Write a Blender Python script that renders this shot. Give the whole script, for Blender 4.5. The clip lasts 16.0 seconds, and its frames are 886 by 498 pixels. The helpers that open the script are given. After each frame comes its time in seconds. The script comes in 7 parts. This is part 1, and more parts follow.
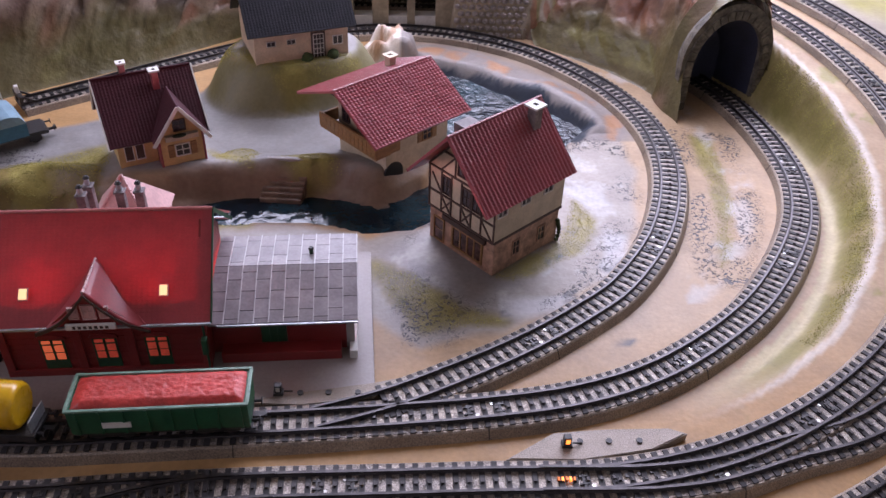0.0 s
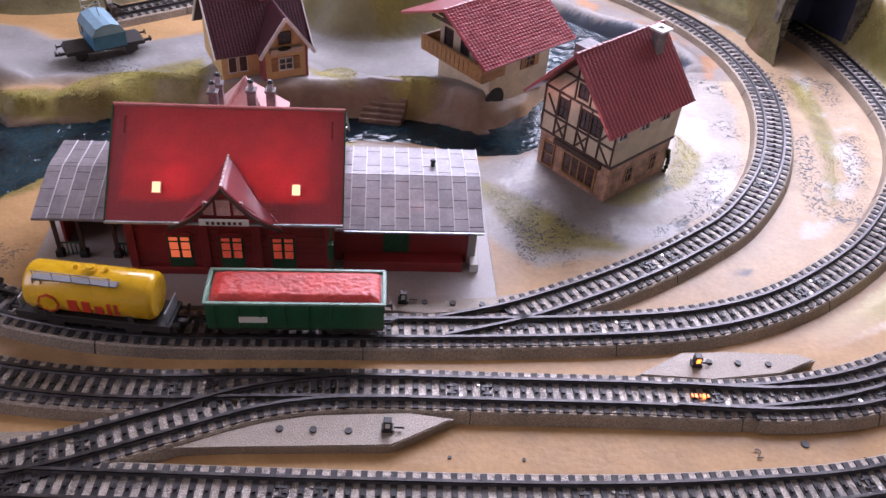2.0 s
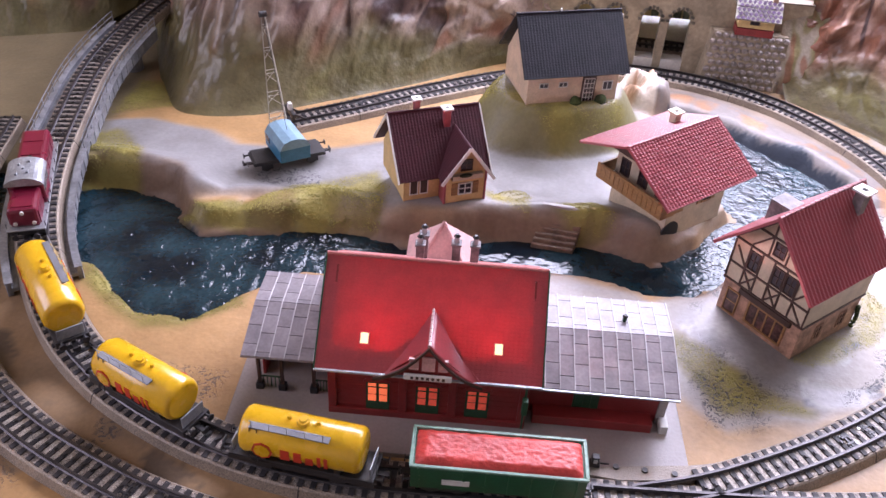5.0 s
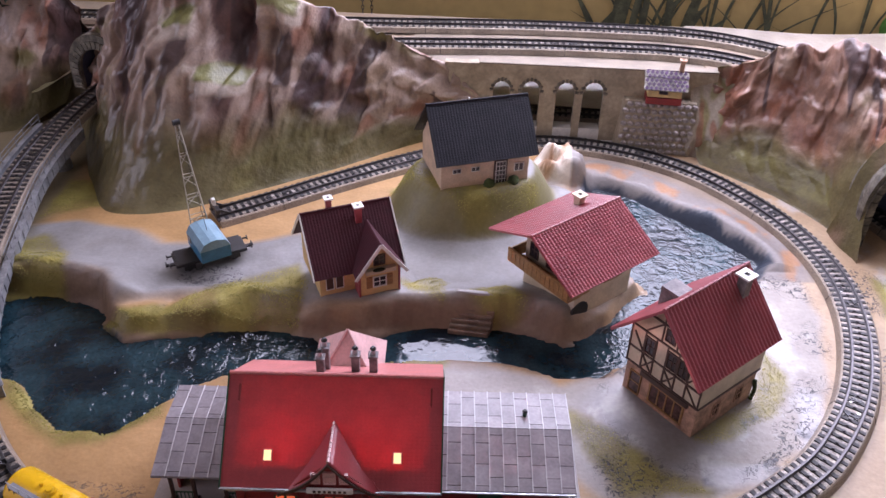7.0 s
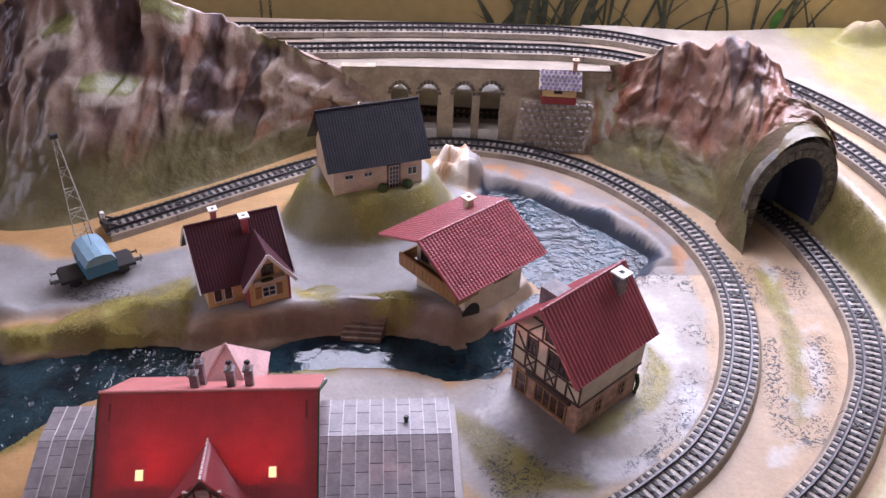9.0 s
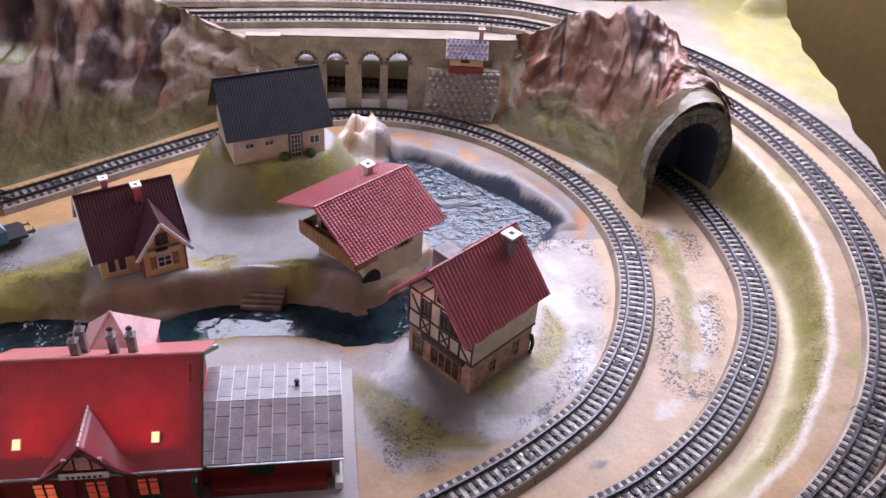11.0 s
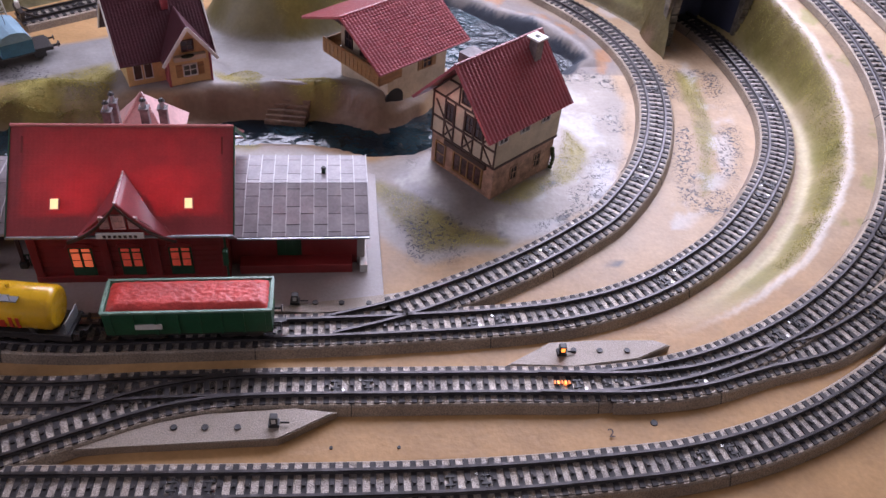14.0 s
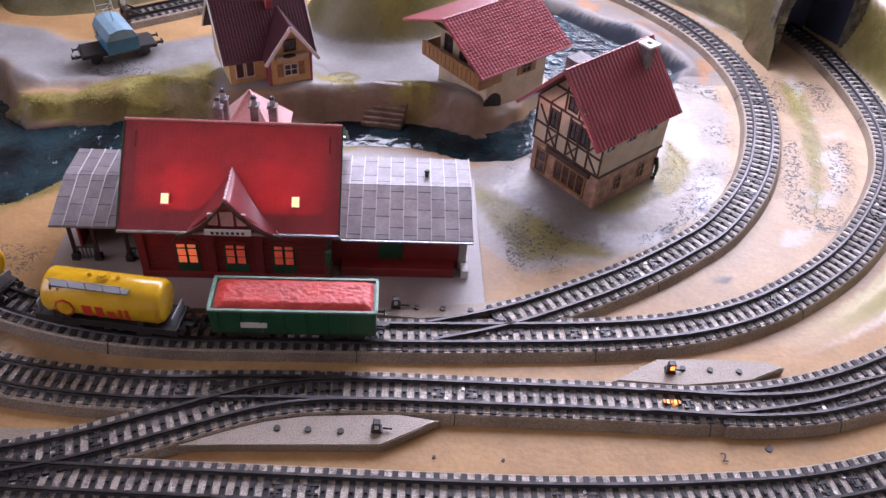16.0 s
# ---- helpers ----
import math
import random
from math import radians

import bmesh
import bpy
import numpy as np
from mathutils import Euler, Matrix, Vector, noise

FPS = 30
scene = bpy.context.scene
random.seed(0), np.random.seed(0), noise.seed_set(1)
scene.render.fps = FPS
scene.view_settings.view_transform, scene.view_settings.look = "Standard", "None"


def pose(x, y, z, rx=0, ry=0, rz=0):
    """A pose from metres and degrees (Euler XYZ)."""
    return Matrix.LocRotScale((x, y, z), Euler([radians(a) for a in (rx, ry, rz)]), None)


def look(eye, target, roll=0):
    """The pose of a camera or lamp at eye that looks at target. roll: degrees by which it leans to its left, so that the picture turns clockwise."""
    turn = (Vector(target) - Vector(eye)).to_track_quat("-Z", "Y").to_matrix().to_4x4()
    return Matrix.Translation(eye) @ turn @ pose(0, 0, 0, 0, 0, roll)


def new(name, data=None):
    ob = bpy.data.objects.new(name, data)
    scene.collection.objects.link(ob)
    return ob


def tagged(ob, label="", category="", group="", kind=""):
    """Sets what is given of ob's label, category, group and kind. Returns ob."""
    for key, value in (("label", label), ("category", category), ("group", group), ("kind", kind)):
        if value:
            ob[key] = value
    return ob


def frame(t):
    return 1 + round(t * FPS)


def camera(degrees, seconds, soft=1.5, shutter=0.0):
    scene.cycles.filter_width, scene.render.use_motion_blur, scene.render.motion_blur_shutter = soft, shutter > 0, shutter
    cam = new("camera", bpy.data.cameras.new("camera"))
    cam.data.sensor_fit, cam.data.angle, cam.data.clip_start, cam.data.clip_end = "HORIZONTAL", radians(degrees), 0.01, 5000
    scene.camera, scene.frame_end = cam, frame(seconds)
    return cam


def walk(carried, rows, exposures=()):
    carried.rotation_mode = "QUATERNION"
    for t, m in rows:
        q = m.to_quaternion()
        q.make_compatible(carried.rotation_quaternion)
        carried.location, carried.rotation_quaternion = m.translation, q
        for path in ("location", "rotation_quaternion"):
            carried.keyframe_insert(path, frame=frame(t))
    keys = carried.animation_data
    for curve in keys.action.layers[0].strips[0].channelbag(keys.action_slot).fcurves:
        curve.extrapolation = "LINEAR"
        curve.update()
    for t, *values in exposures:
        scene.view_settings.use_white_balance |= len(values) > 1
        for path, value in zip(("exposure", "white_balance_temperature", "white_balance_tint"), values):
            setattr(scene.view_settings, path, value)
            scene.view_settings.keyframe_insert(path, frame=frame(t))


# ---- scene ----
cam = camera(55.7, 16.0)
PATH = [
    (0, (0.618, 0.63, 0.455), (0.725, 2.217, -0.757), 2.3),
    (0.5, (0.614, 0.625, 0.453), (0.721, 2.21, -0.762), 2.3),
    (1, (0.604, 0.623, 0.446), (0.71, 2.202, -0.777), 2.7),
    (1.5, (0.577, 0.619, 0.435), (0.677, 2.187, -0.802), 3.4),
    (2, (0.532, 0.613, 0.417), (0.625, 2.151, -0.858), 4.8),
    (2.5, (0.481, 0.61, 0.412), (0.499, 2.145, -0.868), 4.7),
    (3, (0.446, 0.619, 0.412), (0.349, 2.15, -0.871), 3.4),
    (3.5, (0.429, 0.626, 0.422), (0.336, 2.169, -0.847), 4.3),
    (4, (0.434, 0.64, 0.44), (0.315, 2.183, -0.826), 3.7),
    (4.5, (0.44, 0.651, 0.457), (0.33, 2.201, -0.802), 3.9),
    (5, (0.443, 0.66, 0.483), (0.333, 2.239, -0.74), 3.9),
    (5.2, (0.448, 0.666, 0.497), (0.33, 2.284, -0.672), 3.5),
    (7.3, (0.508, 0.681, 0.55), (0.448, 2.307, -0.613), 1.5),
    (7.5, (0.512, 0.682, 0.55), (0.465, 2.311, -0.609), 1.7),
    (8, (0.526, 0.682, 0.552), (0.564, 2.314, -0.603), 2.7),
    (8.5, (0.541, 0.682, 0.557), (0.605, 2.312, -0.6), 2.7),
    (9, (0.555, 0.684, 0.559), (0.624, 2.307, -0.608), 2.4),
    (9.2, (0.564, 0.684, 0.557), (0.638, 2.308, -0.609), 2.1),
    (11.3, (0.602, 0.662, 0.548), (0.849, 2.241, -0.655), 5.4),
    (11.5, (0.604, 0.655, 0.544), (0.874, 2.227, -0.662), 6.0),
    (12, (0.607, 0.631, 0.528), (0.875, 2.196, -0.688), 6.3),
    (12.5, (0.609, 0.606, 0.509), (0.857, 2.142, -0.747), 6.0),
    (13, (0.597, 0.6, 0.489), (0.84, 2.079, -0.835), 6.3),
    (13.5, (0.592, 0.595, 0.482), (0.819, 2.07, -0.849), 6.5),
    (14, (0.583, 0.593, 0.473), (0.776, 2.073, -0.858), 5.9),
    (14.5, (0.571, 0.596, 0.466), (0.694, 2.085, -0.864), 4.7),
    (15, (0.555, 0.599, 0.462), (0.633, 2.096, -0.862), 4.3),
    (15.5, (0.555, 0.605, 0.462), (0.628, 2.102, -0.862), 4.7),
    (16, (0.548, 0.604, 0.461), (0.605, 2.099, -0.866), 4.6),
]
walk(cam, [(t, look(eye, target, roll)) for t, eye, target, roll in PATH],
     [(0, -0.45, 6150, 35), (1.5, -0.2, 6150, 35), (2.5, 0.27, 6150, 35), (3.5, 0.48, 6150, 35), (5, 0.46, 6150, 35), (7.5, -0.17, 6150, 35),
      (9, -0.15, 6150, 35), (11.5, -0.17, 6150, 35), (12.5, -0.45, 6150, 35), (14.5, -0.2, 6150, 35), (16, 0.0, 6150, 35)])

# ---------------------------------------------------------------- light
world = bpy.data.worlds.new("world")
scene.world = world
world.use_nodes = True
wn = world.node_tree
sky = wn.nodes.new("ShaderNodeTexSky")
sky.sky_type = "NISHITA"
sky.sun_disc = False
sky.sun_elevation, sky.sun_rotation = radians(35), radians(60)
wn.links.new(sky.outputs[0], wn.nodes["Background"].inputs[0])
wn.nodes["Background"].inputs[1].default_value = 0.12


def area_lamp(name, eye, target, sx, sy, power, colour):
    d = bpy.data.lights.new(name, "AREA")
    d.shape, d.size, d.size_y, d.energy, d.color = "RECTANGLE", sx, sy, power, colour
    ob = new(name, d)
    ob.matrix_world = look(eye, target)
    return ob


def glow(name, place, power, colour, radius):
    d = bpy.data.lights.new(name, "POINT")
    d.energy, d.color, d.shadow_soft_size = power, colour, radius
    ob = new(name, d)
    ob.location = place
    return ob


WINDOW_POWER, SIDE_POWER = 35.0, 16.0
area_lamp("window_light_north", (0.85, 1.98, 0.70), (0.72, 1.41, 0.16), 1.30, 0.66, WINDOW_POWER, (0.86, 0.935, 1.0))
# fill lamp added on the left to soften the shaded house fronts
area_lamp("window_light_left", (-1.46, 0.6, 1.0), (0.6, 1.3, 0.0), 1.25, 1.15, SIDE_POWER, (0.95, 0.95, 0.97))
glow("station_bulb_west", (0.375, 1.100, 0.058), 0.17, (1.0, 0.60, 0.40), 0.006)
glow("station_bulb_east", (0.445, 1.104, 0.058), 0.17, (1.0, 0.60, 0.40), 0.006)
glow("annex_bulb", (0.535, 1.105, 0.030), 0.55, (1.0, 0.50, 0.42), 0.004)


# ---------------------------------------------------------------- materials
def mat(name, col, rough=0.6, metal=0.0, var=0.18, scale=70.0, bump=0.15, fine=420.0, second=None, amount=0.5,
        coat=0.0, emit=0.0, clear=0.0, stretch=None, piece=0.0, spec=0.5):
    m = bpy.data.materials.new(name)
    m.use_nodes = True
    n, l = m.node_tree.nodes, m.node_tree.links
    b = n["Principled BSDF"]
    b.inputs["Roughness"].default_value, b.inputs["Metallic"].default_value = rough, metal
    b.inputs["Coat Weight"].default_value = coat
    b.inputs["Specular IOR Level"].default_value = spec
    tc = n.new("ShaderNodeTexCoord")
    mp = n.new("ShaderNodeMapping")
    l.new(tc.outputs["Object"], mp.inputs[0])
    if stretch:
        mp.inputs["Scale"].default_value = stretch
    big, small = n.new("ShaderNodeTexNoise"), n.new("ShaderNodeTexNoise")
    big.inputs["Scale"].default_value, big.inputs["Detail"].default_value = scale, 5
    small.inputs["Scale"].default_value, small.inputs["Detail"].default_value = fine, 4
    for t in (big, small):
        l.new(mp.outputs[0], t.inputs["Vector"])
    ramp = n.new("ShaderNodeValToRGB")
    c2 = second or [c * (1 - var * 1.6) for c in col]
    ramp.color_ramp.elements[0].position, ramp.color_ramp.elements[1].position = 0.5 - 0.22 * amount, 0.5 + 0.22 * amount
    ramp.color_ramp.elements[0].color, ramp.color_ramp.elements[1].color = (*c2, 1), (*col, 1)
    l.new(big.outputs["Fac"], ramp.inputs[0])
    mul = n.new("ShaderNodeMix")
    mul.data_type, mul.blend_type = "RGBA", "MULTIPLY"
    mul.inputs["Factor"].default_value = 1.0
    r2 = n.new("ShaderNodeMapRange")
    r2.inputs["From Min"].default_value, r2.inputs["From Max"].default_value = 0.3, 0.7
    r2.inputs["To Min"].default_value, r2.inputs["To Max"].default_value = 1 - var, 1 + var * 0.6
    l.new(small.outputs["Fac"], r2.inputs["Value"])
    l.new(ramp.outputs[0], mul.inputs["A"])
    l.new(r2.outputs[0], mul.inputs["B"])
    out = mul.outputs["Result"]
    if piece:
        info = n.new("ShaderNodeObjectInfo")
        r3 = n.new("ShaderNodeMapRange")
        r3.inputs["To Min"].default_value, r3.inputs["To Max"].default_value = 1 - piece, 1 + piece
        l.new(info.outputs["Random"], r3.inputs["Value"])
        m2 = n.new("ShaderNodeMix")
        m2.data_type, m2.blend_type = "RGBA", "MULTIPLY"
        m2.inputs["Factor"].default_value = 1.0
        l.new(out, m2.inputs["A"])
        l.new(r3.outputs[0], m2.inputs["B"])
        out = m2.outputs["Result"]
    l.new(out, b.inputs["Base Color"])
    rr = n.new("ShaderNodeMapRange")
    rr.inputs["To Min"].default_value, rr.inputs["To Max"].default_value = max(rough - 0.12, 0.03), min(rough + 0.12, 1)
    l.new(big.outputs["Fac"], rr.inputs["Value"])
    l.new(rr.outputs[0], b.inputs["Roughness"])
    if bump:
        bp = n.new("ShaderNodeBump")
        bp.inputs["Strength"].default_value, bp.inputs["Distance"].default_value = bump, 0.001
        l.new(small.outputs["Fac"], bp.inputs["Height"])
        l.new(bp.outputs[0], b.inputs["Normal"])
    if emit:
        b.inputs["Emission Color"].default_value = (*col, 1)
        b.inputs["Emission Strength"].default_value = emit
    if clear:
        tr = n.new("ShaderNodeBsdfTranslucent")
        l.new(out, tr.inputs["Color"])
        mx = n.new("ShaderNodeMixShader")
        mx.inputs[0].default_value = clear
        l.new(b.outputs[0], mx.inputs[1])
        l.new(tr.outputs[0], mx.inputs[2])
        l.new(mx.outputs[0], n["Material Output"].inputs["Surface"])
    return m


def ground_mat(name, rough=0.62, coat=0.0, scuffs=False, relief=0.45, var=0.14, second=(0.72, 0.70, 0.68), bump=0.5):
    """Painted scenery: the colour of each patch of paint or flock comes with the mesh."""
    m = mat(name, (1, 1, 1), rough, var=var, scale=30, second=second, bump=bump, fine=260, coat=coat)
    n, l = m.node_tree.nodes, m.node_tree.links
    b = n["Principled BSDF"]
    src = b.inputs["Base Color"].links[0].from_socket
    at = n.new("ShaderNodeAttribute")
    at.attribute_name = "paint"
    mx = n.new("ShaderNodeMix")
    mx.data_type, mx.blend_type = "RGBA", "MULTIPLY"
    mx.inputs["Factor"].default_value = 1.0
    l.new(at.outputs["Color"], mx.inputs["A"])
    l.new(src, mx.inputs["B"])
    out = mx.outputs["Result"]
    if scuffs:
        nz = n.new("ShaderNodeTexNoise")
        nz.inputs["Scale"].default_value, nz.inputs["Detail"].default_value, nz.inputs["Distortion"].default_value = 150, 5, 2.2
        th = n.new("ShaderNodeMapRange")
        th.inputs["From Min"].default_value, th.inputs["From Max"].default_value = 0.53, 0.585
        mu = n.new("ShaderNodeMath")
        mu.operation = "MULTIPLY"
        tc = n.new("ShaderNodeTexCoord")
        l.new(tc.outputs["Object"], nz.inputs["Vector"])
        l.new(nz.outputs["Fac"], th.inputs["Value"])
        l.new(th.outputs[0], mu.inputs[0])
        l.new(at.outputs["Alpha"], mu.inputs[1])
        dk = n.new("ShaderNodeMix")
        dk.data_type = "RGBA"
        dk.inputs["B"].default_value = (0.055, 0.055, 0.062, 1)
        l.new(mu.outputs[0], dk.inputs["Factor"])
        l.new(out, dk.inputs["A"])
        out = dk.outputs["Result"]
    l.new(out, b.inputs["Base Color"])
    # broad brush relief under the fine grain
    old = b.inputs["Normal"].links[0].from_node
    br = n.new("ShaderNodeTexNoise")
    br.inputs["Scale"].default_value, br.inputs["Detail"].default_value = 75, 3
    tc2 = n.new("ShaderNodeTexCoord")
    l.new(tc2.outputs["Object"], br.inputs["Vector"])
    b2 = n.new("ShaderNodeBump")
    b2.inputs["Strength"].default_value, b2.inputs["Distance"].default_value = relief, 0.004
    l.new(br.outputs["Fac"], b2.inputs["Height"])
    l.new(b2.outputs[0], old.inputs["Normal"])
    if scuffs:
        b3 = n.new("ShaderNodeBump")
        b3.invert = True
        b3.inputs["Strength"].default_value, b3.inputs["Distance"].default_value = 0.8, 0.0012
        l.new(mu.outputs[0], b3.inputs["Height"])
        l.new(b3.outputs[0], b2.inputs["Normal"])
    return m


M = {}
M["ground"] = ground_mat("painted_ground", 0.48, 0.05, True, 0.16, 0.10, (0.85, 0.84, 0.83), 0.22)
M["rock"] = ground_mat("painted_rock", 0.40, 0.12, False, 0.40)
M["turf"] = ground_mat("flocked_earth", 0.85, 0.0, False, 0.5)
M["water"] = mat("water", (0.016, 0.042, 0.054), 0.05, var=0.3, scale=22, second=(0.004, 0.010, 0.016), bump=0.3, fine=300, coat=0.0, spec=0.42)


def crinkle(m, strength):
    """Crinkled cast-resin relief: sharp crests at two sizes."""
    n, l = m.node_tree.nodes, m.node_tree.links
    b = n["Principled BSDF"]
    tc = n.new("ShaderNodeTexCoord")
    height = None
    for scale, weight in ((62, 1.0), (150, 0.3)):
        nz = n.new("ShaderNodeTexNoise")
        nz.inputs["Scale"].default_value, nz.inputs["Detail"].default_value, nz.inputs["Distortion"].default_value = scale, 2, 1.3
        l.new(tc.outputs["Object"], nz.inputs["Vector"])
        sub, ab, mu = (n.new("ShaderNodeMath") for _ in range(3))
        sub.operation, ab.operation, mu.operation = "SUBTRACT", "ABSOLUTE", "MULTIPLY"
        sub.inputs[1].default_value, mu.inputs[1].default_value = 0.5, -weight
        l.new(nz.outputs["Fac"], sub.inputs[0])
        l.new(sub.outputs[0], ab.inputs[0])
        l.new(ab.outputs[0], mu.inputs[0])
        if height is None:
            height = mu.outputs[0]
        else:
            ad = n.new("ShaderNodeMath")
            l.new(height, ad.inputs[0])
            l.new(mu.outputs[0], ad.inputs[1])
            height = ad.outputs[0]
    bp = n.new("ShaderNodeBump")
    bp.inputs["Strength"].default_value, bp.inputs["Distance"].default_value = strength, 0.012
    l.new(height, bp.inputs["Height"])
    l.new(bp.outputs[0], b.inputs["Normal"])
    # the narrow channel between pond and lake is cast smoother
    xyz, off, far, calm = n.new("ShaderNodeSeparateXYZ"), n.new("ShaderNodeMath"), n.new("ShaderNodeMath"), n.new("ShaderNodeMapRange")
    off.operation, far.operation = "SUBTRACT", "ABSOLUTE"
    off.inputs[1].default_value = 0.49
    calm.inputs["From Min"].default_value, calm.inputs["From Max"].default_value = 0.10, 0.17
    calm.inputs["To Min"].default_value, calm.inputs["To Max"].default_value = strength * 0.22, strength
    l.new(tc.outputs["Object"], xyz.inputs[0])
    l.new(xyz.outputs[0], off.inputs[0])
    l.new(off.outputs[0], far.inputs[0])
    l.new(far.outputs[0], calm.inputs["Value"])
    l.new(calm.outputs[0], bp.inputs["Strength"])


crinkle(M["water"], 0.22)
M["ground"].node_tree.nodes["Principled BSDF"].inputs["Specular IOR Level"].default_value = 0.34
M["bed"] = mat("speckled_ballast_metal", (0.34, 0.275, 0.21), 0.40, 0.20, var=0.45, scale=30, second=(0.25, 0.20, 0.155), bump=0.6, fine=900)
M["ballast"] = mat("speckled_ballast_top", (0.43, 0.37, 0.31), 0.28, 0.30, var=0.6, scale=60, second=(0.26, 0.23, 0.205), bump=0.7, fine=1000)
M["sleeper"] = mat("black_sleeper", (0.046, 0.042, 0.044), 0.55, var=0.3, piece=0.3, spec=0.3)
M["rail"] = mat("dark_steel_rail", (0.085, 0.078, 0.080), 0.36, 0.70, var=0.2)
M["stud"] = mat("contact_stud", (0.05, 0.045, 0.045), 0.4, 0.5)
M["screw"] = mat("steel_screw", (0.55, 0.54, 0.52), 0.3, 0.9)
M["concrete"] = mat("grey_plate", (0.34, 0.298, 0.28), 0.45, var=0.08, coat=0.1, scale=25, bump=0.2)
M["plate"] = mat("speckled_switch_plate", (0.31, 0.255, 0.205), 0.38, 0.15, var=0.4, second=(0.28, 0.23, 0.18), fine=1100, bump=0.4)
M["redroof"] = mat("red_translucent_plastic_roof", (0.56, 0.085, 0.095), 0.34, var=0.08, bump=0.1, fine=700, clear=0.42)
M["redbrick"] = mat("dark_red_plastic_brick", (0.29, 0.032, 0.030), 0.4, var=0.12, bump=0.3, fine=900)
M["tile"] = mat("red_plastic_tiles", (0.34, 0.06, 0.07), 0.36, spec=0.8, var=0.12, bump=0.1, piece=0.06)
# the pyramid roof's paleness is light shining through, put into this colour
M["tile_pale"] = mat("pale_red_tiles", (0.68, 0.42, 0.40), 0.42, var=0.12, bump=0.15)
M["redroof"].node_tree.nodes["Principled BSDF"].inputs["Coat Weight"].default_value = 0.6
M["redroof"].node_tree.nodes["Principled BSDF"].inputs["Coat Roughness"].default_value = 0.42
M["maroon"] = mat("dark_maroon_roof", (0.060, 0.012, 0.018), 0.62, spec=0.25, var=0.12, bump=0.2)
M["blackroof"] = mat("black_slate_roof", (0.021, 0.021, 0.028), 0.62, spec=0.25, var=0.2, bump=0.3, fine=500)
M["greyroof"] = mat("grey_felt_roof", (0.40, 0.355, 0.37), 0.38, coat=0.15, var=0.12, bump=0.15, clear=0.35, piece=0.10)
M["cream"] = mat("cream_plaster", (0.60, 0.50, 0.36), 0.6, var=0.1)
M["peach"] = mat("peach_plaster", (0.66, 0.50, 0.36), 0.6, var=0.12)
M["yellow_wall"] = mat("yellow_plaster", (0.66, 0.46, 0.20), 0.6, var=0.1)
M["sand"] = mat("brown_stone_wall", (0.52, 0.31, 0.21), 0.65, var=0.25, scale=120, bump=0.4)
M["bankstone"] = mat("brown_painted_plaster", (0.21, 0.135, 0.09), 0.5, var=0.25, scale=60, bump=0.4)
# lit copy of the roof red: light from behind put into the pink
M["backlit"] = mat("back_lit_red_roof", (0.60, 0.20, 0.185), 0.42, var=0.10, bump=0.1, fine=700, coat=0.2)
# seams lighter than the felt: edges catching the back light, put into the colour
M["seam"] = mat("back_lit_roof_seam", (0.60, 0.57, 0.58), 0.4, var=0.1)
M["shop"] = mat("brown_shop_pane", (0.13, 0.065, 0.055), 0.2, bump=0.0, var=0.4, scale=160)
M["timber"] = mat("dark_brown_timber", (0.075, 0.040, 0.030), 0.55)
M["wood"] = mat("orange_brown_wood", (0.36, 0.19, 0.07), 0.5, stretch=(1, 6, 6))
# bluish light inside the tunnel put into the lining's navy
M["bore"] = mat("blue_lit_tunnel_lining", (0.040, 0.046, 0.085), 0.7, var=0.15, scale=30)
M["dark"] = mat("dark_opening", (0.012, 0.011, 0.012), 0.5)
M["pane"] = mat("window_pane", (0.05, 0.04, 0.045), 0.12, bump=0.0, var=0.1)
M["lit"] = mat("lit_window", (1.0, 0.20, 0.07), 0.5, emit=0.5, bump=0.0)
M["litdim"] = mat("dim_lit_window", (0.75, 0.10, 0.05), 0.5, emit=0.25, bump=0.0)
M["litwhite"] = mat("lit_skylight", (1.0, 0.72, 0.30), 0.5, emit=1.4, bump=0.0)
M["green"] = mat("dark_green_plastic", (0.02, 0.085, 0.04), 0.4)
M["white"] = mat("white_plastic", (0.72, 0.70, 0.66), 0.5, var=0.08)
M["chimney"] = mat("grey_chimney", (0.24, 0.20, 0.20), 0.6, var=0.3)
M["metalgrey"] = mat("light_grey_metal", (0.42, 0.44, 0.46), 0.35, 0.4)
M["crimson"] = mat("crimson_loco_plastic", (0.17, 0.008, 0.028), 0.3, var=0.08, coat=0.3, bump=0.03)
M["black"] = mat("black_plastic", (0.030, 0.028, 0.029), 0.42)
M["yellow"] = mat("bright_yellow_plastic", (0.75, 0.42, 0.004), 0.28, var=0.05, coat=0.4, bump=0.02)
M["red"] = mat("red_print", (0.62, 0.05, 0.02), 0.4)
M["load"] = mat("red_tarpaulin_load", (0.62, 0.06, 0.045), 0.42, var=0.15, bump=0.5, stretch=(1, 1, 1))
M["wagon"] = mat("green_wagon", (0.012, 0.10, 0.045), 0.38, var=0.1)
M["palegreen"] = mat("pale_green_rim", (0.20, 0.34, 0.26), 0.4)
M["blue"] = mat("blue_crane_cab", (0.035, 0.16, 0.27), 0.38, var=0.12)
M["walk"] = mat("grey_walkway_plastic", (0.20, 0.20, 0.21), 0.6, var=0.1)
M["palebl"] = mat("pale_blue_roof", (0.20, 0.33, 0.41), 0.4, var=0.1)
M["lattice"] = mat("cream_lattice", (0.55, 0.52, 0.44), 0.5)
M["bridge"] = mat("grey_bridge_steel", (0.30, 0.31, 0.33), 0.4, 0.3, var=0.2)
M["sandwall"] = mat("beige_plaster_wall", (0.42, 0.35, 0.25), 0.65, var=0.2, scale=40, bump=0.4, fine=200)
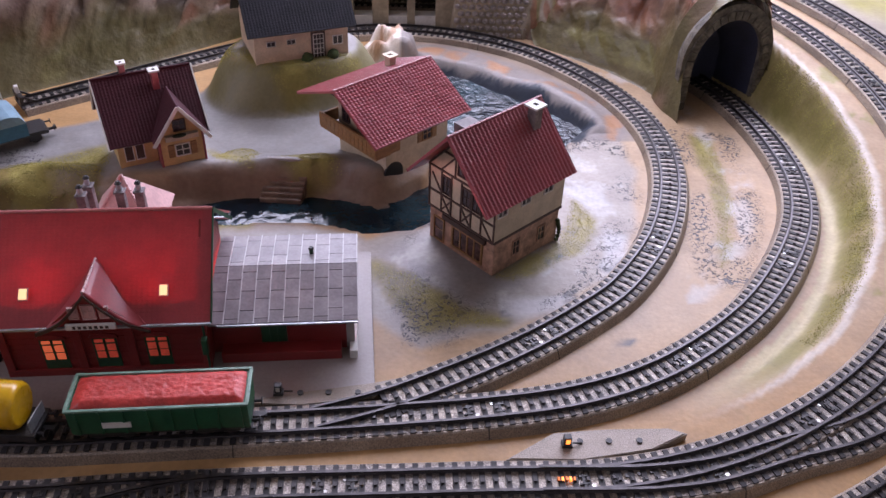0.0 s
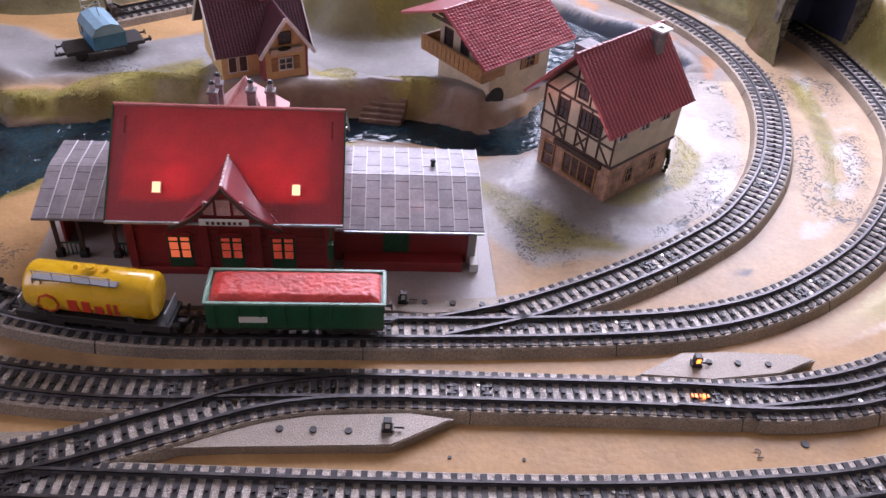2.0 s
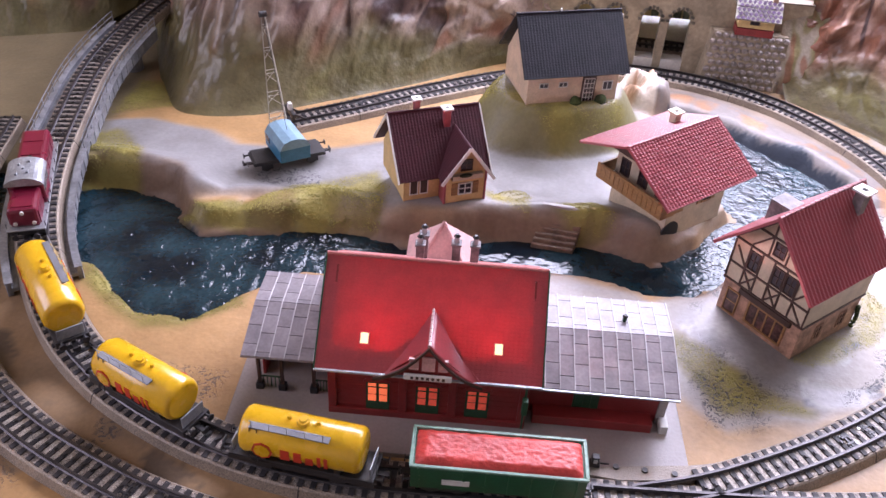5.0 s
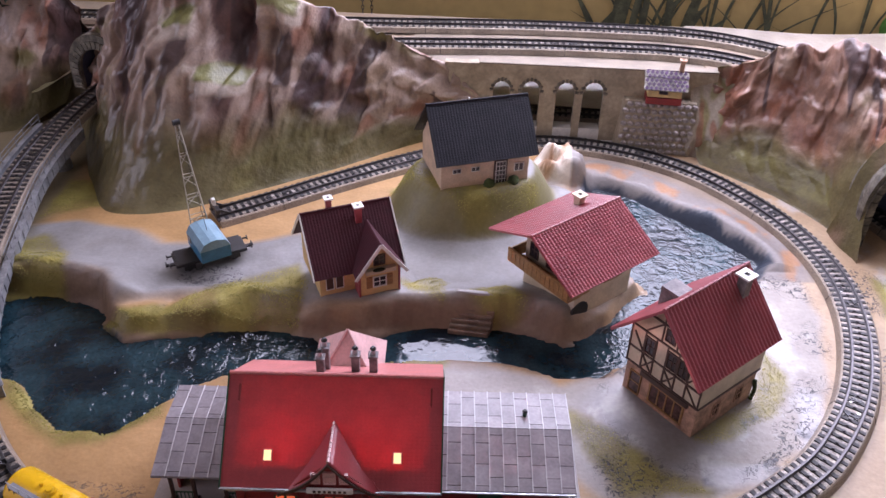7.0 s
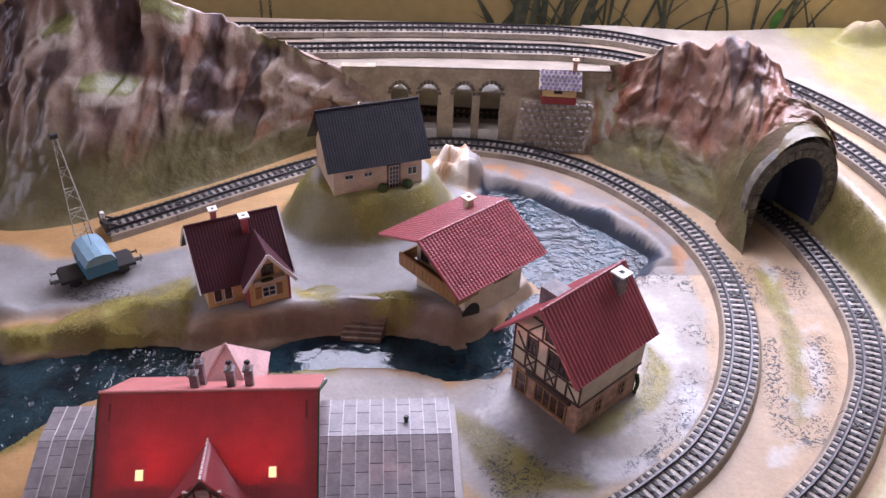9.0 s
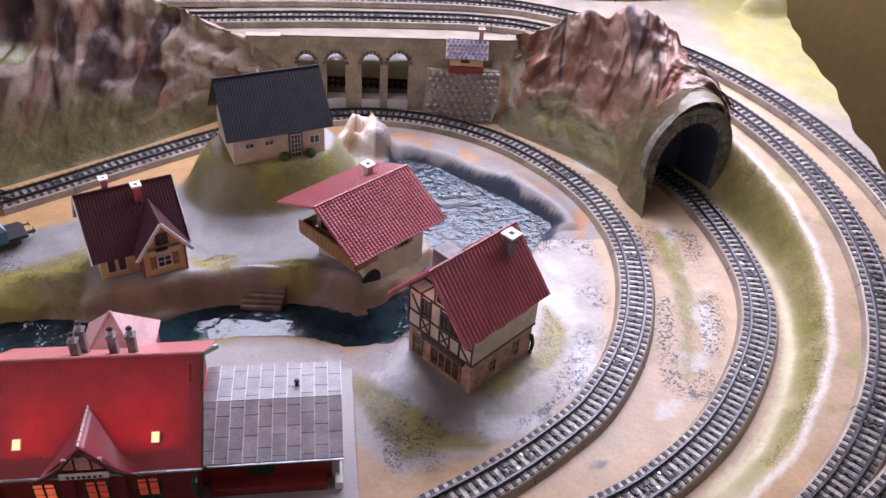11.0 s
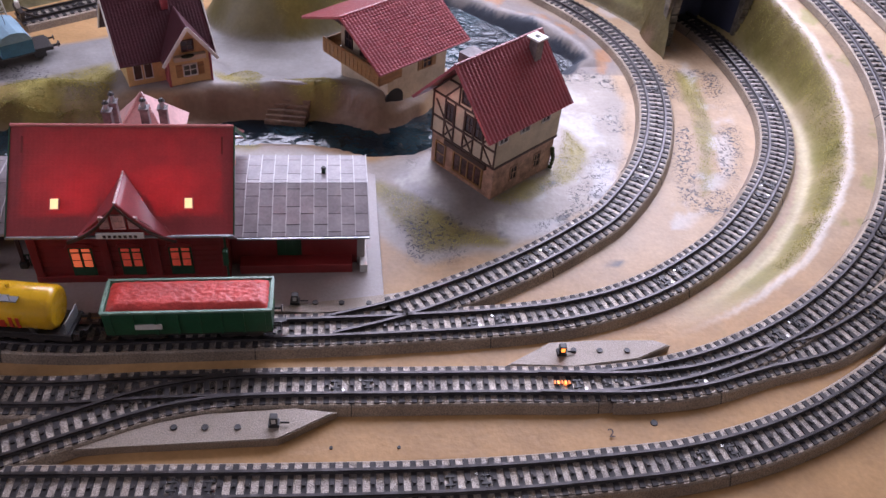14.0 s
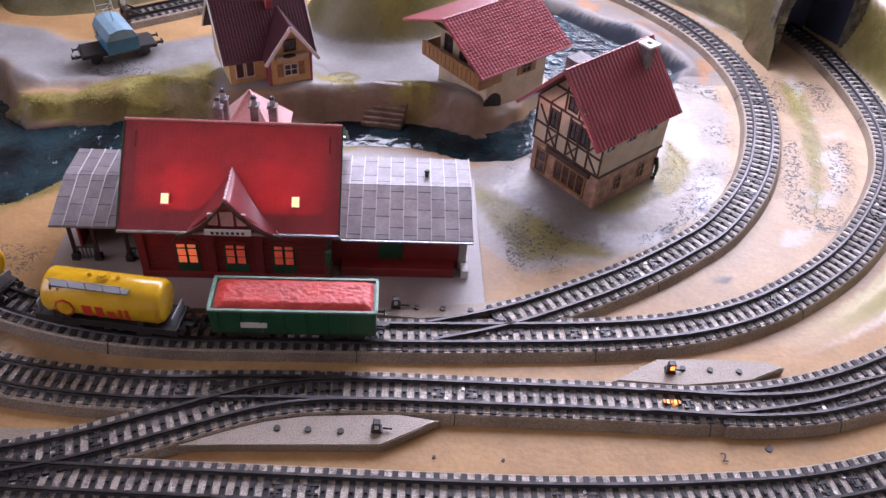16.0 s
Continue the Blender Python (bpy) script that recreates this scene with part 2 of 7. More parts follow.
M["plaster"] = mat("beige_plaster_deck", (0.26, 0.21, 0.155), 0.5, var=0.15, scale=30)
M["cardboard"] = mat("brown_cardboard", (0.26, 0.12, 0.07), 0.8)
M["needle"] = mat("dark_needles", (0.012, 0.03, 0.012), 0.9, var=0.4)
M["flock"] = mat("olive_flock", (0.40, 0.35, 0.10), 0.95, var=0.3, scale=60, second=(0.22, 0.20, 0.05), bump=0.0)
M["stone"] = mat("grey_cast_stone", (0.19, 0.168, 0.13), 0.65, var=0.35, scale=90, bump=0.6, fine=300, piece=0.15)
M["violet"] = mat("violet_shingle", (0.12, 0.065, 0.15), 0.6, piece=0.35)
M["ochre"] = mat("ochre_painted_wall", (0.50, 0.35, 0.13), 0.8, var=0.08, scale=3, bump=0.1, fine=60)
M["reed"] = mat("painted_reed", (0.115, 0.115, 0.06), 0.8, var=0.3)
M["reedgreen"] = mat("painted_leaf", (0.10, 0.26, 0.04), 0.8)
M["roomwall"] = mat("room_wall", (0.72, 0.70, 0.66), 0.85, var=0.05, scale=2, bump=0.05)
M["floor"] = mat("dark_wood_floor", (0.12, 0.075, 0.05), 0.5, var=0.2, scale=6)
M["bush"] = mat("flock_bush", (0.06, 0.085, 0.02), 0.9, var=0.5, fine=900, bump=1.0)
M["amber"] = mat("amber_glow", (1.0, 0.30, 0.04), 0.4, emit=3.0, bump=0.0)
M["copper"] = mat("copper_coil", (0.75, 0.20, 0.05), 0.35, 0.8)


# ---------------------------------------------------------------- building helpers
def mesh_from(name, verts, faces, smooth=False):
    me = bpy.data.meshes.new(name)
    me.from_pydata([tuple(v) for v in verts], [], [tuple(f) for f in faces])
    me.validate()
    me.update()
    if smooth:
        me.polygons.foreach_set("use_smooth", [True] * len(me.polygons))
    return me


def thing(name, m, label, category, group="", kind=""):
    ob = new(name)
    ob.empty_display_size = 0.02
    ob.matrix_world = m
    return tagged(ob, label, category, group, kind)


def part(name, data, material, parent=None, label="", m=None):
    """One mesh object under a thing or part. data: a bmesh or a mesh."""
    if isinstance(data, bmesh.types.BMesh):
        me = bpy.data.meshes.new(name)
        bmesh.ops.recalc_face_normals(data, faces=data.faces[:])
        data.to_mesh(me)
        data.free()
    else:
        me = data
    if material and not me.materials:
        me.materials.append(M[material])
    ob = new(name, me)
    if parent is not None:
        ob.parent = parent
    if m is not None:
        ob.matrix_local = m
    if label:
        tagged(ob, label)
    return ob


def box(bm, x0, x1, y0, y1, z0, z1, bevel=0.0, m=None):
    r = bmesh.ops.create_cube(bm, size=1.0)
    vs = r["verts"]
    for v in vs:
        v.co = Vector(((x0 + x1) / 2 + v.co.x * (x1 - x0), (y0 + y1) / 2 + v.co.y * (y1 - y0), (z0 + z1) / 2 + v.co.z * (z1 - z0)))
    if m is not None:
        bmesh.ops.transform(bm, matrix=m, verts=vs)
    if bevel:
        es = list({e for v in vs for e in v.link_edges})
        bmesh.ops.bevel(bm, geom=es, offset=bevel, segments=2, affect="EDGES", profile=0.5)
    return bm


def boxed(*a, **k):
    return box(bmesh.new(), *a, **k)


def prism(bm, outline, z0, z1, m=None):
    """A flat outline (x, y) raised from z0 to z1."""
    lo = [bm.verts.new((x, y, z0)) for x, y in outline]
    hi = [bm.verts.new((x, y, z1)) for x, y in outline]
    bm.faces.new(lo[::-1])
    bm.faces.new(hi)
    k = len(outline)
    for i in range(k):
        bm.faces.new((lo[i], lo[(i + 1) % k], hi[(i + 1) % k], hi[i]))
    if m is not None:
        bmesh.ops.transform(bm, matrix=m, verts=lo + hi)
    return bm


def tube(bm, p, q, r0, r1=None, n=10):
    p, q = Vector(p), Vector(q)
    r1 = r0 if r1 is None else r1
    d = q - p
    m = Matrix.Translation((p + q) / 2) @ d.to_track_quat("Z", "Y").to_matrix().to_4x4()
    bmesh.ops.create_cone(bm, cap_ends=True, segments=n, radius1=r0, radius2=r1, depth=d.length, matrix=m)
    return bm


def bar(bm, p, q, w, h):
    """A square bar from p to q."""
    p, q = Vector(p), Vector(q)
    d = q - p
    m = Matrix.Translation((p + q) / 2) @ d.to_track_quat("X", "Z").to_matrix().to_4x4()
    return box(bm, -d.length / 2, d.length / 2, -w / 2, w / 2, -h / 2, h / 2, m=m)


def smoothstep(a, b, x):
    t = np.clip((x - a) / (b - a), 0, 1)
    return t * t * (3 - 2 * t)


def spline(pts, step):
    """Points at even steps on a smooth curve through pts."""
    p = np.array(pts, float)
    p = np.vstack([2 * p[0] - p[1], p, 2 * p[-1] - p[-2]])
    out = []
    for i in range(1, len(p) - 2):
        a, b, c, d = p[i - 1:i + 3]
        for t in np.linspace(0, 1, 24, endpoint=False):
            out.append(0.5 * (2 * b + (c - a) * t + (2 * a - 5 * b + 4 * c - d) * t * t + (3 * b - a - 3 * c + d) * t ** 3))
    out.append(p[-2])
    out = np.array(out)
    s = np.concatenate([[0], np.cumsum(np.linalg.norm(np.diff(out, axis=0), axis=1))])
    k = max(int(round(s[-1] / step)), 2)
    u = np.linspace(0, s[-1], k + 1)
    return np.stack([np.interp(u, s, out[:, j]) for j in range(3)], 1)


def frames(p):
    t = np.gradient(p, axis=0)
    t /= np.linalg.norm(t, axis=1)[:, None]
    n = np.stack([-t[:, 1], t[:, 0], 0 * t[:, 0]], 1)
    n /= np.linalg.norm(n, axis=1)[:, None]
    return t, n


def sweep(name, p, profile, closed=True, caps=True):
    """A mesh swept along p with the profile (side, height)."""
    _, n = frames(p)
    k = len(profile)
    verts = []
    for i in range(len(p)):
        for a, h in profile:
            verts.append(p[i] + n[i] * a + np.array([0, 0, h]))
    faces = []
    for i in range(len(p) - 1):
        for j in range(k if closed else k - 1):
            a, b = i * k + j, i * k + (j + 1) % k
            faces.append((a, a + k, b + k, b))
    if caps and closed:
        faces.append(tuple(range(k)))
        faces.append(tuple(reversed(range((len(p) - 1) * k, len(p) * k))))
    return mesh_from(name, verts, faces)


def inside(X, Y, poly):
    """Distance to the outline of poly, positive inside it."""
    p = np.array(poly, float)
    d = np.full(X.shape, 1e9)
    odd = np.zeros(X.shape, bool)
    for (x0, y0), (x1, y1) in zip(p, np.roll(p, -1, axis=0)):
        ex, ey = x1 - x0, y1 - y0
        t = np.clip(((X - x0) * ex + (Y - y0) * ey) / (ex * ex + ey * ey), 0, 1)
        d = np.minimum(d, np.hypot(X - x0 - t * ex, Y - y0 - t * ey))
        if y0 != y1:
            odd ^= ((y0 > Y) != (y1 > Y)) & (X < ex * (Y - y0) / (y1 - y0) + x0)
    return np.where(odd, d, -d)


def rough_noise(X, Y, f, seed=0.0, octaves=4):
    """A cheap smooth random field made of turned waves."""
    rs = np.random.RandomState(int(seed * 10) + 7)
    out, amp = np.zeros(X.shape), 1.0
    for o in range(octaves):
        for k in range(5):
            a, ph = rs.uniform(0, 6.283), rs.uniform(0, 6.283)
            g = f * rs.uniform(0.7, 1.4)
            out += amp * np.sin((np.cos(a) * X + np.sin(a) * Y) * g + ph + 1.3 * np.sin((np.sin(a) * X - np.cos(a) * Y) * g * 0.7 + ph * 2)) / 5
        f, amp = f * 2.1, amp * 0.55
    return out


# ---------------------------------------------------------------- plan of the tracks
HUB = (0.715, 1.382)


def climb(s):
    """Height of the outer tracks over the turn s (degrees from the front)."""
    t = np.clip((s - 15) / 150, 0, 1)
    return 0.098 * (t * t * (3 - 2 * t) * 0.45 + t * 0.55)


def arc(r, s0, s1, k):
    return [(HUB[0] + r * math.sin(radians(s)), HUB[1] - r * math.cos(radians(s)), float(climb(s))) for s in np.linspace(s0, s1, k)]


RING = [(0.203, 1.480, 0), (0.265, 1.524, 0), (0.323, 1.568, 0), (0.386, 1.612, 0), (0.44, 1.646, 0), (0.51, 1.680, 0), (0.60, 1.699, 0), (0.68, 1.689, 0),
        (0.745, 1.662, 0), (0.80, 1.621, 0), (0.854, 1.552, 0), (0.886, 1.48, 0), (0.898, 1.404, 0), (0.889, 1.325, 0), (0.858, 1.239, 0),
        (0.81, 1.168, 0), (0.765, 1.128, 0), (0.715, 1.093, 0), (0.66, 1.062, 0), (0.61, 1.038, 0), (0.56, 1.021, 0)]
MAIN = [(0.03, 1.76, 0.062), (0.0, 1.68, 0.055), (-0.020, 1.60, 0.046), (-0.026, 1.50, 0.036), (-0.012, 1.40, 0.027), (0.010, 1.30, 0.018), (0.046, 1.21, 0.011),
        (0.105, 1.126, 0.004), (0.17, 1.071, 0), (0.245, 1.034, 0), (0.312, 1.016, 0), (0.373, 1.011, 0), (0.433, 1.013, 0), (0.50, 1.016, 0), (0.56, 1.019, 0),
        (0.617, 1.023, 0), (0.684, 1.029, 0), (0.745, 1.039, 0), (0.80, 1.058, 0), (0.85, 1.087, 0), (0.907, 1.133, 0), (0.955, 1.190, 0), (0.995, 1.255, 0),
        (1.017, 1.320, 0), (1.022, 1.385, 0), (1.017, 1.450, 0), (1.002, 1.515, 0), (0.97, 1.58, 0), (0.92, 1.64, 0), (0.84, 1.72, 0), (0.74, 1.78, 0), (0.5, 1.80, 0)]
SECOND = [(-0.10, 1.42, 0), (-0.072, 1.30, 0), (-0.025, 1.19, 0), (0.03, 1.10, 0), (0.075, 1.056, 0), (0.109, 1.030, 0), (0.148, 1.008, 0), (0.195, 0.988, 0), (0.239, 0.973, 0),
          (0.298, 0.961, 0), (0.37, 0.957, 0), (0.45, 0.962, 0), (0.53, 0.965, 0), (0.61, 0.966, 0), (0.68, 0.967, 0)] + arc(0.416, 4, 180, 26) + [
          (0.55, 1.795, 0.098), (0.30, 1.775, 0.098), (-0.2, 1.76, 0.098)]
THIRD = [(-0.45, 0.97, 0), (-0.25, 0.925, 0), (-0.05, 0.900, 0), (0.10, 0.891, 0), (0.25, 0.887, 0), (0.45, 0.886, 0), (0.60, 0.887, 0), (0.68, 0.890, 0)] + arc(0.487, 4, 180, 28) + [
         (0.55, 1.868, 0.098), (0.30, 1.850, 0.098), (-0.2, 1.83, 0.098)]
LINK = [(0.215, 0.888, 0), (0.26, 0.890, 0), (0.301, 0.896, 0), (0.347, 0.911, 0), (0.394, 0.931, 0), (0.444, 0.952, 0), (0.49, 0.962, 0), (0.54, 0.965, 0)]
BRANCH = [(0.71, 0.967, 0), (0.76, 0.966, 0), (0.791, 0.967, 0.0), (0.832, 0.973, 0.0), (0.882, 0.988, 0.001), (0.94, 1.003, 0.004), (1.002, 1.037, 0.012), (1.06, 1.080, 0.022), (1.105, 1.130, 0.030)]


# ---------------------------------------------------------------- ground
RIVER = [(0.03, 1.325), (0.081, 1.327), (0.117, 1.319), (0.135, 1.293), (0.166, 1.271), (0.214, 1.284), (0.284, 1.292), (0.36, 1.288), (0.405, 1.295), (0.436, 1.312),
         (0.51, 1.312), (0.561, 1.319), (0.595, 1.301), (0.629, 1.312), (0.656, 1.335), (0.70, 1.40), (0.668, 1.47), (0.652, 1.565), (0.660, 1.600), (0.688, 1.590), (0.728, 1.551), (0.774, 1.511),
         (0.816, 1.464), (0.80, 1.445), (0.76, 1.38), (0.70, 1.33), (0.652, 1.290), (0.626, 1.266), (0.594, 1.269), (0.561, 1.282), (0.484, 1.285), (0.43, 1.28), (0.34, 1.262),
         (0.27, 1.240), (0.234, 1.210), (0.192, 1.170), (0.165, 1.172), (0.139, 1.19), (0.105, 1.22), (0.060, 1.235), (-0.10, 1.26), (-0.10, 1.33)]
FLOCK = [
    [(0.12, 1.292), (0.207, 1.313), (0.25, 1.353), (0.315, 1.392), (0.337, 1.346), (0.335, 1.303), (0.267, 1.297), (0.196, 1.288)],
    [(0.432, 1.357), (0.459, 1.378), (0.478, 1.367), (0.475, 1.336), (0.445, 1.344)],
    [(0.505, 1.345), (0.54, 1.37), (0.56, 1.335), (0.53, 1.325)],
    [(0.399, 1.565), (0.41, 1.52), (0.494, 1.468), (0.575, 1.49), (0.573, 1.52), (0.50, 1.50), (0.44, 1.53), (0.44, 1.60)],
    [(0.79, 1.304), (0.803, 1.271), (0.785, 1.222), (0.741, 1.19), (0.714, 1.176), (0.70, 1.182), (0.758, 1.226), (0.776, 1.263)],
    [(0.596, 1.203), (0.63, 1.183), (0.668, 1.142), (0.70, 1.128), (0.64, 1.12), (0.614, 1.155)],
    [(0.943, 1.429), (0.962, 1.42), (0.948, 1.307), (0.922, 1.228), (0.906, 1.2), (0.922, 1.274), (0.934, 1.341)],
    [(0.072, 1.222), (0.097, 1.208), (0.128, 1.182), (0.163, 1.162), (0.197, 1.160), (0.238, 1.19), (0.24, 1.175), (0.201, 1.146), (0.165, 1.141), (0.128, 1.16), (0.088, 1.193)],
    [(-0.02, 1.39), (0.024, 1.422), (0.064, 1.392), (0.088, 1.33), (0.048, 1.318), (-0.02, 1.33)],
    [(0.0, 1.47), (0.06, 1.50), (0.12, 1.49), (0.20, 1.53), (0.33, 1.62), (0.25, 1.62), (0.1, 1.56), (0.0, 1.55)],
    [(0.38, 1.27), (0.43, 1.272), (0.48, 1.278), (0.48, 1.262), (0.42, 1.258)],
]
ROAD = [(-0.02, 1.44), (0.0, 1.36), (0.10, 1.34), (0.15, 1.31), (0.24, 1.335), (0.33, 1.31), (0.42, 1.32), (0.50, 1.335), (0.60, 1.32), (0.68, 1.40), (0.64, 1.50), (0.64, 1.56), (0.59, 1.60),
        (0.55, 1.60), (0.46, 1.60), (0.40, 1.53), (0.33, 1.47), (0.25, 1.43), (0.16, 1.425), (0.12, 1.45), (0.05, 1.46)]
SOUTH = [(0.59, 1.24), (0.65, 1.275), (0.72, 1.33), (0.80, 1.42), (0.855, 1.44), (0.862, 1.36), (0.84, 1.26), (0.79, 1.18), (0.70, 1.12), (0.635, 1.10), (0.60, 1.14), (0.55, 1.25)]
INNER = [(0.26, 1.20), (0.36, 1.25), (0.48, 1.27), (0.58, 1.25), (0.62, 1.20), (0.60, 1.16), (0.26, 1.15)]


STRIP = [(x, y) for x, y, z in MAIN[4:14]] + [(x, y) for x, y, z in SECOND[11:0:-1]]


def mound(X, Y, x, y, rx, ry, turn, h, flat=0.45):
    c, s = math.cos(radians(turn)), math.sin(radians(turn))
    u, v = (X - x) * c + (Y - y) * s, -(X - x) * s + (Y - y) * c
    return h * (1 - smoothstep(flat, 1.0, np.hypot(u / rx, v / ry)))


def ground_height(X, Y):
    wob = rough_noise(X, Y, 22.0, 1)
    h = 0.0008 * rough_noise(X, Y, 60.0, 2)
    road = smoothstep(-0.012, 0.012, inside(X, Y, ROAD) + 0.003 * wob)
    h = h * (0.3 + road) + 0.006 * road
    rim = smoothstep(-0.075, -0.022, inside(X, Y, RIVER)) * (Y > 1.25) * road * smoothstep(0.66, 0.58, X)
    h = h + 0.019 * rim * (1 + 0.3 * wob)
    h = np.maximum(h, mound(X, Y, 0.385, 1.352, 0.085, 0.075, 25, 0.023))
    h = np.maximum(h, mound(X, Y, 0.50, 1.535, 0.115, 0.085, 20, 0.056, 0.6))
    h = np.maximum(h, mound(X, Y, 0.61, 1.62, 0.05, 0.045, -30, 0.047, 0.15) * (1 + 0.25 * wob + 1.1 * (0.45 - np.abs(rough_noise(X, Y, 85.0, 41, 2)))))
    h = np.where(np.hypot(X - 0.61, Y - 1.62) < 0.06, np.minimum(h, 0.036 + 0.010 * np.abs(rough_noise(X, Y, 70.0, 47, 2))), h)
    ring = np.hypot(X - 0.700, (Y - 1.235) * 0.95) + 0.006 * wob
    h = h + 0.0016 * np.abs(np.sin(ring * 260)) * smoothstep(0.082, 0.092, ring) * smoothstep(0.150, 0.125, ring) * (X > 0.66) * (0.5 + 0.5 * rough_noise(X, Y, 25.0, 49))
    h = np.maximum(h, mound(X, Y, 0.69, 1.225, 0.12, 0.10, 40, 0.005))
    for x, y, r, k in ((0.25, 1.325, 0.06, 0.016), (0.17, 1.305, 0.05, 0.012), (0.455, 1.36, 0.03, 0.02), (0.03, 1.36, 0.06, 0.016)):
        h = np.maximum(h, mound(X, Y, x, y, r * 1.5, r * 0.6, 25, k, 0.2) * (1 + 0.3 * wob))
    # bank between the inner loop and the pond
    d = inside(X, Y, RIVER) + 0.003 * wob + 0.0024 * rough_noise(X, Y, 95.0, 6)
    r = np.hypot(X - 0.575, Y - 1.391)
    h = np.maximum(h, np.where((X > 0.62) & (Y > 1.44), 0.004 + 0.004 * wob, 0) * smoothstep(0.30, 0.27, r))
    pond = (X > 0.64) & (Y > 1.42)
    shelf = 0.45 + 0.15 * rough_noise(X, Y, 28.0, 57)
    river_fall = shelf * smoothstep(-0.019, -0.013, d + 0.003 * rough_noise(X, Y, 50.0, 59)) + (1 - shelf) * smoothstep(-0.005, 0.004, d)
    h = h + (-0.030 - h) * np.where(pond, smoothstep(-0.032, 0.014, d), river_fall)
    # slope to the outer tracks and the plateau behind
    ang = np.degrees(np.arctan2(X - HUB[0], HUB[1] - Y))
    rr = np.hypot(X - HUB[0], Y - HUB[1])
    ang = np.where(X < HUB[0], np.where(Y > HUB[1], 180.0, 0.0), ang)
    up = climb(ang)
    dm = np.hypot(X - 0.672, Y - 1.385)
    gap = np.clip(dm - 0.374, 0, 1) / (np.clip(dm - 0.374, 0, 1) + np.clip(0.394 - rr, 0, 1) + 1e-6)
    t = smoothstep(0.06, 0.58, gap + 0.05 * wob) * (X > 0.70)
    add = up * t
    back = smoothstep(1.738, 1.742, Y) * (X < 0.73)
    add = np.maximum(add, 0.096 * back)
    h = np.where(add > 1e-4, np.maximum(h, add), h)
    hollow = (X > 0.42) & (X < 0.80) & (Y > 1.72) & (Y < 1.93)
    hill = mound(X, Y, 1.24, 1.915, 0.12, 0.05, 10, 0.125, 0.1) * (1 + 0.12 * wob)
    h = np.where(hill > 1e-4, np.maximum(h, hill), h)
    return np.where(hollow, 0.0, h), d, road, ang, rr, gap, dm, wob


def ground_paint(X, Y):
    h, d, road, ang, rr, gap, dm, wob = ground_height(X, Y)
    n2 = rough_noise(X, Y, 70.0, 5)
    col = np.empty(X.shape + (3,))
    col[:] = (0.45, 0.265, 0.112)

    def lay(c, w):
        w = np.clip(w, 0, 1)[..., None]
        col[:] = col * (1 - w) + np.array(c) * w

    lay((0.46, 0.335, 0.215), smoothstep(1.02, 1.14, Y) * smoothstep(0.55, 0.7, X) * (0.75 + 0.25 * wob))
    lay((0.27, 0.26, 0.255), road)
    lay((0.38, 0.335, 0.29), smoothstep(-0.006, 0.006, inside(X, Y, SOUTH) + 0.006 * wob))
    lay((0.30, 0.285, 0.28), mound(X, Y, 0.665, 1.195, 0.10, 0.085, 40, 1.0, 0.5))
    lay((0.36, 0.32, 0.29), smoothstep(-0.004, 0.006, inside(X, Y, INNER)))
    # pale streaks: gloss on the rough paint put into the colour
    lay((0.48, 0.455, 0.43), smoothstep(0.25, 0.6, rough_noise(X * 0.8 + Y * 0.5, Y * 0.5 - X * 0.5, 85.0, 15)) * smoothstep(0.0, 0.02, inside(X, Y, SOUTH)) * 0.8)
    up4 = mound(X, Y, 0.50, 1.535, 0.115, 0.085, 20, 1.0, 0.6)
    lay((0.19, 0.165, 0.06), smoothstep(0.03, 0.25, up4) * (1 - smoothstep(0.93, 0.99, up4)) * (0.85 + 0.15 * n2))
    fall = smoothstep(0.05, 0.3, mound(X, Y, 0.61, 1.62, 0.05, 0.045, -30, 1.0, 0.15))
    lay((0.80, 0.73, 0.64), fall * (0.8 + 0.2 * n2))
    lay((0.40, 0.20, 0.09), fall * smoothstep(0.15, 0.5, rough_noise(X * 1.4, Y * 0.5, 80.0, 45)) * 0.8)
    pond = (X > 0.62) & (Y > 1.42) & (np.hypot(X - 0.575, Y - 1.391) < 0.305)
    lay((0.29, 0.225, 0.17), pond * smoothstep(-0.12, -0.09, d + 0.006 * n2) * 0.9)
    lay((0.24, 0.21, 0.195), pond * smoothstep(-0.075, -0.05, d + 0.006 * n2) * 0.95)
    lay((0.40, 0.19, 0.08), pond * smoothstep(-0.056, -0.048, d + 0.005 * wob) * smoothstep(-0.026, -0.034, d + 0.007 * wob) * smoothstep(-0.1, 0.4, n2) * 0.85)
    lay((0.16, 0.15, 0.15), pond * smoothstep(-0.035, -0.01, d + 0.008 * n2) * smoothstep(-0.1, 0.4, n2) * 0.9)
    bank = smoothstep(-0.034, -0.014, d + 0.004 * n2) * (1 - smoothstep(0.0, 0.004, d))
    lay((0.22, 0.145, 0.095), bank * np.where((Y > 1.25) & (X < 0.64), 1, 0.35))
    # the pond bank's own grey, darkened further for the shade it lies in
    lay((0.15, 0.14, 0.138), bank * np.where((Y > 1.42) & (X > 0.64), 0.9, 0))
    lay((0.018, 0.026, 0.042), pond * smoothstep(-0.023, -0.017, d + 0.011 * n2 + 0.005 * wob))
    # cream strip along the bank's ledge: its wet highlight put into the colour
    lay((0.56, 0.47, 0.36), smoothstep(-0.016, -0.012, d + 0.003 * n2) * smoothstep(-0.007, -0.010, d) * smoothstep(0.0, 0.5, wob) * (Y > 1.22) * (X < 0.64) * 0.8)
    lay((0.16, 0.135, 0.08), smoothstep(0.03, -0.01, X + 0.01 * wob) * smoothstep(1.10, 1.2, Y) * 0.9)
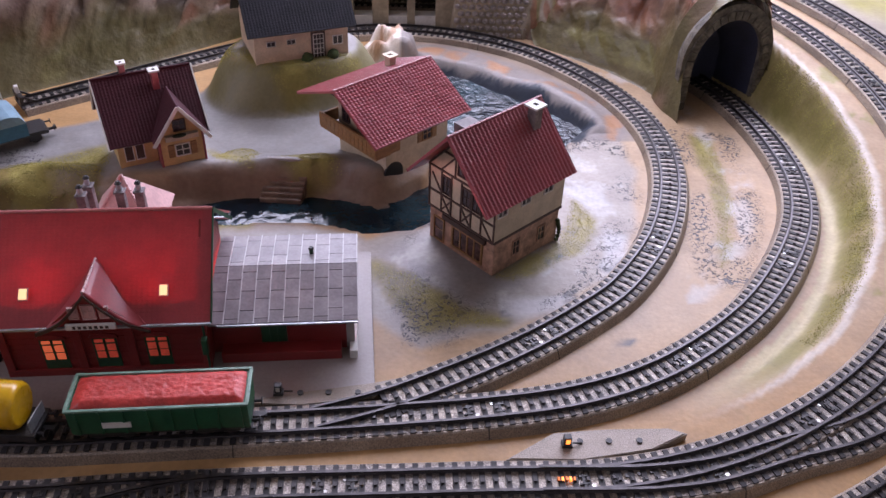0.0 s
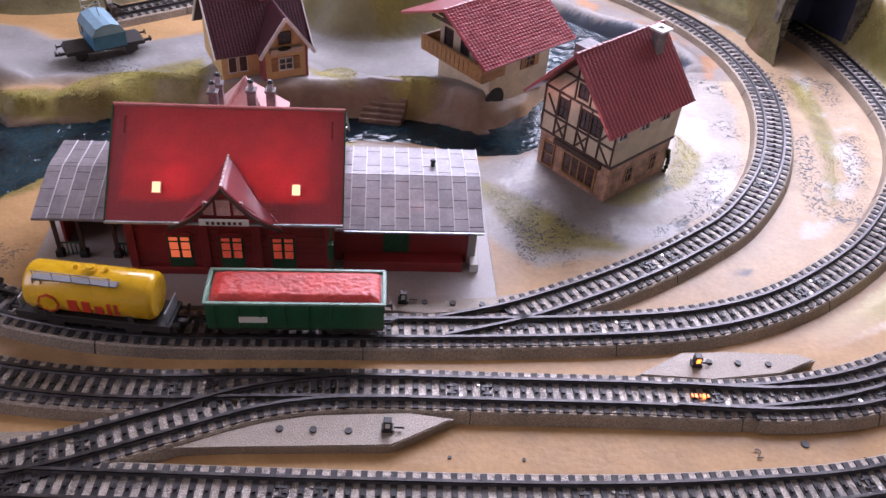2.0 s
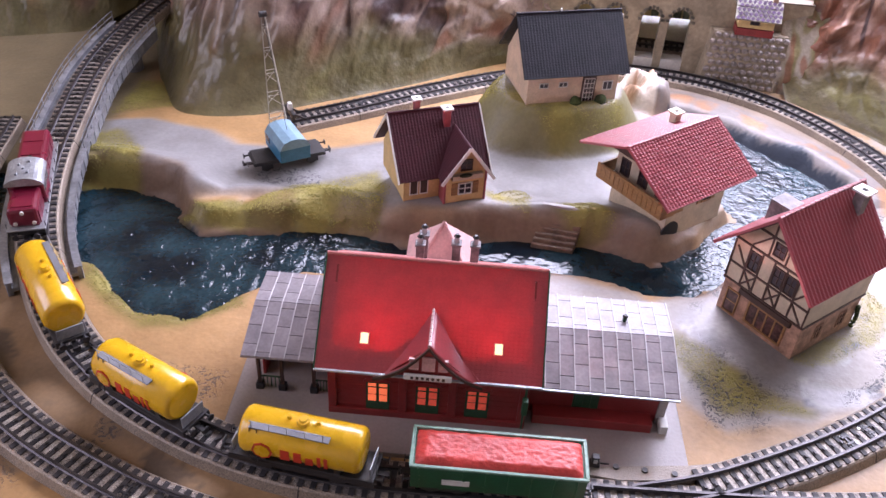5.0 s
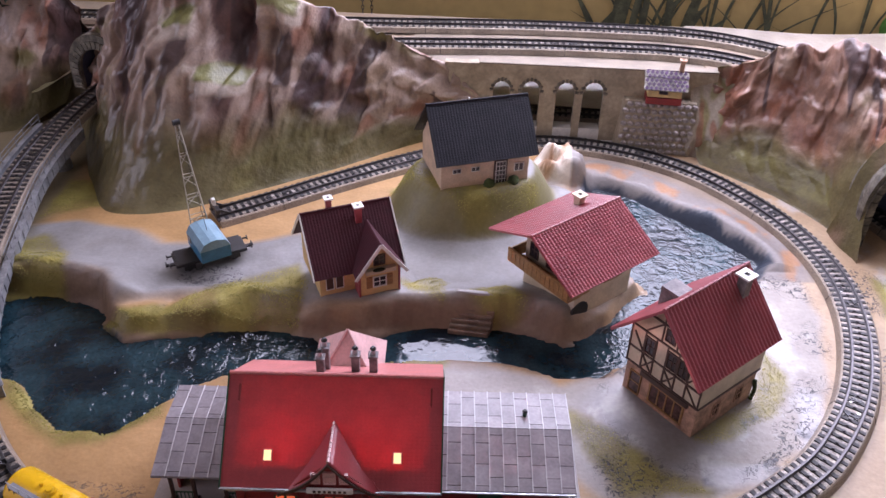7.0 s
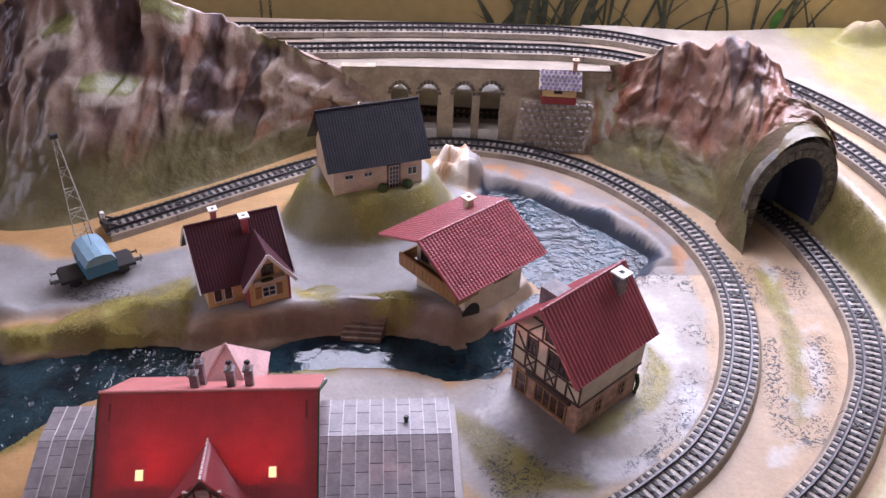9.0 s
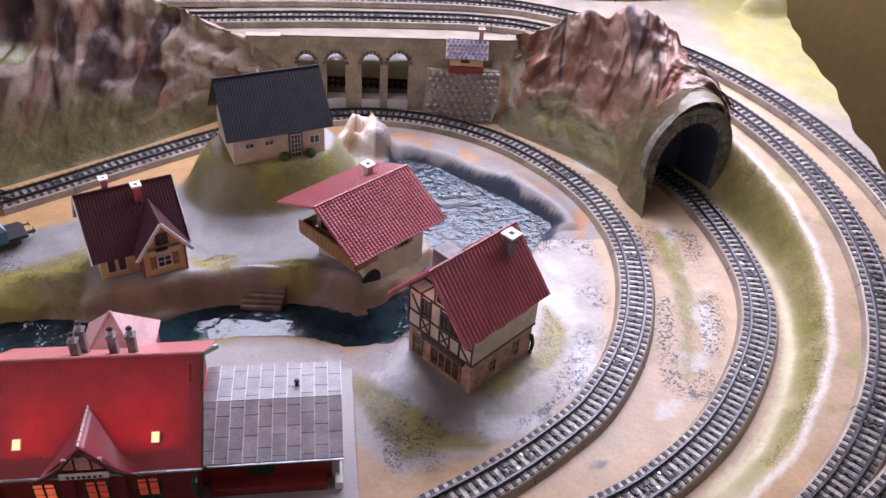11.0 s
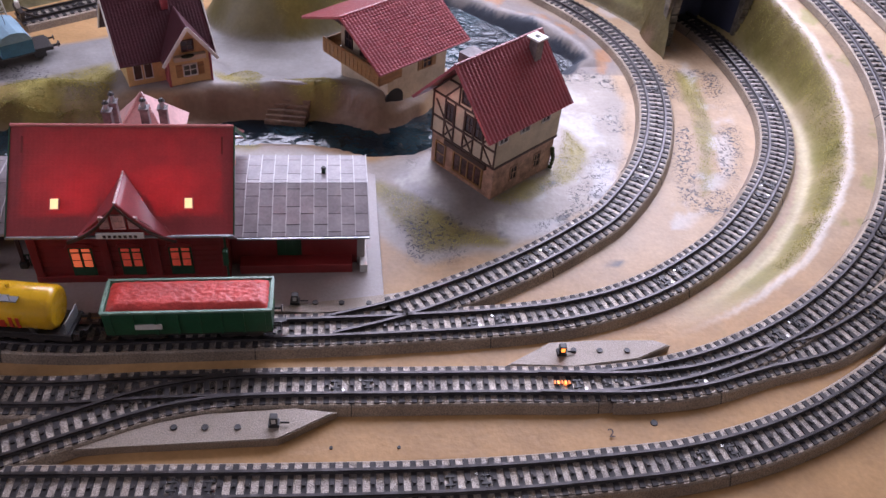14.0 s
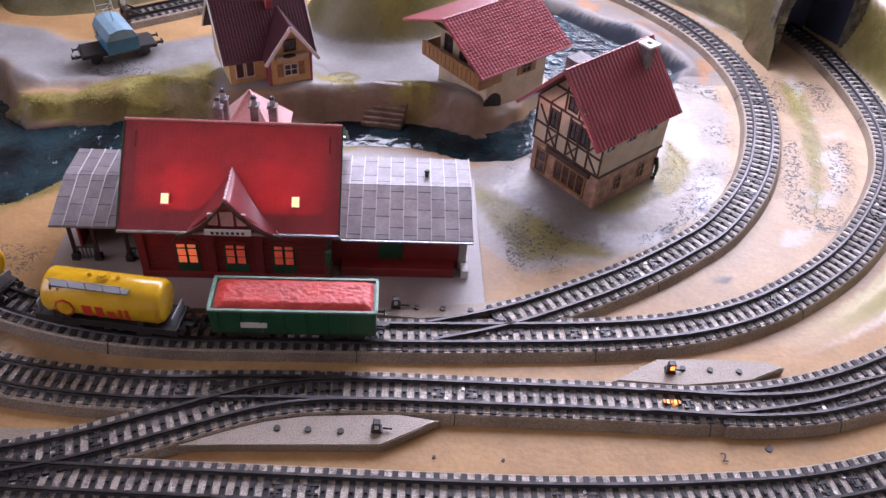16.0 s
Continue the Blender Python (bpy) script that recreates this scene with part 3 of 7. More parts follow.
    for g in FLOCK:
        lay((0.23, 0.19, 0.05), smoothstep(-0.008, 0.004, inside(X, Y, g) + 0.005 * wob + 0.004 * n2) * (0.8 + 0.2 * n2))
        lay((0.38, 0.32, 0.085), smoothstep(-0.004, 0.010, inside(X, Y, g)) * smoothstep(-0.1, 0.5, n2) * 0.75)
    lay((0.13, 0.105, 0.05), smoothstep(-0.012, 0.004, inside(X, Y, FLOCK[5]) + 0.004 * n2) * smoothstep(-0.3, 0.4, rough_noise(X, Y, 50.0, 53)) * 0.75)
    # bluish-white arcs beside the house, more of that gloss laid as colour
    arc_r = np.hypot(X - 0.715, (Y - 1.25) * 0.95)
    lay((0.54, 0.54, 0.56), smoothstep(0.088, 0.096, arc_r + 0.004 * wob) * smoothstep(0.122, 0.108, arc_r + 0.006 * wob) * (X > 0.70) * smoothstep(-0.35, 0.3, rough_noise(X * 0.6, Y * 1.2, 60.0, 37)) * 0.8)
    # dark scuffs
    ch = smoothstep(0.40, 0.8, rough_noise(X, Y, 120.0, 9)) * smoothstep(0.25, 0.6, rough_noise(X, Y, 18.0, 11))
    lane = np.maximum(smoothstep(-0.02, 0.0, inside(X, Y, SOUTH)), smoothstep(0.30, 0.31, dm) * smoothstep(0.335, 0.325, dm) * (rr > 0.1) * (X > 0.72))
    lay((0.08, 0.09, 0.11), ch * lane * 0.9)
    lay((0.50, 0.475, 0.45), smoothstep(0.275, 0.285, dm) * smoothstep(0.315, 0.30, dm) * smoothstep(-0.1, 0.5, n2) * (X > 0.86) * (Y > 1.15) * 0.7)
    # slope beside the climbing line
    inner = (dm > 0.372) & (X > 0.72) & (rr < 0.396)
    s = np.where(inner, 1.0, 0.0) * smoothstep(15, 35, ang)
    g = gap + 0.06 * wob + 0.03 * n2
    lay((0.52, 0.45, 0.24), s * smoothstep(0.30, 0.10, g) * 0.8)
    lay((0.22, 0.20, 0.05), s * smoothstep(0.08, 0.2, g) * smoothstep(0.56, 0.44, g) * (0.85 + 0.15 * n2))
    lay((0.46, 0.36, 0.20), s * smoothstep(0.25, 0.6, rough_noise(X, Y, 42.0, 43)) * 0.6)
    lay((0.62, 0.56, 0.47), s * smoothstep(0.50, 0.56, g) * smoothstep(0.68, 0.62, g) * 0.8)
    lay((0.30, 0.27, 0.09), s * smoothstep(0.66, 0.72, g) * smoothstep(0.45, 0.7, n2) * 0.8)
    # plateau and the apron beyond the outer line
    lay((0.28, 0.225, 0.17), smoothstep(0.093, 0.096, h) * 0.9)
    lay((0.36, 0.32, 0.27), (rr > 0.505) * smoothstep(20, 60, ang) * (X > 0.8) * 0.9)
    lay((0.38, 0.345, 0.10), smoothstep(1.10, 1.16, X + 0.02 * wob) * smoothstep(0.52, 0.56, rr) * smoothstep(1.55, 1.65, Y) * (0.75 + 0.2 * n2))
    lay((0.45, 0.30, 0.24), smoothstep(0.85, 0.95, mound(X, Y, 1.24, 1.915, 0.12, 0.05, 10, 1.0, 0.1)) * smoothstep(-0.2, 0.3, n2) * 0.8)
    # white floor of the hollow, made this bright to bounce light into the arches
    lay((0.78, 0.77, 0.75), 1.0 * ((X > 0.42) & (X < 0.80) & (Y > 1.72) & (Y < 1.93)))
    lay((0.022, 0.035, 0.045), smoothstep(-0.006, 0.0, d + 0.003 * n2))
    strip_w = smoothstep(-0.004, 0.010, inside(X, Y, STRIP)) * smoothstep(0.42, 0.20, X)
    lay((0.25, 0.17, 0.105), strip_w * 0.75)
    lay((0.075, 0.06, 0.05), strip_w * smoothstep(0.15, 0.5, rough_noise(X * 0.55 - Y * 0.75, X * 1.6 + Y * 1.2, 42.0, 55)) * 0.8)
    low = smoothstep(0.93, 0.99, Y) * (1 - smoothstep(1.06, 1.12, Y)) * (X < 0.26)
    lay((0.20, 0.14, 0.09), low * smoothstep(0.1, 0.6, n2 + wob * 0.6) * 0.7)
    strip = inside(X, Y, FLOCK[6])
    scuff = np.maximum(smoothstep(-0.034, -0.022, strip) * smoothstep(-0.002, -0.008, strip) * smoothstep(-0.5, 0.1, rough_noise(X, Y, 38.0, 35)), 0)
    hem = inside(X, Y, SOUTH)
    scuff = np.maximum(scuff, smoothstep(-0.012, 0.004, hem) * smoothstep(0.040, 0.012, hem) * (X > 0.62) * smoothstep(-0.1, 0.4, rough_noise(X, Y, 45.0, 31)))
    scuff = np.maximum(scuff, 0.7 * smoothstep(0.25, 0.5, rough_noise(X, Y, 30.0, 33)) * (X < 0.30) * (Y < 1.10))
    dirt = inside(X, Y, FLOCK[5])
    scuff = np.maximum(scuff, 0.9 * smoothstep(-0.016, 0.0, dirt) * smoothstep(-0.2, 0.3, rough_noise(X, Y, 55.0, 51)))
    # an oval of dark speckle in front of the crane wagon
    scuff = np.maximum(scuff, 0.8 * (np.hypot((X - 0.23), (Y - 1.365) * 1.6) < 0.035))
    return h, np.clip(col, 0.01, 0.9), np.clip(scuff, 0, 1)


def painted_grid(name, x0, x1, y0, y1, step, keep=None, material="ground"):
    xs, ys = np.arange(x0, x1 + step / 2, step), np.arange(y0, y1 + step / 2, step)
    X, Y = np.meshgrid(xs, ys)
    Z, col, scuff = ground_paint(X, Y)
    k = len(xs)
    verts = np.stack([X.ravel(), Y.ravel(), Z.ravel()], 1)
    i, j = np.meshgrid(np.arange(len(xs) - 1), np.arange(len(ys) - 1))
    a = (j * k + i).ravel()
    faces = np.stack([a, a + 1, a + k + 1, a + k], 1)
    if keep is not None:
        c = verts[faces].mean(1)
        faces = faces[keep(c[:, 0], c[:, 1])]
        verts[:, 0] = np.minimum(verts[:, 0], board_edge(verts[:, 1]))
        verts[:, 1] = np.minimum(verts[:, 1], rear_edge(verts[:, 0]))
    me = bpy.data.meshes.new(name)
    me.vertices.add(len(verts))
    me.vertices.foreach_set("co", verts.ravel())
    me.loops.add(faces.size)
    me.loops.foreach_set("vertex_index", faces.ravel().astype(np.int32))
    me.polygons.add(len(faces))
    me.polygons.foreach_set("loop_start", np.arange(0, faces.size, 4, dtype=np.int32))
    me.polygons.foreach_set("use_smooth", np.ones(len(faces), bool))
    me.update()
    me.validate()
    at = me.color_attributes.new("paint", "FLOAT_COLOR", "POINT")
    at.data.foreach_set("color", np.concatenate([col.reshape(-1, 3), scuff.reshape(-1, 1)], 1).ravel())
    me.materials.append(M[material])
    return tagged(new(name, me), "painted plaster scenery with beige board, grey roads and olive flock", "ground", kind="structure")


def board_edge(y):
    return 1.225 + np.clip((y - 1.5) * 0.12, -0.02, 0.2) + 0.004 * np.sin(y * 31) + 0.0025 * np.sin(y * 83 + 1)


def rear_edge(x):
    return 1.916 + 0.052 * smoothstep(0.95, 1.25, x)


def on_board(x, y):
    edge = board_edge(y) + 0.0021
    front = np.hypot(x - HUB[0], y - HUB[1]) < 0.545
    return (x < edge) & (y < rear_edge(x) + 0.0021) & ((y > 1.382) | (x < HUB[0]) | front | ((x < 1.12) & (y > 0.70) & (x + (0.9 - y) < 1.15)))


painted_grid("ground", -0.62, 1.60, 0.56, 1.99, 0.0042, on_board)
bm = bmesh.new()
bmesh.ops.create_grid(bm, x_segments=420, y_segments=210, size=0.5)
for v in bm.verts:
    v.co = Vector((0.38 + v.co.x * 1.04, 1.40 + v.co.y * 0.50, 0))
    k = 0.45 + 1.0 * float(smoothstep(0.36, 0.26, v.co.x)) + 0.35 * float(smoothstep(0.62, 0.68, v.co.x) * smoothstep(1.42, 1.48, v.co.y))
    v.co.z = -0.0125 + k * 0.0008 * (1 - 2 * abs(noise.noise(v.co * 60))) + k * 0.0008 * (1 - 2 * abs(noise.noise(v.co * 240 + Vector((3, 1, 0)))))
for f in bm.faces:
    f.smooth = True
tagged(part("water", bm, "water"), "dark blue-green rippled glossy river and pond water", "water", kind="structure")

# table body, room
table_base = tagged(part("table_base", boxed(-0.62, 1.18, 0.60, 1.91, -0.075, -0.035), "floor"), "plain wooden board under the layout", "board", kind="structure")
for x in (-0.54, 1.10):
    for y in (0.68, 1.86):
        part("table_leg", boxed(x - 0.03, x + 0.03, y - 0.03, y + 0.03, -0.75, -0.075, 0.002), "floor", table_base)
tagged(part("floor", boxed(-1.6, 2.5, -1.6, 2.2, -0.80, -0.75), "floor"), "dark wooden room floor", "floor", kind="structure")
bm = bmesh.new()
box(bm, -1.52, 0.12, 1.985, 2.12, -0.75, 1.75)
box(bm, 1.52, 2.42, 1.985, 2.12, -0.75, 1.75)
box(bm, 0.12, 1.52, 1.985, 2.12, -0.75, 0.30)
box(bm, 0.12, 1.52, 1.985, 2.12, 1.15, 1.75)
tagged(part("wall_north", bm, "ochre"), "ochre painted wall with dark painted reeds under a window", "wall", kind="structure")
# south wall and ceiling stay out of view, added to bounce light
tagged(part("wall_south", boxed(-1.6, 2.5, -1.6, -1.52, -0.75, 1.75), "roomwall"), "plain pale room wall", "wall", kind="structure")
tagged(part("ceiling", boxed(-1.6, 2.5, -1.6, 2.12, 1.75, 1.80), "roomwall"), "plain pale ceiling", "ceiling", kind="structure")
tagged(part("wall_east", boxed(2.42, 2.50, -1.52, 2.04, -0.75, 1.75), "roomwall"), "plain pale room wall", "wall", kind="structure")
# unseen west wall, opened for the added fill lamp
for nm, x0, x1, yc in (("wall_west", -1.60, -1.52, 0.6),):
    bm = bmesh.new()
    box(bm, x0, x1, -1.52, yc - 0.65, -0.75, 1.75)
    box(bm, x0, x1, yc + 0.635, 2.04, -0.75, 1.75)
    box(bm, x0, x1, yc - 0.65, yc + 0.635, -0.75, 0.35)
    box(bm, x0, x1, yc - 0.65, yc + 0.635, 1.55, 1.75)
    tagged(part(nm, bm, "roomwall"), "unseen pale room wall with an opening for the fill lamp", "wall", kind="structure")
rs = random.Random(4)
for k in range(54):
    broad = k % 4 == 0
    x = rs.uniform(0.66, 0.83) if broad else rs.uniform(0.74, 1.14) if k % 9 else rs.uniform(1.14, 1.32)
    tall, lean = rs.uniform(0.10, 0.28), rs.uniform(-0.07, 0.07) if broad else rs.uniform(-0.16, 0.16)
    w = rs.uniform(0.005, 0.010) if broad else rs.uniform(0.0012, 0.003)
    z0 = rs.uniform(-0.06, 0.06 if not broad else 0.0)
    bright = k in (20, 41)
    if bright:
        x, z0, tall, lean, w = 1.126 + 0.004 * (k > 30), 0.075, 0.035, 0.008, 0.006
    bm = bmesh.new()
    pts = [(x + lean * t * t, 1.9835 - 0.00004 * k, z0 + tall * t, w * (math.sin(math.pi * (0.12 + 0.88 * t)) ** 0.8) + 0.0004) for t in np.linspace(0, 1, 8)]
    lf = [bm.verts.new((a - c, b, d)) for a, b, d, c in pts]
    rt = [bm.verts.new((a + c, b, d)) for a, b, d, c in pts]
    for i in range(7):
        bm.faces.new((lf[i], rt[i], rt[i + 1], lf[i + 1]))
    tagged(part("painted_reed", bm, "reedgreen" if bright else "reed"), "bright green leaf painted on the ochre wall" if bright else ("broad" if broad else "thin") + " dark reed leaf painted on the ochre wall", "painting", "reeds painted on the wall")

# thin chain hanging in front of the wall
chain = thing("hanging_chain", Matrix.Translation((0.322, 1.945, 0.0)), "thin dark metal chain hanging in two strands before the wall", "chain")
for dx in (-0.007, 0.007):
    for k in range(18):
        bm = bmesh.new()
        m = Matrix.Translation((dx, 0, 0.070 + 0.0062 * k)) @ Matrix.Rotation(math.pi / 2 * (k % 2), 4, "Z")
        ring = [(0.0019 * math.cos(a), 0.0042 * math.sin(a)) for a in np.linspace(0, 2 * math.pi, 11)]
        for (a, b), (c, d) in zip(ring, ring[1:]):
            tube(bm, m @ Vector((a, 0, b)), m @ Vector((c, 0, d)), 0.0006, n=5)
        part("chain_link", bm, "rail", chain)
for dx in (-0.007, 0.007):
    part("chain_cord", tube(bmesh.new(), (dx, 0, 0.178), (dx, 0, 1.752), 0.0006, n=6), "rail", chain)

# ---------------------------------------------------------------- tracks
SLEEPER = mesh_from("sleeper", [(sx * 0.0019, sy * 0.0158, z) for z in (0.0068, 0.0090) for sx, sy in ((-1, -1), (1, -1), (1, 1), (-1, 1))],
                    [(3, 2, 1, 0), (4, 5, 6, 7), (0, 1, 5, 4), (1, 2, 6, 5), (2, 3, 7, 6), (3, 0, 4, 7)])
SLEEPER.materials.append(M["sleeper"])
BED = [(-0.0205, 0.0), (-0.0178, 0.0068), (-0.0165, 0.0078), (0.0165, 0.0078), (0.0178, 0.0068), (0.0205, 0.0)]
PITCH = 0.0086


def track(pts, lift, label, free=(0, 0), rails=(0, 0), limit=(-9, 9, -9, 9)):
    """free: lengths at either end without bed and sleepers; rails: lengths at either end without rails."""
    p = spline(pts, PITCH)
    p[:, 2] += lift
    t, n = frames(p)
    top = thing("track", Matrix.Identity(4), label, "railway track", "tracks of the layout", "structure")
    a, b = int(free[0] / PITCH), len(p) - int(free[1] / PITCH)
    part("track_bed", sweep("track_bed", p[a:b], BED), "bed", top)
    part("ballast_top", sweep("ballast_top", p[a:b], [(-0.0150, 0.0078), (-0.0150, 0.0082), (0.0150, 0.0082), (0.0150, 0.0078)]), "ballast", top)
    ra, rb = int(rails[0] / PITCH), len(p) - int(rails[1] / PITCH)
    for side in (-1, 1):
        c = 0.0088 * side
        part("rail", sweep("rail", p[ra:rb], [(c - 0.0016, 0.0089), (c - 0.0006, 0.0098), (c - 0.0010, 0.0118), (c + 0.0010, 0.0118), (c + 0.0006, 0.0098), (c + 0.0016, 0.0089)]), "rail", top)
    sv, sf = [], []
    far = []
    for i in range(a, b):
        ang = math.atan2(t[i][1], t[i][0])
        m = Matrix.Translation(p[i]) @ Matrix.Rotation(ang, 4, "Z")
        if limit[0] < p[i][0] < limit[1] and limit[2] < p[i][1] < limit[3]:
            part("sleeper", SLEEPER, None, top, m=m)
        else:
            far.append(m)
        k = len(sv)
        for z in (0.0088, 0.0102):
            for sx, sy in ((-1, -1), (1, -1), (1, 1), (-1, 1)):
                sv.append(m @ Vector((sx * 0.0010, sy * 0.0013, z)))
        sf += [tuple(k + j for j in f) for f in ((4, 5, 6, 7), (0, 1, 5, 4), (1, 2, 6, 5), (2, 3, 7, 6), (3, 0, 4, 7))]
    part("contact_studs", mesh_from("contact_studs", sv, sf), "stud", top, "small dark centre contact studs")["kind"] = "stuff"
    if far:
        vs, fs = [], []
        for m in far:
            k = len(vs)
            vs += [m @ v.co for v in SLEEPER.vertices]
            fs += [tuple(k + j for j in f.vertices) for f in SLEEPER.polygons]
        part("sleepers_beyond", mesh_from("sleepers_beyond", vs, fs), "sleeper", top)["kind"] = "stuff"
    # joints of the sheet-metal sections, and screws
    for i in range(a + 9, b - 2, 20):
        ang = math.atan2(t[i][1], t[i][0])
        part("section_joint", sweep("section_joint", np.array([p[i] - t[i] * 0.0003, p[i] + t[i] * 0.0003]), [(u * 1.012, v + 0.0002) for u, v in BED]), "black", top)
        for s in (1, -1):
            q = p[i] + t[i] * 0.006 * s + n[i] * 0.0045 * s
            part("screw", tube(bmesh.new(), q + np.array([0, 0, 0.0080]), q + np.array([0, 0, 0.0090]), 0.0013, n=8), "screw", top)
            bm = bmesh.new()
            m = Matrix.Translation(p[i] + t[i] * 0.0115 * s) @ Matrix.Rotation(ang, 4, "Z")
            box(bm, -0.0008, 0.0008, -0.0058, 0.0058, 0.0080, 0.0093, m=m)
            for e in (-1, 1):
                box(bm, -0.0030, 0.0030, e * 0.0030 - 0.0007, e * 0.0030 + 0.0007, 0.0080, 0.0096, m=m)
                box(bm, 0.0018, 0.0030, e * 0.0052 - 0.0009, e * 0.0052 + 0.0009, 0.0080, 0.0092, m=m)
            part("contact_spring", bm, "black", top)
    return p


P_MAIN = track(MAIN, 0.0, "dark-railed model track on grey sheet-metal ballast past the station", limit=(-0.05, 1.04, 0.9, 1.53))
P_RING = track(RING, 0.0, "dark-railed model track of the inner loop ending at a buffer", free=(0, 0.055), limit=(0.1, 1.0, 0.9, 1.74))
P_SECOND = track(SECOND, 0.0004, "dark-railed model track climbing in a wide curve", limit=(0.0, 1.2, 0.9, 1.72))
P_THIRD = track(THIRD, 0.0008, "dark-railed outermost model track climbing to the rear", limit=(0.1, 1.25, 0.8, 1.72))
P_LINK = track(LINK, 0.0012, "dark-railed connecting track between two switches", free=(0.06, 0.05))
P_BRANCH = track(BRANCH, 0.0012, "dark-railed connecting track of the curved switch", free=(0.055, 0.04))


def switch_plate(outline, label):
    top = thing("switch_plate", Matrix.Identity(4), label, "switch plate", "switch plates")
    bm = prism(bmesh.new(), outline, 0.0, 0.0074)
    bmesh.ops.bevel(bm, geom=[e for e in bm.edges if all(v.co.z > 0.005 for v in e.verts)], offset=0.0008, segments=2, affect="EDGES")
    part("plate", bm, "plate", top)
    x, y = np.mean(outline, axis=0)
    for dx in (-0.02, 0.0, 0.021):
        part("screw", tube(bmesh.new(), (x + dx, y, 0.0074), (x + dx, y, 0.0086), 0.0022, n=10), "black", top)
    return top


PLATE = "speckled grey sheet-metal switch plate beside the track"
switch_plate([(0.690, 0.986), (0.725, 1.008), (0.762, 1.010), (0.806, 1.011), (0.818, 1.006), (0.79, 0.992), (0.74, 0.984)], PLATE)
switch_plate([(0.39, 0.913), (0.43, 0.917), (0.53, 0.922), (0.568, 0.944), (0.54, 0.947), (0.48, 0.943), (0.44, 0.933)], PLATE)
switch_plate([(0.15, 0.908), (0.20, 0.917), (0.245, 0.924), (0.30, 0.921), (0.34, 0.926), (0.31, 0.912), (0.25, 0.906)], PLATE)
switch_plate([(0.50, 1.038), (0.54, 1.046), (0.60, 1.056), (0.62, 1.062), (0.60, 1.042), (0.55, 1.036)], PLATE)
switch_plate([(1.060, 1.085), (1.075, 1.12), (1.093, 1.150), (1.106, 1.145), (1.10, 1.12), (1.085, 1.09)], PLATE)


def lantern(x, y, z, lit):
    top = thing("switch_lantern", Matrix.Translation((x, y, z)), ("lit amber " if lit else "unlit ") + "black switch lantern on its plate", "lantern", "switch lanterns")
    part("lantern_base", boxed(-0.0036, 0.0036, -0.0032, 0.0032, 0, 0.0025, 0.0005), "black", top)
    part("lantern_box", boxed(-0.0026, 0.0026, -0.0025, 0.0025, 0.0025, 0.0090, 0.0006), "black", top)
    part("lantern_glass", boxed(-0.0014, 0.0014, -0.0029, -0.0023, 0.0042, 0.0078), "amber" if lit else "white", top)
    part("lever", tube(bmesh.new(), (0.004, 0, 0.002), (0.010, 0, 0.002), 0.0006, n=6), "black", top)


for x, y, z, lit in ((0.533, 1.047, 0.0074, False), (0.527, 0.934, 0.0074, False), (0.732, 0.997, 0.0074, True), (0.247, 0.915, 0.0074, False), (1.083, 1.118, 0.0074, False)):
    lantern(x, y, z, lit)
coil = thing("switch_drive", Matrix.Translation((0.727, 0.967, 0.0092)), "bare copper switch coil between the rails, two windings made to glow", "switch drive")
# two windings emit amber in place of the orange gleam on the copper
for k in range(5):
    part("winding", boxed(-0.006 + k * 0.0026, -0.0044 + k * 0.0026, -0.0016, 0.0016, 0, 0.0016, 0.0002), "amber" if k in (1, 3) else "copper", coil)

buffer_stop = thing("buffer_stop", Matrix.Translation((0.203, 1.480, 0.0085)) @ Matrix.Rotation(radians(35), 4, "Z"), "black buffer stop with a white lamp at the siding's end", "buffer stop")
part("beam", boxed(-0.002, 0.003, -0.014, 0.014, 0.008, 0.013, 0.0006), "black", buffer_stop)
for s in (-1, 1):
    part("post", boxed(-0.002, 0.002, s * 0.009 - 0.0015, s * 0.009 + 0.0015, 0, 0.012), "black", buffer_stop)
    part("brace", bar(bmesh.new(), (0.001, s * 0.009, 0.011), (0.016, s * 0.009, 0.001), 0.002, 0.002), "black", buffer_stop)
part("lamp", boxed(-0.002, 0.002, -0.003, 0.003, 0.013, 0.021, 0.0005), "white", buffer_stop)


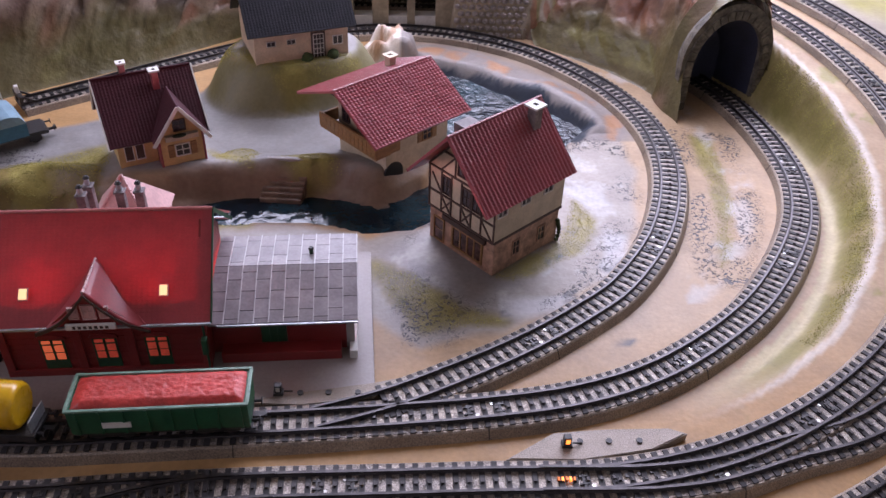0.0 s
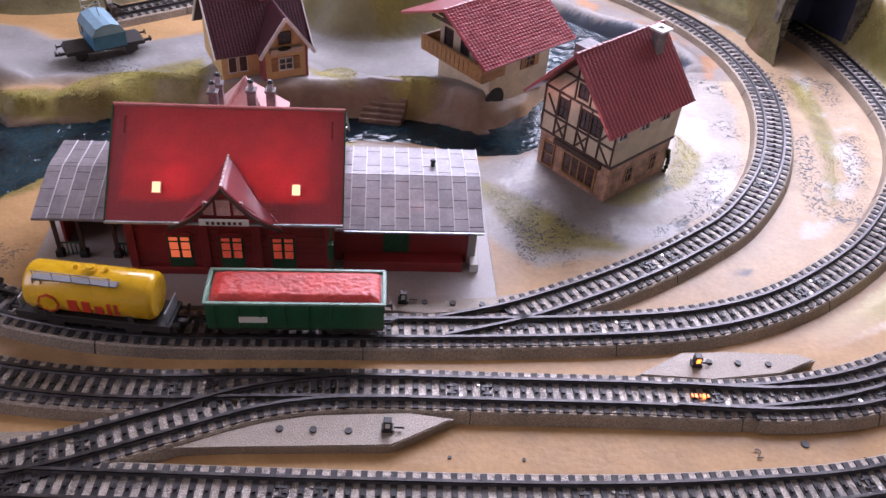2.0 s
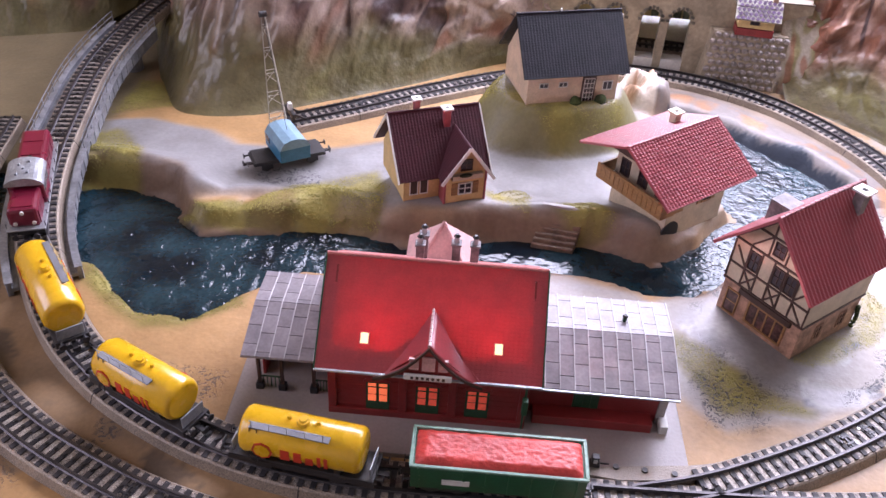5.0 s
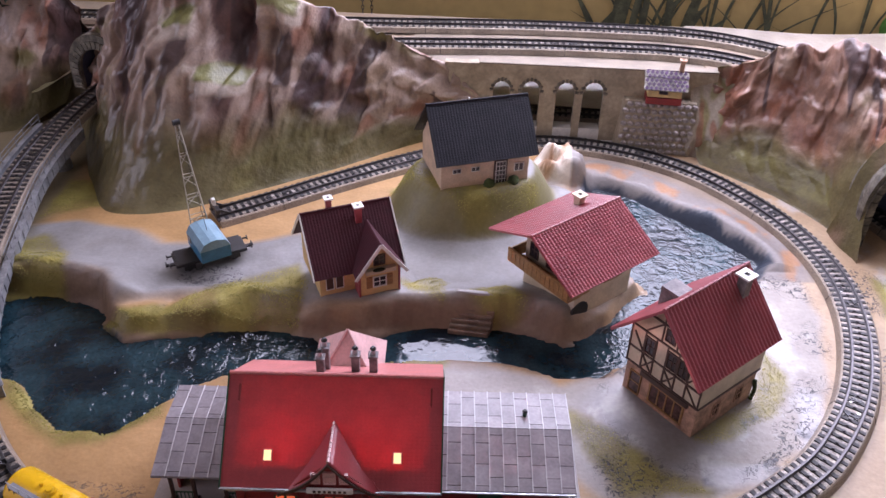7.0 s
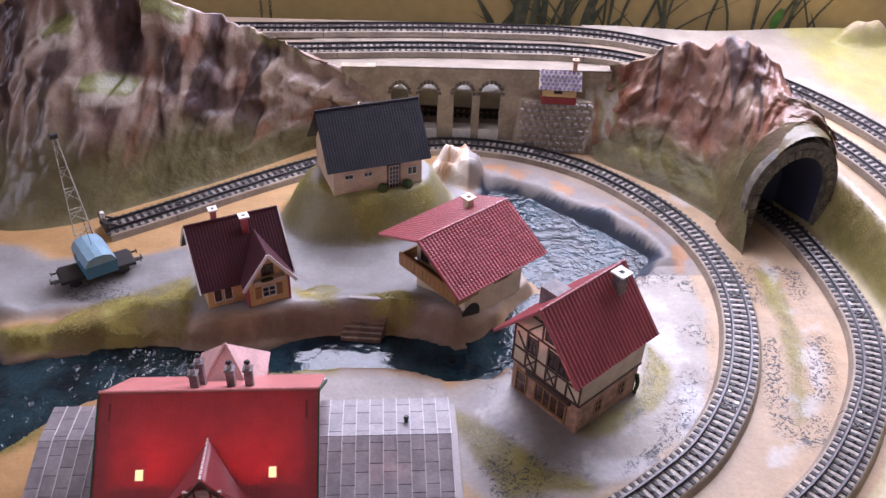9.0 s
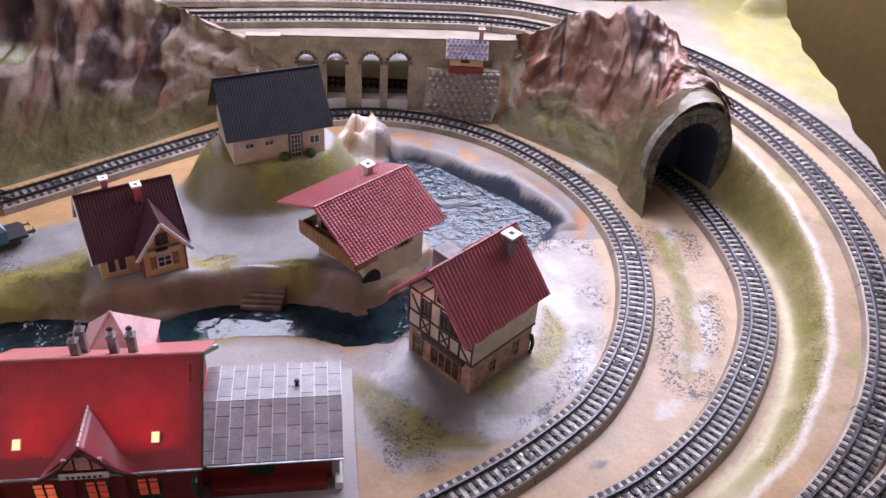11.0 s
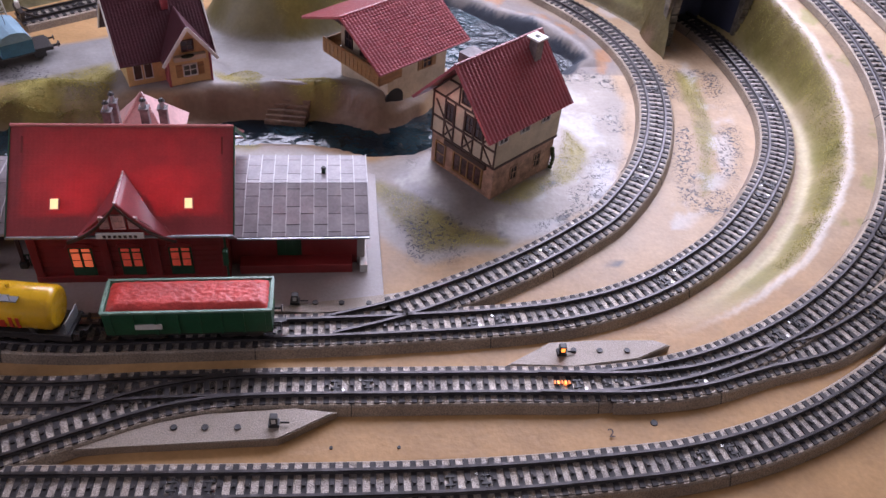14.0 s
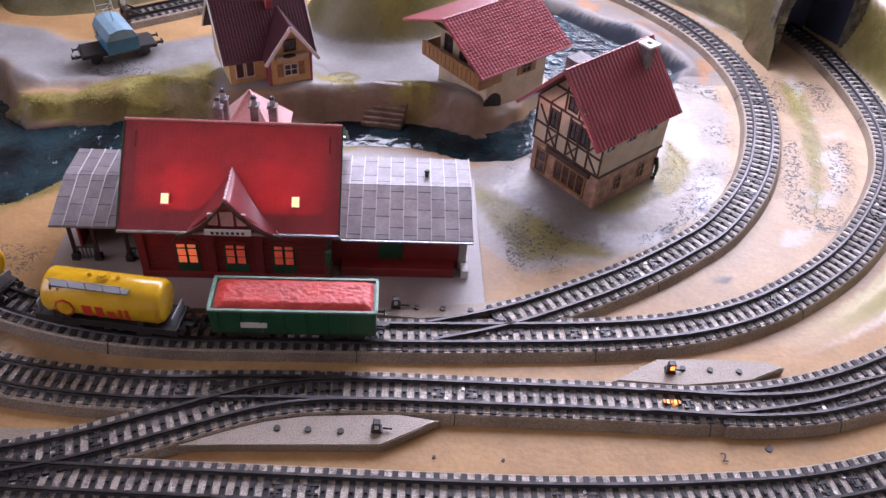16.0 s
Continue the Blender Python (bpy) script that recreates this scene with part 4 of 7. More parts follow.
# ---------------------------------------------------------------- mountains
def mountain(name, foot, ridge, rear, label, seed, ribs=0.010, turf=0.30, ledges=(), tone=(0.36, 0.265, 0.215)):
    """A crag between a foot line, a ridge line and a rear foot, each a list of places."""
    nu, nv = 260, 110
    f, r, b = (spline(q, 0.002) for q in (foot, ridge, rear))

    def even(q):
        s = np.concatenate([[0], np.cumsum(np.linalg.norm(np.diff(q, axis=0), axis=1))])
        u = np.linspace(0, s[-1], nu)
        return np.stack([np.interp(u, s, q[:, j]) for j in range(3)], 1)

    f, r, b = even(f), even(r), even(b)
    U = np.linspace(0, 1, nu)
    length = np.linalg.norm(np.diff(r, axis=0), axis=1).sum()
    verts, cols = [], []
    rag = rough_noise(U * length, U * 0, 60.0, seed + 5)[:, None]
    r = r + np.concatenate([0 * rag, 0 * rag, 0.010 * rag], 1) * np.sin(U * math.pi)[:, None] ** 0.5
    for j in range(nv):
        w = j / (nv - 1) * 1.5
        if w <= 1:
            e = w ** 0.85
            base = f * (1 - e) + r * e
            base[:, 2] = f[:, 2] + (r[:, 2] - f[:, 2]) * (w ** 1.15)
        else:
            e = (w - 1) / 0.5
            base = r * (1 - e) + b * e
        S = U * length
        W = np.full(nu, w)
        amp = math.sin(min(w, 1) * math.pi * 0.5) * (1 if w <= 1 else max(0, 1.5 - w) * 2)
        rib = rough_noise(S + 0.02 * np.sin(w * 5), W * 0.03, 62.0, seed, 3)
        shelf = rough_noise(S * 0.6, W * 0.25, 30.0, seed + 1, 3)
        knob = rough_noise(S, W * 0.16, 130.0, seed + 2, 3)
        out = b - f
        out[:, 2] = 0
        out /= np.linalg.norm(out, axis=1)[:, None] + 1e-9
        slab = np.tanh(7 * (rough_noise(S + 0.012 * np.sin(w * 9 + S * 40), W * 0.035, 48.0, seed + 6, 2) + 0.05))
        step = np.tanh(8 * rough_noise(S * 0.8, W * 0.30, 38.0, seed + 7, 2))
        disp = ribs * amp * (0.9 * np.abs(rib) - 0.5 + 0.55 * shelf + 0.35 * knob + 0.30 * slab + 0.22 * step)
        grass, rim = np.zeros(nu), np.zeros(nu)
        for u0, w0, half, deep in ledges:
            across = np.clip(1 - ((U - u0 + 0.010 * knob + 0.012 * shelf) / half) ** 2, 0, 1) ** 0.5
            disp = disp + deep * across * smoothstep(w0 - 0.34, w0 - 0.03, W) * smoothstep(w0 + 0.05, w0 + 0.01, W)
            on = smoothstep(0.1, 0.5, across + 0.2 * knob) * smoothstep(w0 - 0.060, w0 - 0.030, W) * smoothstep(w0 + 0.07, w0 + 0.05, W)
            rim = np.maximum(rim, on)
            grass = np.maximum(grass, smoothstep(0.4, 0.7, across + 0.2 * knob) * smoothstep(w0 - 0.005, w0 + 0.01, W) * smoothstep(w0 + 0.07, w0 + 0.05, W))
        base = base - out * disp[:, None]
        base[:, 2] += amp * 0.006 * (shelf + 0.5 * knob)
        verts.append(base)
        n1 = rough_noise(S, W * 0.12, 40.0, seed + 3, 3)
        n2 = rough_noise(S, W * 0.045, 55.0, seed + 4, 3)
        c = np.empty((nu, 3))
        c[:] = tone

        def lay(k, q):
            q = np.clip(q, 0, 1)[:, None]
            c[:] = c * (1 - q) + np.array(k) * q

        lay((0.27, 0.10, 0.055), smoothstep(0.1, 0.4, n1) * 0.75)
        # paler shelves and darker recesses follow the relief, put into the colour
        lay((0.42, 0.31, 0.23), smoothstep(0.1, 0.7, shelf + n2 * 0.4) * 0.7)
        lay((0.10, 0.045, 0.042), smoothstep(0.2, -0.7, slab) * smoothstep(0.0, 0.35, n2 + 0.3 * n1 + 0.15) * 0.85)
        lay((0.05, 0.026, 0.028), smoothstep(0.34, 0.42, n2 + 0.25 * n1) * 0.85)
        lay((0.125, 0.110, 0.038), smoothstep(turf + 0.16, turf - 0.10, W + 0.13 * n1) * 0.9)
        lay((0.21, 0.19, 0.065), smoothstep(0.5, 0.8, shelf - np.abs(rib) * 0.3) * 0.8)
        lay((0.62, 0.54, 0.46), rim * 0.85)
        lay((0.20, 0.20, 0.06), grass * 0.95)
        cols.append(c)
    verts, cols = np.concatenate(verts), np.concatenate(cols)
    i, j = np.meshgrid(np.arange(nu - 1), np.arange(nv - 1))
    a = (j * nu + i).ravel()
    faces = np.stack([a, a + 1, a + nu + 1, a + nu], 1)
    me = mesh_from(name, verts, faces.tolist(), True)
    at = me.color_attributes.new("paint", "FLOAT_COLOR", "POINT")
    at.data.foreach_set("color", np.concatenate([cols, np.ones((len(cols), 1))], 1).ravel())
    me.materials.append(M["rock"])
    return tagged(new(name, me), label, "mountain", "rock massifs")


mountain("mountain", [(-0.04, 1.70, 0.03), (0.02, 1.56, 0.0), (0.07, 1.487, 0.0), (0.145, 1.492, 0.0), (0.20, 1.525, 0), (0.316, 1.606, 0), (0.421, 1.690, 0), (0.465, 1.708, 0), (0.505, 1.714, 0.0)],
         [(-0.02, 1.72, 0.12), (0.03, 1.665, 0.175), (0.09, 1.63, 0.222), (0.165, 1.635, 0.245), (0.243, 1.66, 0.222), (0.318, 1.69, 0.176), (0.39, 1.715, 0.136), (0.45, 1.726, 0.105), (0.49, 1.722, 0.070), (0.512, 1.718, 0.035)],
         [(-0.02, 1.78, 0.05), (0.03, 1.745, 0.05), (0.09, 1.735, 0.08), (0.165, 1.735, 0.096), (0.243, 1.74, 0.096), (0.318, 1.745, 0.096), (0.40, 1.75, 0.096), (0.47, 1.745, 0.085), (0.516, 1.7235, 0.02)],
         "tall brown painted plaster crag with olive flock at its foot", 3, 0.018, 0.34, ((0.355, 0.80, 0.036, 0.022), (0.45, 0.58, 0.042, 0.018), (0.53, 0.93, 0.05, 0.012)))
mountain("mountain", [(-0.30, 1.60, 0.0), (-0.20, 1.64, 0.0), (-0.13, 1.67, 0.0), (-0.075, 1.72, 0.02)],
         [(-0.30, 1.70, 0.18), (-0.18, 1.72, 0.22), (-0.08, 1.735, 0.20), (-0.045, 1.745, 0.15)],
         [(-0.30, 1.80, 0.09), (-0.18, 1.80, 0.09), (-0.08, 1.79, 0.09), (-0.03, 1.77, 0.09)],
         "brown painted crag on the far side of the tunnel", 8, 0.012, 0.3)
mountain("mountain", [(0.795, 1.715, 0.03), (0.80, 1.668, 0.0), (0.845, 1.628, 0.0), (0.887, 1.585, 0.0), (0.922, 1.530, 0), (0.930, 1.494, 0.0), (0.941, 1.492, 0.070), (0.962, 1.496, 0.117), (0.994, 1.505, 0.131), (1.029, 1.516, 0.115), (1.047, 1.523, 0.06)],
         [(0.815, 1.730, 0.108), (0.85, 1.712, 0.128), (0.888, 1.685, 0.170), (0.915, 1.668, 0.166), (0.938, 1.658, 0.190), (0.972, 1.630, 0.178), (0.997, 1.590, 0.152), (1.020, 1.558, 0.138), (1.043, 1.540, 0.11)],
         [(0.82, 1.748, 0.098), (0.87, 1.738, 0.098), (0.91, 1.722, 0.098), (0.945, 1.700, 0.097), (0.975, 1.675, 0.095), (1.01, 1.640, 0.092), (1.035, 1.59, 0.085), (1.055, 1.545, 0.07)],
         "reddish brown painted plaster peak over the tunnel", 5, 0.013, 0.40, (), (0.30, 0.165, 0.115))


def portal(m, hw, spring, label, rings=17):
    """A stone tunnel portal facing -y, with an arched opening of half-width hw."""
    top = thing("tunnel_portal", m, label, "tunnel portal", "tunnel portals")
    n = 20
    inn = [(-hw, 0)] + [(-hw * math.cos(a), spring + hw * 1.25 * math.sin(a)) for a in np.linspace(0, math.pi, n)] + [(hw, 0)]
    ow = hw + 0.015
    outl = [(-ow, 0)] + [(-ow * math.cos(a), spring + 0.006 + ow * 1.15 * math.sin(a)) for a in np.linspace(0, math.pi, n)] + [(ow, 0)]
    bm = bmesh.new()
    cols = []
    for (a, z), (c, w) in zip(inn, outl):
        cols.append([bm.verts.new((x, y, h)) for x, h, y in ((a, z, 0), (c, w, 0), (c, w, 0.008), (a, z, 0.05))])
    for p, q in zip(cols, cols[1:]):
        for i in range(4):
            bm.faces.new((p[i], q[i], q[(i + 1) % 4], p[(i + 1) % 4]))
    part("arch_wall", bm, "stone", top)
    # the dark bore behind the opening, short and closed by an added cap
    bm = bmesh.new()
    prev = None
    for a, z in inn:
        q = [bm.verts.new((a * 1.01, 0.004, z)), bm.verts.new((a * 0.72, 0.060, z * 0.72))]
        if prev:
            bm.faces.new((prev[0], q[0], q[1], prev[1]))
        prev = q
    bm.verts.ensure_lookup_table()
    bm.faces.new([v for v in bm.verts if v.co.y > 0.05])
    part("bore", bm, "bore", top)
    for k in range(rings):
        a = math.pi * (k + 0.5) / rings
        da = math.pi / rings * 0.42
        bm = bmesh.new()
        pts = [(-(hw + e) * math.cos(a + s * da), spring + (hw * 1.25 + e) * math.sin(a + s * da)) for e, s in ((0.0015, -1), (0.011, -1), (0.011, 1), (0.0015, 1))]
        lo = [bm.verts.new((x, -0.0022, z)) for x, z in pts]
        hi = [bm.verts.new((x, 0.002, z)) for x, z in pts]
        bm.faces.new(lo)
        for i in range(4):
            bm.faces.new((lo[i], lo[(i + 1) % 4], hi[(i + 1) % 4], hi[i]))
        part("arch_stone", bm, "stone", top)
    for s in (-1, 1):
        for k in range(5):
            z = 0.002 + k * spring / 5
            part("arch_stone", boxed(min(s * (hw + 0.001), s * (hw + 0.011)), max(s * (hw + 0.001), s * (hw + 0.011)), -0.0022, 0.002, z, z + spring / 5 - 0.0015, 0.0006), "stone", top)


portal(Matrix.Translation((0.992, 1.504, 0)) @ Matrix.Rotation(radians(14), 4, "Z"), 0.043, 0.051, "grey stone tunnel portal with a dark arched mouth")
portal(Matrix.Translation((0.000, 1.690, 0.055)) @ Matrix.Rotation(radians(-12), 4, "Z"), 0.030, 0.022, "dark rocky tunnel mouth behind the bridge")



def tunnel_hill(m, hw, spring, deep, grow, turn):
    """Flocked earth over the bore behind a portal."""
    n, rows = 56, 22
    verts, cols = [], []
    top = spring + 0.006 + (hw + 0.012) * 1.12
    for j in range(rows):
        e = j / (rows - 1)
        for i in range(n + 1):
            u = 2 * i / n - 1
            half = hw + 0.010
            x = u * (half + grow)
            out = min(1.0, max(0.0, abs(x) - half) / grow)
            arch = (spring + 0.004) + math.sqrt(max(0.0, 1 - min(1.0, abs(x) / half) ** 2)) * (top - spring - 0.004)
            z = arch * (1 - out) ** 1.3 * (1 + 0.10 * e ** 1.2) if out > 0 else arch * (1 + 0.10 * e ** 1.2)
            y = 0.003 + deep * e - 0.035 * out * (1 - e)
            w = (0.3 + 0.7 * min(1, out * 3 + e)) * noise.noise(Vector((x * 55, y * 45, z * 55 + 3)))
            verts.append(m @ Vector((x + turn * e + 0.006 * w * out, y + 0.004 * w * out, z + 0.006 * w * (out + 0.5 * e) - 0.004 * (out >= 1))))
            k = 0.5 + 0.5 * noise.noise(Vector((x * 40, y * 30, z * 40)))
            r = smoothstep(0.45, 0.75, 0.5 + 0.5 * noise.noise(Vector((x * 30 + 9, y * 30, z * 12))))
            c = Vector((0.10 + 0.07 * k, 0.082 + 0.055 * k, 0.03 + 0.025 * k)).lerp(Vector((0.22, 0.13, 0.085)), float(r) * 0.7)
            cols.append((*c, 1))
    faces = [(j * (n + 1) + i, j * (n + 1) + i + 1, (j + 1) * (n + 1) + i + 1, (j + 1) * (n + 1) + i) for j in range(rows - 1) for i in range(n)]
    me = mesh_from("tunnel_hill", verts, faces, True)
    at = me.color_attributes.new("paint", "FLOAT_COLOR", "POINT")
    at.data.foreach_set("color", np.array(cols).ravel())
    me.materials.append(M["turf"])
    tagged(new("tunnel_hill", me), "olive flocked earth hump over the tunnel bore", "hill", kind="structure")


tunnel_hill(Matrix.Translation((0.992, 1.504, 0)) @ Matrix.Rotation(radians(14), 4, "Z"), 0.043, 0.051, 0.028, 0.014, -0.004)
tunnel_hill(Matrix.Translation((0.000, 1.690, 0.055)) @ Matrix.Rotation(radians(-12), 4, "Z"), 0.030, 0.022, 0.07, 0.05, 0.0)

# plateau slab over the hollow, arcade wall
bm = boxed(0.405, 0.815, 1.7365, 1.912, 0.088, 0.0975)
tagged(part("plateau_slab", bm, "plaster"), "beige plaster deck carrying the rear tracks", "deck", kind="structure")
arcade = thing("arcade_wall", Matrix.Identity(4), "beige-grey plaster retaining wall with four arched openings", "wall", kind="structure")
ARCHES = [(0.532, 0.0115), (0.571, 0.0125), (0.618, 0.0125), (0.655, 0.0140)]
bm = bmesh.new()
edges = [0.455]
for c, w in ARCHES:
    edges += [c - w, c + w]
edges.append(0.815)
for a, b in zip(edges[::2], edges[1::2]):
    box(bm, a, b, 1.725, 1.737, 0, 0.105)
for c, w in ARCHES:
    pts = [(c - w, 0.105), (c - w, 0.066)] + [(c - w * math.cos(t), 0.066 + 1.35 * w * math.sin(t)) for t in np.linspace(0.2, math.pi - 0.2, 9)] + [(c + w, 0.066), (c + w, 0.105)]
    prism(bm, [(u, v) for u, v in pts], -1.737, -1.725, Matrix(((1, 0, 0, 0), (0, 0, -1, 0), (0, 1, 0, 0), (0, 0, 0, 1))))
part("wall_face", bm, "sandwall", arcade)
part("coping", boxed(0.50, 0.815, 1.7235, 1.738, 0.105, 0.1075, 0.001), "plaster", arcade)
for c, w in ARCHES:
    # added white block standing in for the lit floor seen through the arch
    part("window_sill", boxed(c - w, c + w, 1.725, 1.745, 0, 0.016, 0.0006), "white", arcade)
    for k in range(9):
        t = math.pi * (k + 0.5) / 9
        u, v = c - (w + 0.0025) * math.cos(t), 0.066 + (1.35 * w + 0.0025) * math.sin(t)
        part("arch_stone", boxed(-0.0017, 0.0017, -0.002, 0.002, -0.0024, 0.0024, 0.0004, m=Matrix.Translation((u, 1.7245, v)) @ Matrix.Rotation(math.pi / 2 - t, 4, "Y")), "stone", arcade)

# plaster bank that closes the wall between terrace and peak
nx, nz = 60, 40
bv, bc = [], []
for j in range(nz + 1):
    for i in range(nx + 1):
        u, w = i / nx, j / nz
        k = noise.noise(Vector((u * 7, w * 6, 2.0)))
        bv.append((0.782 + 0.062 * u, 1.690 - 0.012 * u + 0.046 * w ** 1.4 + 0.006 * k * (1 - w), 0.102 * w ** 0.9 - 0.002 + 0.004 * k * w))
        g = float(smoothstep(-0.1, 0.35, noise.noise(Vector((u * 5 + 4, w * 5, 7.0))) + 0.5 * (w - 0.5)))
        e = float(smoothstep(0.1, 0.4, noise.noise(Vector((u * 6, w * 4 + 3, 1.0))) + 0.5 * (0.4 - w)))
        c = Vector((0.44, 0.38, 0.30)).lerp(Vector((0.24, 0.21, 0.07)), g * 0.8).lerp(Vector((0.32, 0.14, 0.08)), e * 0.8)
        bc.append((*c, 0.0))
me = mesh_from("plaster_bank", bv, [(j * (nx + 1) + i, j * (nx + 1) + i + 1, (j + 1) * (nx + 1) + i + 1, (j + 1) * (nx + 1) + i) for j in range(nz) for i in range(nx)], True)
me.color_attributes.new("paint", "FLOAT_COLOR", "POINT").data.foreach_set("color", np.array(bc).ravel())
me.materials.append(M["rock"])
tagged(new("plaster_bank", me), "beige and olive painted plaster bank beside the cobbled terrace", "bank", kind="structure")

# terrace of cobbles with the small hut
terrace = thing("stone_terrace", Matrix.Identity(4), "sloping grey cobbled retaining terrace under the hut", "terrace", kind="structure")
bm = bmesh.new()
v = [bm.verts.new(p) for p in ((0.690, 1.695, 0), (0.795, 1.690, 0), (0.790, 1.75, 0), (0.688, 1.75, 0), (0.697, 1.712, 0.068), (0.790, 1.708, 0.068), (0.788, 1.75, 0.068), (0.69, 1.75, 0.068))]
for f in ((0, 1, 5, 4), (4, 5, 6, 7), (1, 2, 6, 5), (3, 0, 4, 7)):
    bm.faces.new([v[i] for i in f])
part("terrace_body", bm, "sandwall", terrace)
bm = bmesh.new()
bmesh.ops.create_icosphere(bm, subdivisions=1, radius=0.0050, matrix=Matrix.Diagonal((1.0, 0.75, 0.75, 1)))
COBBLE = bpy.data.meshes.new("cobble")
bm.to_mesh(COBBLE)
bm.free()
COBBLE.materials.append(M["concrete"])
rs = random.Random(2)
for row in range(8):
    for k in range(10):
        u, w = (k + 0.5 * (row % 2) + 0.2) / 10.5, (row + 0.5) / 8
        part("cobble", COBBLE, None, terrace, m=Matrix.Translation((0.693 + 0.099 * u + 0.004 * w, 1.6942 - 0.005 * u + 0.0176 * w, 0.068 * w)) @ Matrix.Rotation(rs.uniform(-0.4, 0.4), 4, "Y"))


# ---------------------------------------------------------------- houses
def roof_slab(length, run, rise, thick, rows, cols, wave=1.0):
    """One roof slope from the ridge (y=0, z=0) down to y=-run, z=-rise, with rows of pantiles, as one mesh.
    x runs from -length/2 to length/2."""
    fall = math.hypot(run, rise)
    nx, ny = cols * 4, rows * 2
    verts, faces = [], []
    uy, uz = -run / fall, -rise / fall
    nyv, nzv = -rise / fall, run / fall
    for j in range(ny + 1):
        for i in range(nx + 1):
            u = -length / 2 + length * i / nx
            row, low = divmod(j, 2)
            d = fall * (row + (0.96 if low else 0.0)) / rows if j < ny else fall
            lift = wave * ((0.0007 if low or j == ny else -0.0001) + 0.00050 * math.sin(2 * math.pi * i / 4))
            verts.append((u, uy * d - nyv * -lift, uz * d + nzv * lift))
    w = nx + 1
    for j in range(ny):
        for i in range(nx):
            a = j * w + i
            faces.append((a, a + 1, a + w + 1, a + w))
    k = len(verts)
    for u, d in ((-length / 2, 0), (length / 2, 0), (length / 2, fall), (-length / 2, fall)):
        verts.append((u, uy * d - nyv * thick, uz * d - nzv * thick))
    faces += [(k + 3, k + 2, k + 1, k), (0, nx, k + 1, k), (ny * w, k + 3, k + 2, ny * w + nx)]
    faces.append(tuple([j * w for j in range(ny + 1)] + [k + 3, k]))
    faces.append(tuple([j * w + nx for j in range(ny, -1, -1)] + [k + 1, k + 2]))
    return mesh_from("roof_slope", verts, faces)


def gable_roof(top, ridge, half, rise, length, material, rows=16, cols=24, thick=0.002, caps=True, shift=0.0, wave=1.0):
    for s in (1, -1):
        m = Matrix.Translation((shift, 0, ridge)) @ (Matrix.Identity(4) if s == 1 else Matrix.Rotation(math.pi, 4, "Z"))
        part("roof_slope", roof_slab(length, half, rise, thick, rows, cols, wave), material, top, m=m)
    if caps:
        n = int(length / 0.006)
        bm = bmesh.new()
        for i in range(n):
            x = shift - length / 2 + length * (i + 0.5) / n
            tube(bm, (x - length / n * 0.52, 0, ridge + 0.0002), (x + length / n * 0.5, 0, ridge + 0.0002), 0.0015, 0.0011, 8)
        part("ridge_tiles", bm, material, top)


def gable_walls(top, name, x0, x1, hw, z0, eave, apex, material):
    """Four walls with gables towards -x and +x."""
    bm = bmesh.new()
    prism(bm, [(-hw, z0), (hw, z0), (hw, eave), (0, apex), (-hw, eave)], x0, x1, Matrix(((0, 0, 1, 0), (1, 0, 0, 0), (0, 1, 0, 0), (0, 0, 0, 1))))
    return part(name, bm, material, top)


def window(top, m, w, h, frame_mat="wood", pane_mat="pane", bars=(1, 1), shutters="", depth=0.0016):
    """A window whose outside faces -y of m, centred."""
    win = part("window", boxed(-w / 2, w / 2, -0.0002, 0.0008, -h / 2, h / 2), pane_mat, top, m=m)
    b = min(w, h) * 0.10
    for x0, x1, z0, z1 in ((-w / 2 - b, -w / 2, -h / 2 - b, h / 2 + b), (w / 2, w / 2 + b, -h / 2 - b, h / 2 + b), (-w / 2, w / 2, h / 2, h / 2 + b), (-w / 2, w / 2, -h / 2 - b, -h / 2)):
        part("frame", boxed(x0, x1, -depth * 0.8, 0.0008, z0, z1), frame_mat, win)
    for k in range(bars[0]):
        x = -w / 2 + w * (k + 1) / (bars[0] + 1)
        part("glazing_bar", boxed(x - b * 0.4, x + b * 0.4, -0.0008, 0, -h / 2, h / 2), frame_mat, win)
    for k in range(bars[1]):
        z = -h / 2 + h * (k + 1) / (bars[1] + 1)
        part("glazing_bar", boxed(-w / 2, w / 2, -0.0007, 0, z - b * 0.35, z + b * 0.35), frame_mat, win)
    if shutters:
        for s in (-1, 1):
            part("shutter", boxed(s * (w * 0.80 + b) - w * 0.24, s * (w * 0.80 + b) + w * 0.24, -0.001, 0.0008, -h / 2 - b, h / 2 + b, 0.0002), shutters, win)
    return win


def facing(side, u, z, hx0, hx1, hy):
    """The place u along a wall, at height z: side f (-y), b (+y), l (-x), r (+x)."""
    if side == "f":
        return Matrix.Translation((u, -hy, z))
    if side == "b":
        return Matrix.Translation((-u, hy, z)) @ Matrix.Rotation(math.pi, 4, "Z")
    if side == "l":
        return Matrix.Translation((hx0, -u, z)) @ Matrix.Rotation(-math.pi / 2, 4, "Z")
    return Matrix.Translation((hx1, u, z)) @ Matrix.Rotation(math.pi / 2, 4, "Z")


